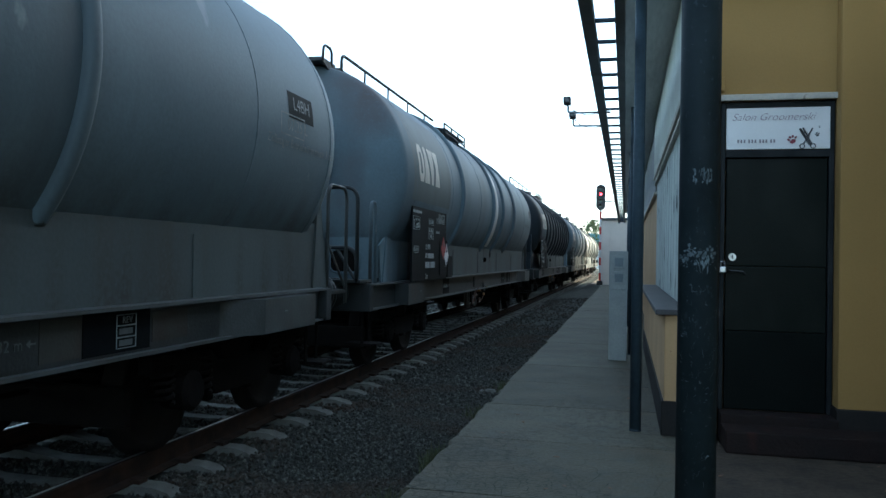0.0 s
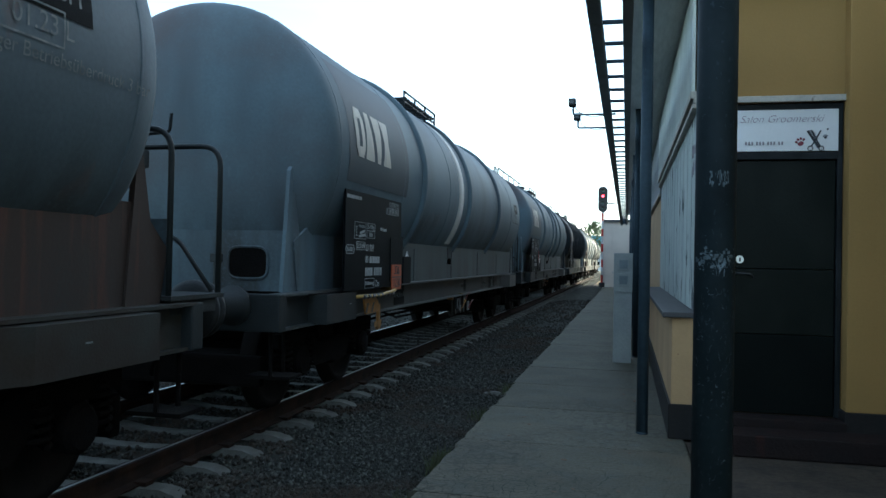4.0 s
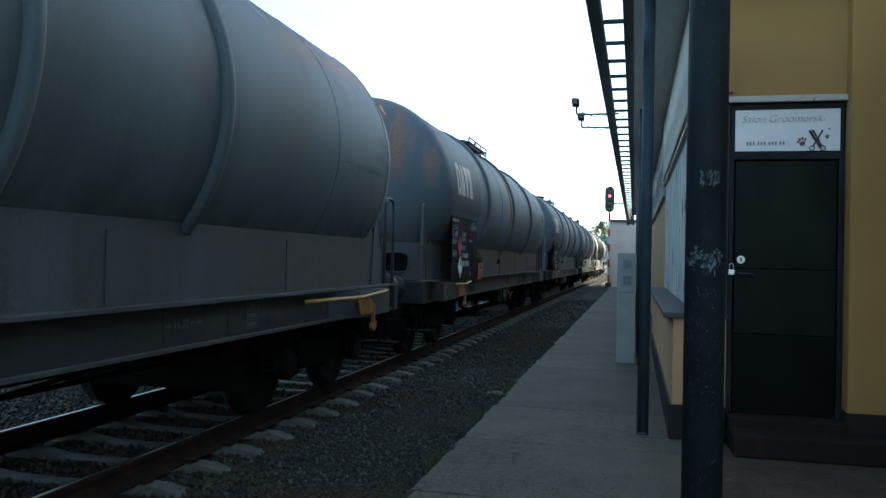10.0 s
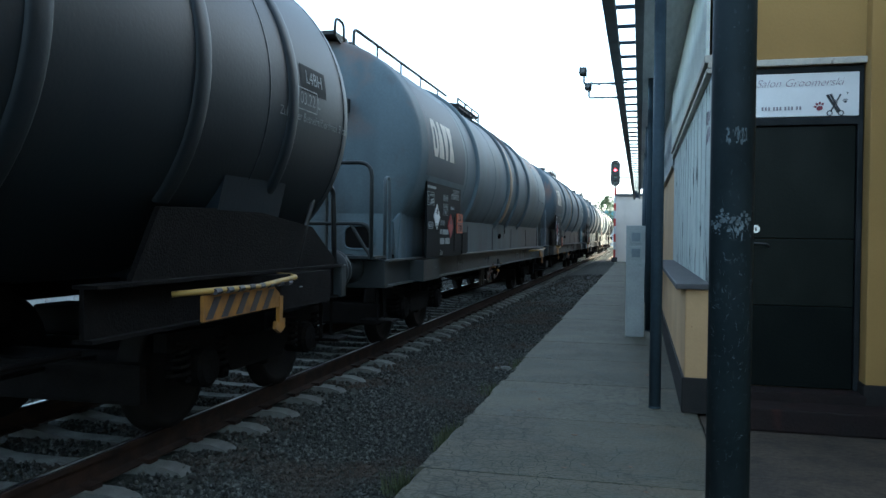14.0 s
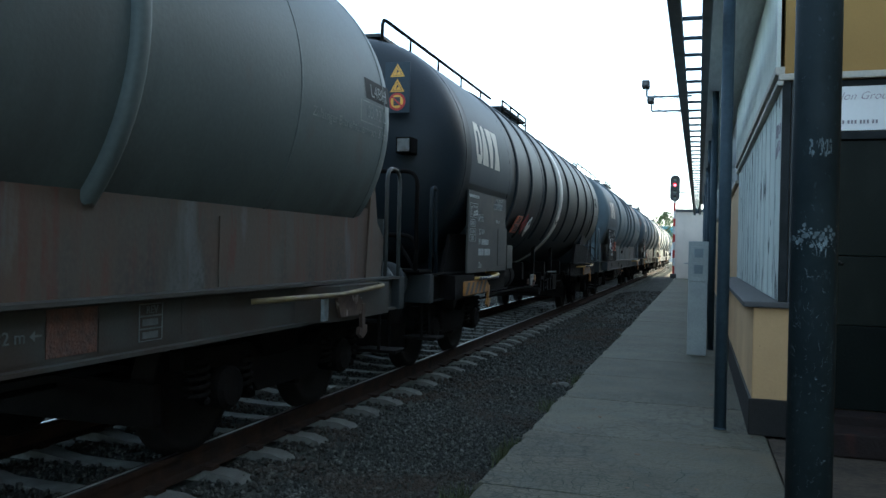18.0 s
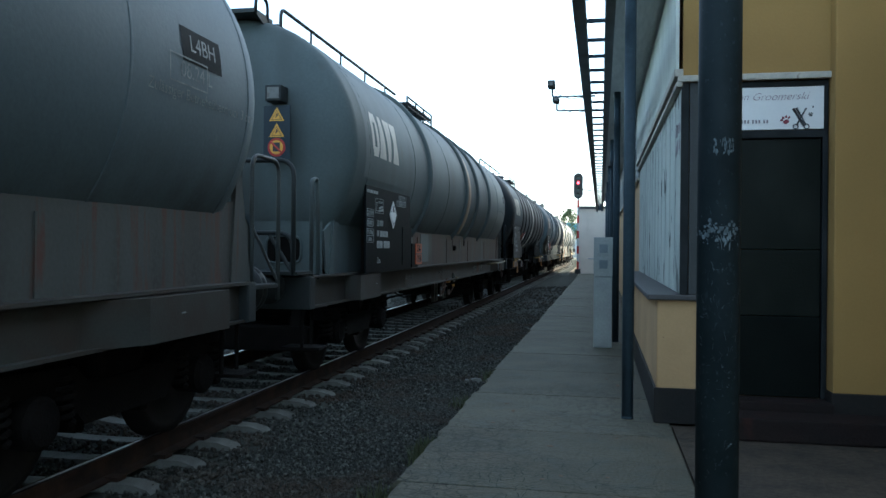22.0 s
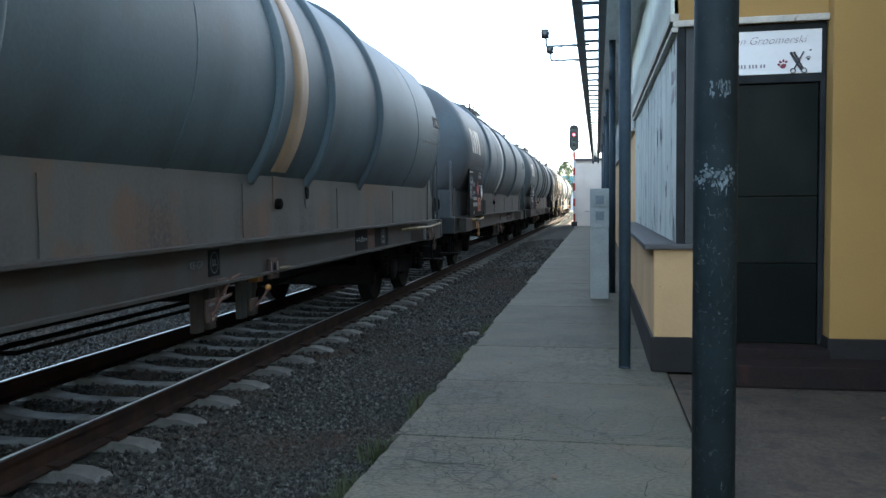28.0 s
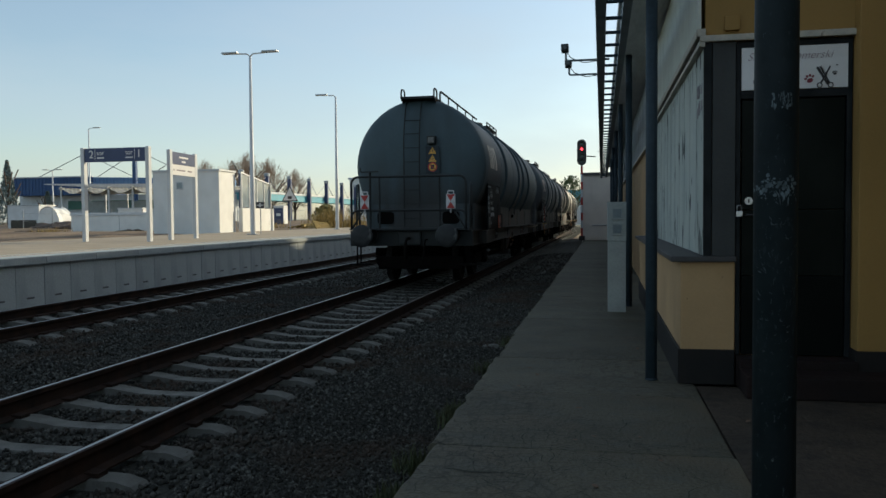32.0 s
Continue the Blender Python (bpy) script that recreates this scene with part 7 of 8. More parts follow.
def place_wagons():
    low_dirt = ((0.03, 0.028, 0.026), (-1.0, -0.5), (1.75, 1.2), (3.5, 3.5, 0.3), (0.4, 0.65))
    runs = ((0.066, 0.03, 0.021), (-1.0, -0.5), (-1.0, -0.5), (9.0, 11.0, 1.3), (0.54, 0.68), 0.15, 0.5)
    brown = ((0.06, 0.041, 0.03), (-1.0, -0.5), (-1.0, -0.5), (2.6, 2.6, 1.2), (0.47, 0.58), 0.1, 0.5)
    pales = ((0.082, 0.09, 0.088), (-1.0, -0.5), (-1.0, -0.5), (2.4, 2.2, 0.5), (0.56, 0.64), 0.1, 0.5)
    sk = tank_paint("skirt_grey", (0.058, 0.072, 0.073), (0.043, 0.054, 0.055), (0.034, 0.032, 0.03), (0.5, 0.75), 0.6, 0.25, wash=(((0.043, 0.043, 0.038), (-1.0, -0.5), (-1.0, -0.5), (2.6, 2.2, 0.3), (0.52, 0.72), 0.1, 0.5), low_dirt))
    sr = tank_paint("skirt_rusty", (0.064, 0.058, 0.048), (0.046, 0.041, 0.034), (0.066, 0.038, 0.027), (0.4, 0.62), 0.6, 0.25, wash=(brown, pales, runs, low_dirt))
    sb = tank_paint("skirt_brown", (0.05, 0.058, 0.058), (0.036, 0.042, 0.043), (0.034, 0.027, 0.022), (0.4, 0.62), 0.6, 0.25, wash=(((0.036, 0.024, 0.019), (5.0, 10.0), (-1.0, -0.5), (2.6, 2.6, 1.2), (0.2, 0.4), 0.1, 0.4), runs, low_dirt))
    st_ = tank_paint("skirt_tan", (0.066, 0.068, 0.06), (0.052, 0.053, 0.047), (0.05, 0.038, 0.029), (0.5, 0.72), 0.6, 0.25, wash=(((0.075, 0.048, 0.032), (-1.0, -0.5), (-1.0, -0.5), (1.3, 1.3, 1.0), (0.56, 0.64), 0.2, 0.5), low_dirt))
    sd = tank_paint("skirt_dusty", (0.056, 0.06, 0.056), (0.043, 0.046, 0.043), (0.04, 0.031, 0.025), (0.48, 0.72), 0.6, 0.25, wash=(runs, low_dirt))
    sf = tank_paint("skirt_bloom", (0.06, 0.076, 0.082), (0.042, 0.054, 0.06), (0.032, 0.032, 0.031), (0.5, 0.75), 0.6, 0.25, wash=(low_dirt, ((0.058, 0.042, 0.033), (9.0, 12.0), (0.0, 0.6), (1.5, 1.5, 0.6), (0.25, 0.5))))
    first = -7.69
    made = []
    repaint = material("repaint_grey", (0.084, 0.104, 0.108), 0.55, second=(0.072, 0.09, 0.095), scale=3)

    def add(k, *args, **kw):
        made.append(wagon(first - LEN * (k - 1) + (0.65 if k > 4 else 0), *args, **kw))
        return made[-1]

    pale = T["slate_pale"]
    add(1, "slate grey tank wagon with white ring stripe and worn paint", T["slate"], "stripe_white", skirt=sk, texts="07.25", stripe_y=7.36, bold=False, cut=0.5, front="hoop", top_rail=False, steps=((2.2, 3.6, "striped"),),
        board="fourth", marks=(("plate", 3.67, 1.24, "336", "1230"), ("red", 4.52, 1.41), ("white", 4.96, 1.39)))
    add(2, "slate grey tank wagon with thin cream stripes and rusty end", T["slate_rust"], "stripe_cream", skirt=sb, stripe_y=7.82, texts="01.23", front="deck", top_rail=False, steps=((2.3, 3.3, "amber"),),
        board="fifth", marks=(("plate", 4.23, 1.25, "336", "1230"), ("red", 2.45, 1.67), ("white", 2.51, 1.33)))
    pale_wear = material("worn_paint", (0.22, 0.25, 0.265), 0.5, second=(0.14, 0.18, 0.205), scale=9, spread=(0.4, 0.6), spec=0.4)
    wear_rnd = random.Random(12)
    t1 = next(c for c in made[0].children if c.name.split(".")[0] == "tank")
    for y, d, s in ((1.9, 62, 0.12), (2.1, 70, 0.1), (2.5, 58, 0.08), (9.0, 50, 0.2), (9.5, 46, 0.16), (9.9, 55, 0.12), (8.2, 57, 0.15), (7.2, 60, 0.13), (12.6, 52, 0.1), (1.75, 48, 0.07)):
        for _ in range(3):
            worn_patch(t1, y + wear_rnd.gauss(0, 0.12), d + wear_rnd.gauss(0, 4), s * wear_rnd.uniform(0.3, 0.8), pale_wear, wear_rnd)
    add(3, "blue-grey tank wagon with end platform, ladder and cream stripe", T["slate_bloom"], "stripe_cream", front="hoop", style="B", back=0.5, skirt=sf, platform_end=True, sign_x=0.24, sign_z=2.97, lamp_x=0.5, texts="08.22", steps=((LEN - 3.4, LEN - 1.5, "amber"),),
        marks=(("plate", 3.47, 1.62, "336", "1230"), ("red", 2.9, 1.57), ("white", 2.07, 1.69)))
    add(4, "black open-frame tank wagon with a white ring stripe", T["black"], "stripe_white", stripe_y=8.47, rings=(4.4, 5.5, 6.8, 7.94, 9.4, 10.83, 12.25, 13.6), ribs=0.17, cut=0.5, back=-0.2,
        platform_end=True, signs=True, sign_x=0.82, texts="03.22", steps=((2.2, 3.4, "striped"), (LEN - 4.1, LEN - 2.6, "striped")), marks=(("plate", 5.03, 1.85, "336", "1230"), ("red", 5.56, 1.87), ("white", 5.9, 1.84)))
    add(5, "grey tank wagon with rust-streaked skirt and cream stripe", pale, "stripe_cream", front="hoop", style="B", back=0.5, rings=(4.85, 8.24, 9.66, 11.5), stripe_y=8.71, skirt=sr, platform_end=True, pale_logo=True, sign_x=0.66, texts="03.22", steps=((LEN - 3.4, LEN - 1.5, "plain"),),
        marks=(("plate", 4.25, 1.34, "336", "1230"), ("white", 2.8, 1.85)), board="second")
    t3 = next(c for c in made[2].children if c.name.split(".")[0] == "tank")
    faint = material("rust_bloom", (0.15, 0.125, 0.115), 0.55, second=(0.115, 0.14, 0.155), scale=4, spread=(0.4, 0.62), spec=0.35)
    for y, d, s in ((9.2, 60, 0.3), (10.4, 52, 0.35), (11.0, 44, 0.25), (12.4, 50, 0.3), (13.4, 46, 0.3), (8.0, 64, 0.25), (14.0, 40, 0.25)):
        for _ in range(3):
            worn_patch(t3, y + wear_rnd.gauss(0, 0.3), d + wear_rnd.gauss(0, 7), s * wear_rnd.uniform(0.4, 0.9), faint, wear_rnd)
    smudge = material("dark_smudge", (0.05, 0.07, 0.084), 0.5, second=(0.09, 0.125, 0.15), scale=4, spread=(0.45, 0.7), spec=0.38)
    for y, d, s in ((5.45, -22, 0.24), (5.6, -25, 0.22), (5.75, -20, 0.24), (5.95, -23, 0.22), (5.35, -26, 0.18), (6.05, -19, 0.16)):
        worn_patch(t1, y, d, s, smudge, wear_rnd)
    for y0, y1, z0, z1 in ((4.3, 4.88, 1.2, 1.68), (5.46, 6.06, 1.2, 1.66)):
        part("paint_patch", box(1.172, 1.178, y0, y1, z0, z1), repaint, made[-1], "paler repainted square on the skirt")
    add(6, "slate grey tank wagon with a white ring stripe", T["slate_dull"], "stripe_white", skirt=sd, stripe_y=7.64, texts="08.24", cut=0.5, front="hoop", top_rail=False, steps=((2.3, 3.7, "striped"),),
        marks=(("plate", 3.2, 1.39, "336", "1230"), ("red", 3.03, 1.73), ("white", 3.64, 1.66)))
    add(7, "last blue-grey tank wagon with end platform and red tail boards", T["slate_tail"], "stripe_cream", front="hoop", style="B", back=0.5, skirt=st_, platform_end=True, tail_lamps=True, texts="09.24", steps=((LEN - 3.4, LEN - 1.5, "plain"),),
        board="second", marks=(("plate", 3.54, 1.29, "336", "1230"), ("grid", 1.86, 1.29)))
    add(0, "slate grey tank wagon with end platform and pale logo field", T["slate"], "stripe_white", front="hoop", style="B", back=0.5, skirt=sk, platform_end=True, pale_logo=True,
        marks=(("red", 3.4, 1.6), ("white", 3.6, 1.5)))
    add(-1, "dark tank wagon with many ring stiffeners", T["black"], None, rings=(3.4, 4.6, 5.8, 7.0, 8.2, 9.4, 10.6, 11.8, 13.0, 14.2), skirt=sk)
    add(-2, "slate grey tank wagon far ahead in the train", T["slate"], "stripe_white", skirt=sk)
    add(-3, "pale grey tank wagon far ahead in the train", pale, "stripe_white", skirt=sk)
    add(-4, "pale grey tank wagon at the head of the visible train", pale, "stripe_cream", style="B", skirt=sk)
    add(-5, "pale grey tank wagon beyond the bend", pale, "stripe_white", skirt=sk)
    return made


WAGONS = place_wagons()

# ---- far platform ----
FP_X, FP_Z = -7.15, 0.75
fplat = thing("platform_far", "new pale concrete island platform with paved top", "platform", kind="structure")
part("core", box(-16.2, FP_X - 0.06, -6, 62, -0.6, FP_Z - 0.08), M["new_concrete"], fplat)
WALL_PANEL = finish("wall_panel", box(-0.04, 0.04, -0.37, 0.37, -0.5, FP_Z - 0.14, 0.008), M["new_concrete"])
LIFT_SLOT = finish("lifting_slot", box(0.036, 0.042, -0.1, 0.1, -0.02, 0.015), M["roof"])
EDGE_STONE = finish("edge_stone", box(-0.5, 0.1, -0.745, 0.745, FP_Z - 0.14, FP_Z, 0.012), M["new_concrete"])
PAVER = finish("paving_strip", box(-8.4, -0.5, -1.49, 1.49, FP_Z - 0.1, FP_Z - 0.004, 0.004), M["paving"])
for k in range(44):
    for d in (-0.375, 0.375):
        wp_ = part("wall_panel", WALL_PANEL, None, fplat, at=pose(FP_X + 0.004 * math.sin(3 * k + 9 * d), -4 + 1.5 * k + d, 0))
        part("lifting_slot", LIFT_SLOT, None, wp_)
    part("edge_stone", EDGE_STONE, None, fplat, at=pose(FP_X, -4 + 1.5 * k, 0.0))
for k in range(22):
    part("paving_strip", PAVER, None, fplat, at=pose(FP_X, -3.3 + 3.0 * k, 0))
DOT = bmesh.new()
for k in range(400):
    for x in (-0.85, -0.95):
        box(FP_X + x - 0.02, FP_X + x + 0.02, 8 + 0.1 * k - 0.02, 8 + 0.1 * k + 0.02, FP_Z - 0.004, FP_Z + 0.004, 0, DOT)
tagged(part("tactile_studs", DOT, M["pole_white"], fplat), kind="stuff")


def platform_sign():
    s = thing("platform_sign", "navy track sign on two pale steel posts", "sign", pose(0, 0, FP_Z))
    for x in (-12.62, -10.42):
        part("post", box(x - 0.06, x + 0.06, 22.2, 22.36, 0, 2.9, 0.01), M["pale_grey"], s)
    part("board", box(-12.56, -10.48, 22.23, 22.33, 2.46, 2.88, 0.006), M["navy"], s)
    for tx, x, sz in (("2", -12.32, 0.34), ("1", -10.7, 0.34), ("tor", -12.0, 0.2), ("tor", -11.03, 0.2)):
        lettering("track_text", tx, sz, M["sign_white"], s, pose(x, 22.225, 2.68 + (0.05 if len(tx) > 1 else 0)) @ FACE_BACK)
    for x in (-12.0, -11.03):
        part("small_bar", box(x - 0.12, x + 0.12, 22.222, 22.228, 2.56, 2.6), M["sign_white"], s)
    for x in (-12.19, -10.84):
        part("divider", box(x - 0.006, x + 0.006, 22.222, 22.228, 2.52, 2.84), M["sign_white"], s)
    n = thing("name_board", "navy and white station board on two pale steel posts", "sign", pose(0, 0, FP_Z))
    for x, y in ((-10.68, 23.96), (-10.85, 25.91)):
        part("post", box(x - 0.06, x + 0.06, y - 0.08, y + 0.08, 0, 2.95, 0.01), M["pale_grey"], n)
    rot = pose(-10.765, 24.93, 0, 0, 0, 5.0)
    part("board", box(-0.045, 0.045, -0.95, 0.95, 2.5, 2.9, 0.005), M["navy"], n, at=rot)
    part("lower_board", box(-0.045, 0.045, -0.95, 0.95, 2.14, 2.49, 0.005), M["sign_white"], n, at=rot)
    for y0, y1, z in ((-0.35, 0.35, 2.74), (-0.15, 0.15, 2.6)):
        part("name_bar", box(0.046, 0.05, y0, y1, z - 0.03, z + 0.03), M["sign_white"], n, at=rot)
    for y0, y1 in ((-0.8, -0.72), (-0.55, 0.1), (0.3, 0.62)):
        part("small_bar", box(0.046, 0.05, y0, y1, 2.28, 2.33), M["ink_grey"], n, at=rot)


platform_sign()


def lamp(x, y, z0, h, arms, label):
    p = thing("street_lamp", label, "street lamp", pose(x, y, z0), "lamps of the station")
    part("base_plate", box(-0.2, 0.2, -0.2, 0.2, 0, 0.04, 0.01), M["steel"], p)
    part("pole", lathe([(0.0, 0.11), (1.0, 0.105), (h, 0.05), (h, 0)], "z", 16), M["pale_grey"], p, "", True)
    for sx in arms:
        part("arm", tube(arc([(0, 0, h - 0.05), (0.12 * sx, 0, h + 0.08), (1.1 * sx, 0, h + 0.12)], 0.1), 0.03, 8), M["pale_grey"], p, "", True)
        part("lamp_head", box(min(0.55 * sx, 1.25 * sx), max(0.55 * sx, 1.25 * sx), -0.13, 0.13, h + 0.1, h + 0.18, 0.03), M["steel"], p)
    return p


lamp(-11.41, 31.83, FP_Z, 7.55, (-1, 1), "tall double-armed pale steel platform lamp")
lamp(-12.6, 46.4, FP_Z, 8.0, (-1,), "tall single-armed pale steel platform lamp")
lamp(-45.8, 70.0, 0, 10.3, (1,), "single-armed street lamp behind the platform")
lamp(-59.0, 82.0, 0, 7.2, (-1, 1), "low lamp standing in the yard")
for x, y, h in ((-22, 130, 9), (3.6, 160, 14), (-33, 150, 12)):
    lamp(x, y, 0, h, (-1,), "tall distant street lamp on a thin mast")

# white service hut and glazed shelter
sh = thing("service_hut", "white cubic service building on the far platform", "building", pose(0, 0, FP_Z))
part("wall", box(-19.4, -15.75, 37.4, 39.2, -0.7, 3.1, 0.01), M["white"], sh)
part("coping", box(-19.45, -15.7, 37.35, 39.25, 3.1, 3.2, 0.01), M["pale_grey"], sh)
part("window_frame", box(-18.1, -17.7, 37.37, 37.4, 2.2, 2.6, 0.005), M["pale_grey"], sh)
part("window_pane", box(-18.05, -17.75, 37.36, 37.372, 2.25, 2.55), M["glass"], sh)
st = thing("stair_shelter", "glazed shelter on a low white wall beside the hut", "shelter", pose(0, 0, FP_Z))
part("low_wall", box(-15.6, -15.4, 39.3, 43.2, 0, 1.25, 0.01), M["white"], st)
part("end_wall", box(-17.5, -15.4, 43.2, 43.4, 0, 1.25, 0.01), M["white"], st)
for k in range(5):
    y = 39.4 + 0.94 * k
    part("mullion", box(-15.54, -15.46, y - 0.04, y + 0.04, 1.25, 3.1 - 0.12 * k), M["pale_grey"], st)
    if k < 4:
        part("pane", box(-15.51, -15.49, y + 0.05, y + 0.89, 1.3, 3.0 - 0.12 * k), M["glass"], st)
part("top_rail", tube([(-15.5, 39.3, 3.12), (-15.5, 43.2, 2.62)], 0.06, 6), M["pale_grey"], st)
wt = thing("warning_sign", "triangular warning sign on a thin post", "sign", pose(-14.85, 44.5, FP_Z))
part("post", tube([(0, 0, 0), (0, 0, 2.3)], 0.03, 8), M["steel"], wt)
part("triangle", prism([(-0.42, 1.75), (0.42, 1.75), (0, 2.5)], -0.03, -0.01), M["sign_white"], wt)
part("black_edge", prism([(-0.5, 1.7), (0.5, 1.7), (0, 2.6)], -0.009, 0.0), M["ink"], wt)
part("mark", box(-0.12, 0.12, -0.035, -0.029, 1.83, 2.0), M["ink"], wt)
rv = thing("direction_sign", "small dark route sign on a post", "sign", pose(-11.8, 33.5, FP_Z))
part("post", tube([(0, 0, 0), (0, 0, 1.5)], 0.025, 8), M["steel"], rv)
part("plate", box(-0.2, 0.2, -0.05, -0.026, 1.14, 1.42, 0.004), M["ink"], rv)
part("white_bar", box(-0.15, 0.15, -0.056, -0.05, 1.26, 1.3), M["sign_white"], rv)
part("white_bar", box(-0.025, 0.025, -0.058, -0.052, 1.18, 1.38), M["sign_white"], rv)

# market hall and canopies behind
hall = thing("market_hall", "long low hall with a blue sheet roof edge", "building", pose(0, 0, 0))
part("wall", box(-78, -47, 100, 106, -0.4, 5.0), M["pale_grey"], hall)
# shadow on this fascia section is given by the deeper blue
part("fascia", box(-77.3, -65.0, 98, 108, 4.95, 7.4, 0.05), M["blue_roof"], hall, "blue sheet fascia, its shadow put into the deep colour")
for k in range(23):
    part("fascia_seam", box(-77.0 + 0.52 * k, -76.9 + 0.52 * k, 97.93, 98.0, 5.0, 7.3), M["blue_roof"], hall)
part("pale_fascia", prism([(-64.9, 5.6), (-46.8, 5.9), (-46.8, 6.9), (-64.9, 7.35)], 98.05, 104), M["pale_blue"], hall, "lighter blue corrugated fascia")
for k in range(34):
    part("fascia_seam", box(-64.7 + 0.52 * k, -64.6 + 0.52 * k, 97.98, 98.05, 5.75, 7.2 - 0.011 * k), M["pale_blue"], hall)
part("roof_edge", box(-77.4, -64.9, 97.9, 98.1, 7.4, 7.55), M["pale_grey"], hall, "white roof edge")
part("green_band", box(-70, -47.2, 99.6, 99.9, 3.0, 4.2), M["green_band"], hall, "dark green painted band")
part("pylon", box(-57.4, -56.9, 95.5, 96.0, -0.4, 10.2, 0.05), M["blue_roof"], hall, "blue roof mast")
part("pylon_far", box(-64.9, -64.3, 95.5, 96.1, -0.4, 10.5, 0.03), M["navy"], hall, "dark roof mast")
for x0, z0, x1, z1 in ((-64.6, 10.4, -73, 7.2), (-64.6, 10.4, -58, 7.2), (-56.8, 10.6, -63.5, 7.3), (-56.8, 10.6, -50, 7.2), (-50, 10.2, -56, 7.2)):
    part("stay", tube([(x0, 96, z0), (x1, 97, z1)], 0.05, 6), M["steel"], hall)
shed = thing("market_canopy", "pale steel market canopies with glazed bays", "canopy", pose(0, 0, 0))
for k in range(14):
    part("roof_slat", prism([(-47.5, 4.78), (-31.0, 4.55), (-31.0, 4.63), (-47.5, 4.86)], 65.6 + 0.6 * k, 65.86 + 0.6 * k), M["pale_grey"], shed, "pale roof slat")
for k in range(7):
    x = -46.2 + 2.45 * k
    for y in (66.2, 73.0):
        part("column", box(x - 0.06, x + 0.06, y, y + 0.12, -0.4, 4.6), M["pale_grey"], shed)
    part("cross_beam", box(x - 0.06, x + 0.06, 66.0, 73.2, 4.3, 4.5), M["steel"], shed)
    if k < 6:
        part("pane", box(x + 0.15, x + 2.3, 69.5, 69.54, 1.0, 3.3), M["glass"], shed)
        part("stall", box(x + 0.2, x + 2.2, 70.4, 71.4, 0.0, (1.5, 2.1, 1.2)[k % 3]), M["white"] if k % 2 else M["grey_box"], shed, "market stall box")
        sag = bmesh.new()
        rows = [[sag.verts.new((x + 2.45 * j / 6, y, 4.42 - 0.5 * math.sin(math.pi * j / 6) + 0.1 * (y - 66.3) / 6)) for y in (66.3, 69.0, 72.6)] for j in range(7)]
        for p, q in zip(rows, rows[1:]):
            for c in range(2):
                sag.faces.new((p[c], q[c], q[c + 1], p[c + 1]))
        part("canvas", sag, M["canvas"], shed, "sagging pale canvas under the roof", True)


def yard_ground():
    bm = bmesh.new()
    rows = []
    for j in range(40):
        y = 18 + 2.0 * j
        rows.append([bm.verts.new((-16.25 - 2.0 * k, y, (0.5 if k == 0 else 0.55) + 0.007 * (y - 18) + (0.3 * noise.noise((0.21 * k, 0.23 * j, 2.0)) + 0.12 * noise.noise((0.9 * k, 0.9 * j, 5.0)) if k else 0))) for k in range(38)])
    for p, q in zip(rows, rows[1:]):
        for k in range(37):
            bm.faces.new((p[k], p[k + 1], q[k + 1], q[k]))
    tagged(part("ground_yard", bm, M["soil"], smooth=True), "bare brown building-site soil behind the platform", "ground", kind="structure")


yard_ground()
cabin = thing("site_cabin", "pale grey site cabin standing in the yard", "cabin", pose(-43.6, 59, 0.45))
part("body", box(-1.5, 1.45, -1.0, 1.0, 0.2, 2.2, 0.04), M["pale_grey"], cabin)
part("roof_edge", box(-1.55, 1.5, -1.05, 1.05, 2.2, 2.3, 0.02), M["steel"], cabin)
part("opening", box(-1.2, 1.2, -1.02, -0.99, 0.3, 1.05), M["dark_glass"], cabin, "dark opening under the counter")
part("skid", box(-1.4, 1.4, -0.9, 0.9, 0.0, 0.2), M["steel"], cabin)
tarp = thing("tarpaulin", "pale tarpaulin draped over stacked material", "tarpaulin", pose(-41.1, 58.6, 0.5))
bm = bmesh.new()
rows = []
for k in range(15):
    a = math.pi * k / 14
    rows.append([bm.verts.new((1.05 * math.cos(a) + 0.05 * math.sin(5 * a + j), -0.9 + 0.3 * j, 0.05 + 2.0 * math.sin(a) ** 0.7 * (1 - 0.03 * (j % 3)))) for j in range(7)])
for p, q in zip(rows, rows[1:]):
    for k in range(6):
        bm.faces.new((p[k], q[k], q[k + 1], p[k + 1]))
bm.faces.new([r[0] for r in rows])
bm.faces.new([r[-1] for r in rows][::-1])
part("sheet", bm, M["white"], tarp)
for k in range(5):
    part("rope", tube([(1.1 * math.cos(a), -0.95, 0.08 + 2.0 * math.sin(a) ** 0.7) for a in [0.5 + 0.12 * k + 0.5 * j for j in range(4)]], 0.015, 5), M["steel"], tarp)
trough = thing("concrete_wall", "long low white concrete wall in the yard", "wall", pose(-27.0, 46.5, 0.4))
part("panel", box(-3.45, 3.45, -0.5, 0.5, 0.0, 1.32, 0.03), M["white"], trough)
part("coping", box(-3.5, 3.5, -0.55, 0.55, 1.32, 1.5, 0.02), M["pale_grey"], trough)
for x in (-2.3, 0.0, 2.3):
    part("joint", box(x - 0.02, x + 0.02, -0.505, -0.498, 0.05, 1.3), M["steel"], trough)
block = thing("white_container", "white storage container further back in the yard", "container", pose(-35.1, 60.5, 0.6))
part("box", box(-1.1, 1.1, -0.6, 0.6, 0.1, 1.75, 0.04), M["white"], block)
part("lid", box(-1.15, 1.15, -0.65, 0.65, 1.75, 1.85, 0.02), M["pale_grey"], block)
part("skid", box(-1.0, 1.0, -0.5, 0.5, 0.0, 0.1), M["steel"], block)


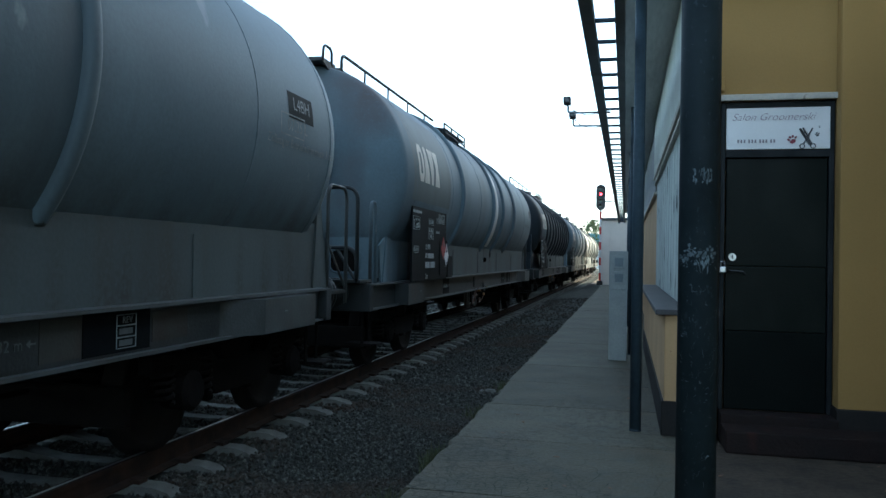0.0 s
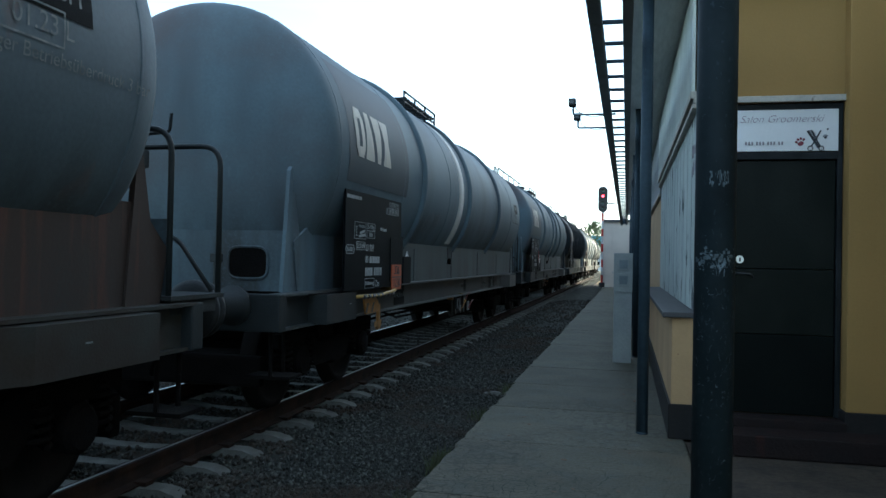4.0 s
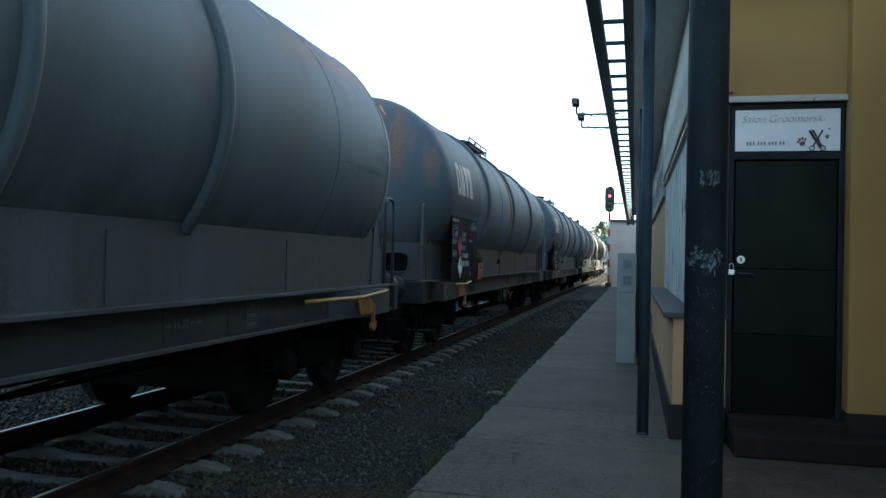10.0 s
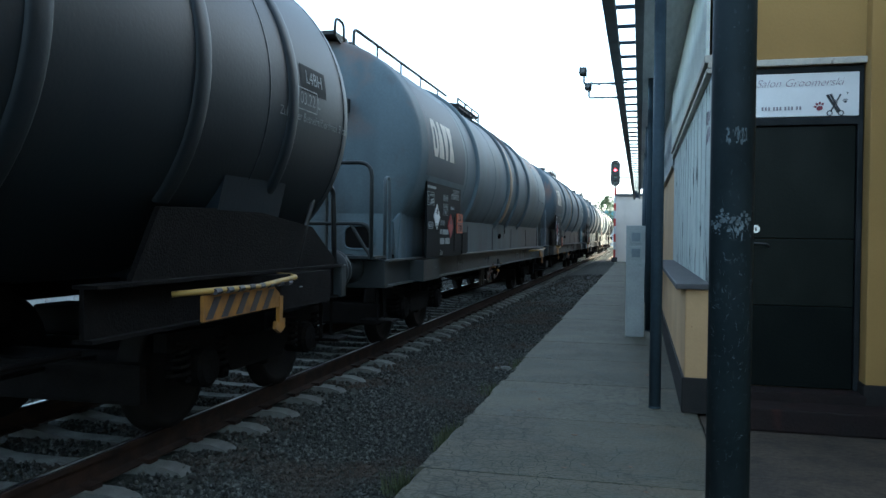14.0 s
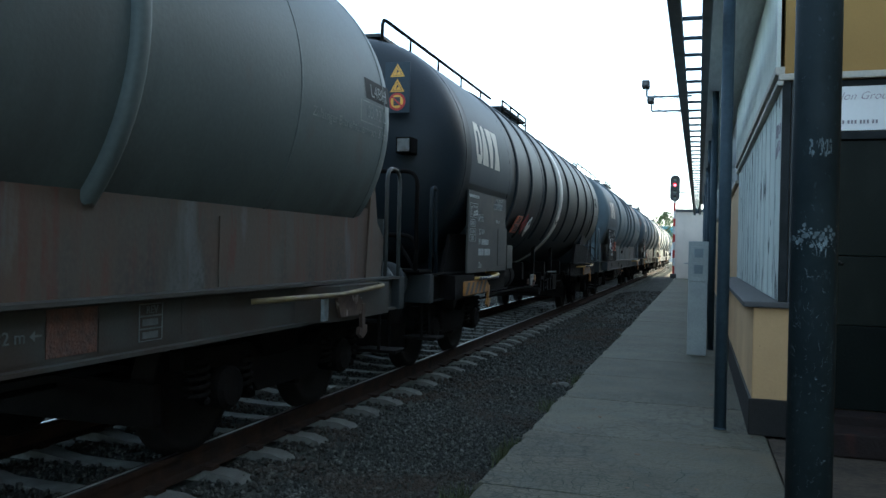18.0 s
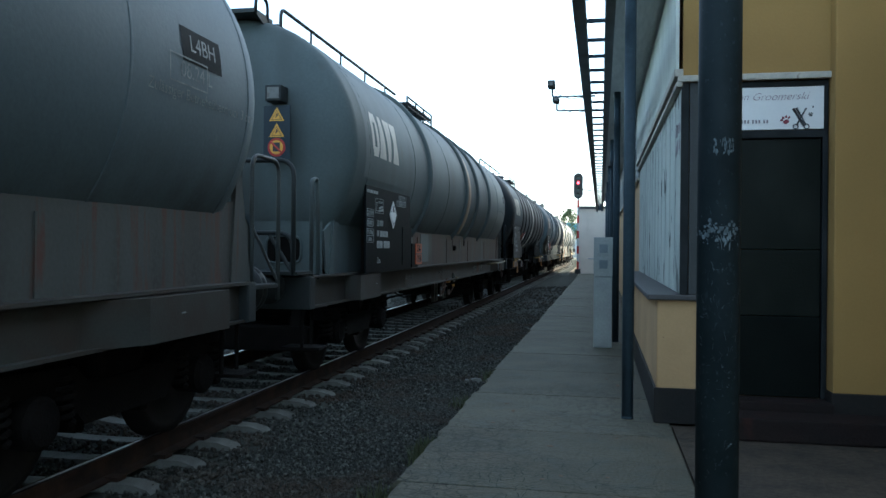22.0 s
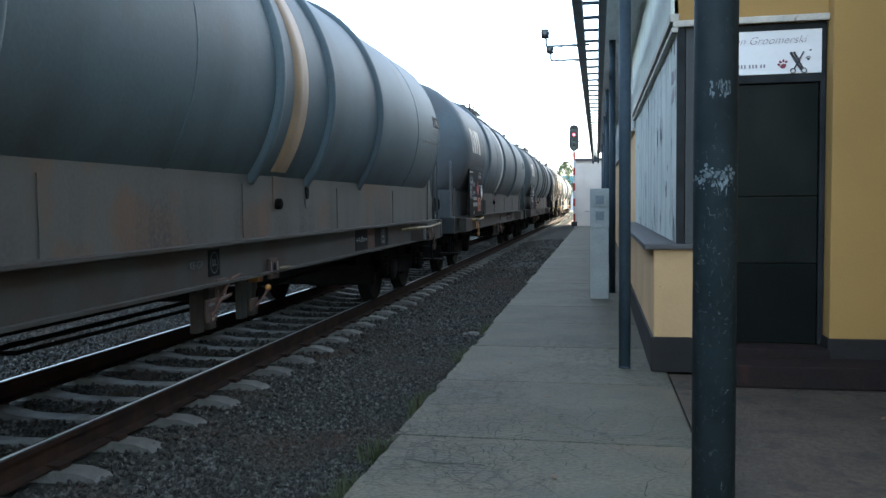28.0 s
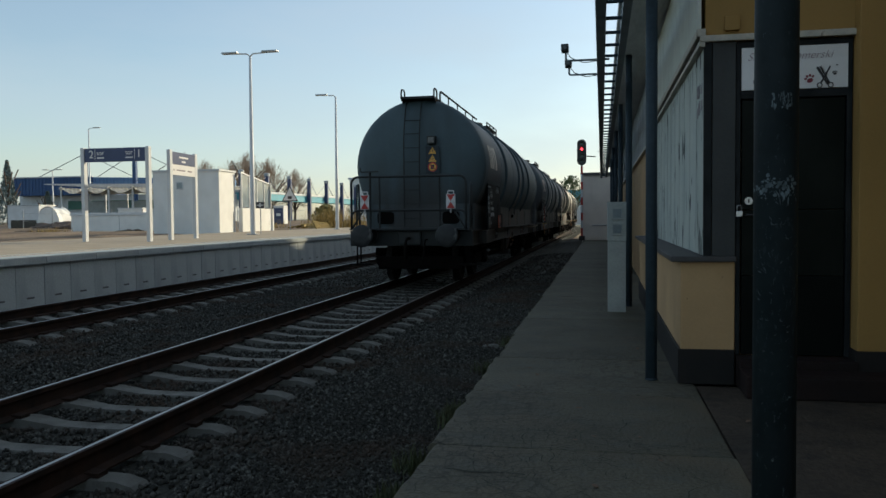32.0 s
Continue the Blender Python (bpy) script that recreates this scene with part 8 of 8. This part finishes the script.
def heap(x, y, r, hgt, mat, seed, label, name):
    bm = bmesh.new()
    bmesh.ops.create_icosphere(bm, subdivisions=4, radius=1.0)
    for v in bm.verts:
        f = 1 + 0.35 * noise.noise(v.co * 2.2 + Vector((seed, 0, 0))) + 0.15 * noise.noise(v.co * 7)
        v.co = Vector((v.co.x * r * f, v.co.y * r * 0.6 * f, max(-0.4, v.co.z * hgt * f)))
    tagged(part(name, bm, M[mat], at=pose(x, y, 0.55)), label, "heap")


heap(-34.4, 50.0, 2.1, 0.75, "bark", 1, "dark heap of dug earth in the yard", "earth_heap")
heap(-31.5, 44.0, 1.4, 0.35, "soil", 2, "low heap of brown rubble", "rubble_heap")
heap(-37.5, 47.0, 1.8, 0.3, "soil", 3, "low heap of brown rubble", "rubble_heap")
heap(-24.5, 43.5, 1.0, 0.3, "stone", 4, "low heap of broken stone", "rubble_heap")
for k in range(9):
    fp = thing("fence_post", "thin steel post of the yard fence", "post", pose(-40.0 + 2.5 * k, 53.5, 0.5), "posts of the yard fence")
    part("upright", tube([(0, 0, 0), (0, 0, 1.75)], 0.03, 6), M["steel"], fp)
    for z in (0.3, 0.9, 1.5):
        part("wire", tube([(0, 0, z), (2.5, 0, z)], 0.008, 4), M["steel"], fp)
for k in range(3):
    pl = thing("pallet", "weathered wooden pallet leaning in the yard", "pallet", pose(-17.5 + 0.7 * k, 52.5 + 0.4 * k, 0.8, 20 * k, 8 * (k - 1), 25 * k), "pallets in the yard")
    for j in range(5):
        part("slat", box(-0.6, 0.6, -0.4 + 0.18 * j, -0.28 + 0.18 * j, 0.11, 0.135), M["straw"], pl)
    for x in (-0.55, 0.0, 0.55):
        part("bearer", box(x - 0.05, x + 0.05, -0.4, 0.44, 0.0, 0.11), M["straw"], pl)
straw = random.Random(31)
for cx, cy, n_, hh in ((-16.5, 56.0, 420, 2.0), (-17.6, 57.0, 260, 1.5), (-15.2, 58.0, 260, 1.7), (-20.5, 54.5, 160, 0.8), (-38.0, 43.0, 140, 0.5), (-29.0, 42.0, 120, 0.4)):
    vs, ps = [], []
    for _ in range(n_):
        x, y, a, hgt = straw.gauss(0, 0.5), straw.gauss(0, 0.5), straw.uniform(0, 6.28), hh * straw.uniform(0.4, 1.0)
        i = len(vs)
        dx, dy = math.cos(a), math.sin(a)
        vs.extend([(x - 0.02 * dy, y + 0.02 * dx, 0.0), (x + 0.02 * dy, y - 0.02 * dx, 0.0), (x + 0.3 * hgt * dx, y + 0.3 * hgt * dy, hgt)])
        ps.append((i, i + 1, i + 2))
    me = bpy.data.meshes.new("dry_grass")
    me.from_pydata(vs, [], ps)
    me.materials.append(M["straw"])
    tagged(part("dry_grass", me, None, at=pose(cx, cy, 0.7)), "tuft of tall yellow dry grass in the yard", "grass", "dry grass tufts")
arch = thing("teal_footbridge", "long pale teal covered walkway with dark masts", "canopy", pose(0, 0, 0))
part("deck", box(-47.6, -45.4, 104.5, 190, 4.2, 5.2, 0.05), M["teal"], arch)
part("edge_cap", box(-47.7, -45.3, 104.4, 190.1, 5.2, 5.5, 0.04), M["pale_grey"], arch, "pale roof edge")
for k in range(10):
    y = 101.8 + 8.6 * k
    part("mast", box(-45.28, -44.72, y - 0.28, y + 0.28, -0.4, 7.9, 0.03), M["navy"], arch)
    part("mast_head", lathe([(7.7, 0.42), (8.1, 0.42), (8.2, 0.2), (8.2, 0.0)], "z", 12, None, (-45.0, y, 0)), M["steel"], arch)
    for d in (-4.1, 4.1):
        part("tie", tube([(-45.0, y, 7.8), (-45.2, y + d, 5.5)], 0.04, 6), M["navy"], arch)
tl = thing("portable_toilet", "blue-grey and white portable toilet cabin", "cabin", pose(-26.1, 70, 0.85))
part("cabin", box(-0.5, 0.5, -0.5, 0.5, 0.0, 1.6, 0.04), M["white"], tl)
part("roof_cap", box(-0.52, 0.52, -0.52, 0.52, 1.6, 1.8, 0.08), M["white"], tl)
part("door", box(-0.44, 0.44, -0.52, -0.5, 0.06, 1.58, 0.01), M["navy"], tl, "dark blue-grey door")
part("door_sign", box(-0.2, 0.2, -0.526, -0.52, 0.85, 1.1), M["white"], tl)
bl = thing("apartment_block", "distant pale flat-roofed block behind the train", "building", pose(-50, 190, 0))
part("wall", box(-8, 8, 0, 10, 0, 11), M["white"], bl)
part("roof", box(-8.3, 8.3, -0.3, 10.3, 11, 11.5), M["pale_grey"], bl)
for k in range(5):
    for z in (1.5, 4.6, 7.7):
        part("window", box(-6.9 + 3.1 * k, -5.4 + 3.1 * k, -0.05, 0.02, z, z + 1.6), M["dark_glass"], bl)
gr = thing("green_roof_house", "low house with a green roof beyond the bend", "house", pose(-4, 140, 0))
part("wall", box(-5, 6, 0, 8, 0, 4.2), M["white"], gr)
part("roof", prism([(-5.6, 4.2), (6.6, 4.2), (6.0, 6.0), (-5.0, 6.0)], -0.5, 8.5), M["teal"], gr, "green sheet roof")


def tree(x, y, h, spread, leaf, n, seed, label, conifer=False, slim=0.55, size=(0.1, 0.24)):
    rnd = random.Random(seed)
    t = thing("tree", label, "tree", pose(x, y, -0.4), "trees in the distance")
    trunk = bmesh.new()
    tube([(0, 0, 0), (0.05 * h * 0.2, 0, h * 0.3), (0, 0.05, h * 0.6 if not conifer else h)], 0.022 * h, 8, trunk)
    for k in range(9):
        a = rnd.uniform(0, 6.28)
        z = h * rnd.uniform(0.25, 0.6)
        tube([(0, 0, z), (spread * 0.4 * math.cos(a), spread * 0.4 * math.sin(a), z + h * 0.18), (spread * 0.75 * math.cos(a), spread * 0.75 * math.sin(a), z + h * 0.33)], 0.008 * h, 5, trunk)
    part("trunk", trunk, M["bark"], t)
    verts, polys = [], []
    for _ in range(n):
        if conifer:
            z = h * rnd.random() ** 0.8
            r = spread * (1.02 - z / h) * rnd.uniform(0.5, 1.0)
            a = rnd.uniform(0, 6.28)
            c = Vector((r * math.cos(a), r * math.sin(a), 0.12 * h + 0.9 * z - 0.25 * r))
        else:
            a, b = rnd.uniform(0, 6.28), rnd.uniform(-0.9, 1.5)
            r = spread * rnd.uniform(0.35, 1.0) * (0.8 + 0.3 * math.sin(3 * a + seed))
            c = Vector((r * math.cos(a) * math.cos(b), r * math.sin(a) * math.cos(b), h * 0.66 + 0.36 * h * math.sin(b) * rnd.uniform(0.6, 1)))
        s = rnd.uniform(*size)
        u = Vector((rnd.gauss(0, 1), rnd.gauss(0, 1), rnd.gauss(0, 1))).normalized()
        if slim < 0.1:
            c = Vector((c.x * rnd.uniform(0.6, 1.2), c.y * rnd.uniform(0.6, 1.2), c.z * rnd.uniform(0.8, 1.04)))
            u = ((c - Vector((0, 0, 0.45 * h))).normalized() + 0.5 * u).normalized()
        v = u.orthogonal().normalized()
        i = len(verts)
        verts.extend([(c + s * u)[:], (c + slim * s * v)[:], (c - s * u)[:], (c - slim * s * v)[:]])
        polys.append((i, i + 1, i + 2, i + 3))
    me = bpy.data.meshes.new("crown")
    me.from_pydata(verts, [], polys)
    me.materials.append(M[leaf])
    part("crown", me, None, t)


for tx, ty_, th, ts, tn in ((-62.5, 125, 11.2, 4.6, 2600), (-59.0, 128, 11.4, 4.6, 2400), (-55.5, 126, 12.4, 5.2, 2600), (-52.0, 127, 11.6, 4.8, 2200), (-48.6, 130, 10.0, 4.2, 1400)):
    tree(tx, ty_, th, ts, "leaf_rust", tn, int(-tx), "bare autumn tree with fine brown twigs", False, 0.04, (0.3, 0.8))
tree(-63.3, 80, 8.6, 1.9, "leaf_conifer", 1500, 4, "blue-grey pointed spruce beside the hall", True)
tree(-50.5, 70, 4.6, 1.3, "leaf_conifer", 1500, 5, "small blue-grey spruce in front of the hall", True)
tree(-20.3, 66, 3.0, 1.4, "leaf_green", 500, 6, "yellow-green shrub beside the path")
tree(-1.5, 125, 8.0, 3.0, "leaf_green", 1500, 7, "leafy tree beyond the bend")
tree(-7.5, 150, 9.0, 3.4, "leaf_rust", 1200, 8, "autumn tree beyond the bend")
rnd = random.Random(77)
for k in range(26):
    tree(-150 + 12 * k + rnd.uniform(-4, 4), 230 + rnd.uniform(-20, 40), rnd.uniform(6, 10), rnd.uniform(3, 5), rnd.choice(("leaf_rust", "leaf_rust", "leaf_green")), 900, 100 + k, "distant autumn tree on the horizon", False, 0.2, (0.15, 0.45))

# weeds along the platform edge and loose debris
wv, wp = [], []
for k in range(1300):
    y = rnd.choice((3.3, 3.6, 3.9, 4.15, 4.15, 4.75, 4.8, 5.8, 5.95, 6.05, 6.1, 7.9, 9.6)) + rnd.gauss(0, 0.07)
    x = EDGE_X - 0.09 + rnd.gauss(0, 0.06)
    a, h, lean = rnd.uniform(0, 6.28), rnd.uniform(0.02, 0.075), rnd.uniform(0.02, 0.11)
    i = len(wv)
    dx, dy = math.cos(a), math.sin(a)
    wv.extend([(x - 0.01 * dy, y + 0.01 * dx, -0.2), (x + 0.01 * dy, y - 0.01 * dx, -0.2), (x + lean * dx, y + lean * dy, -0.12 + h * 1.6)])
    wp.append((i, i + 1, i + 2))
me = bpy.data.meshes.new("weeds")
me.from_pydata(wv, [], wp)
me.materials.append(M["grass"])
tagged(new("weeds", me), "small green weeds along the platform edge", "weeds", kind="stuff")
flag = bmesh.new()
bmesh.ops.create_icosphere(flag, subdivisions=2, radius=0.11)
for v in flag.verts:
    v.co = Vector((v.co.x * 1.1, v.co.y * 0.9, v.co.z * 0.35)) * (1 + 0.25 * noise.noise(v.co * 14))
tagged(part("loose_stone", flag, M["sleeper"], at=pose(1.83, 9.55, -0.16)), "pale flat stone lying in the gravel", "stone")


def motions():
    """The train runs past and away; every wheelset turns with it."""
    times = [0.5 * k for k in range(65)]
    for w in WAGONS:
        rows = []
        for t in times:
            s = run(t) + w["s"]
            xa, ya, _ = on_line(s + 2.5, TRACKS[0][0])
            xb, yb, _ = on_line(s + LEN - 2.5, TRACKS[0][0])
            a = math.atan2(-(xb - xa), yb - ya)
            rows.append((t, pose(xa + 2.5 * math.sin(a), ya - 2.5 * math.cos(a), 0, 0, 0, math.degrees(a))))
        walk(w, rows)
    steps = []
    t = 0.0
    while t <= 32.001:
        steps.append(t)
        t += 4 / 30
    for ws, y in WHEELSETS:
        turn = [(q, pose(0, y, 0.46, -math.degrees(run(q) / 0.46), 0, 0)) for q in steps + [32.0]]
        walk(ws, turn)


motions()
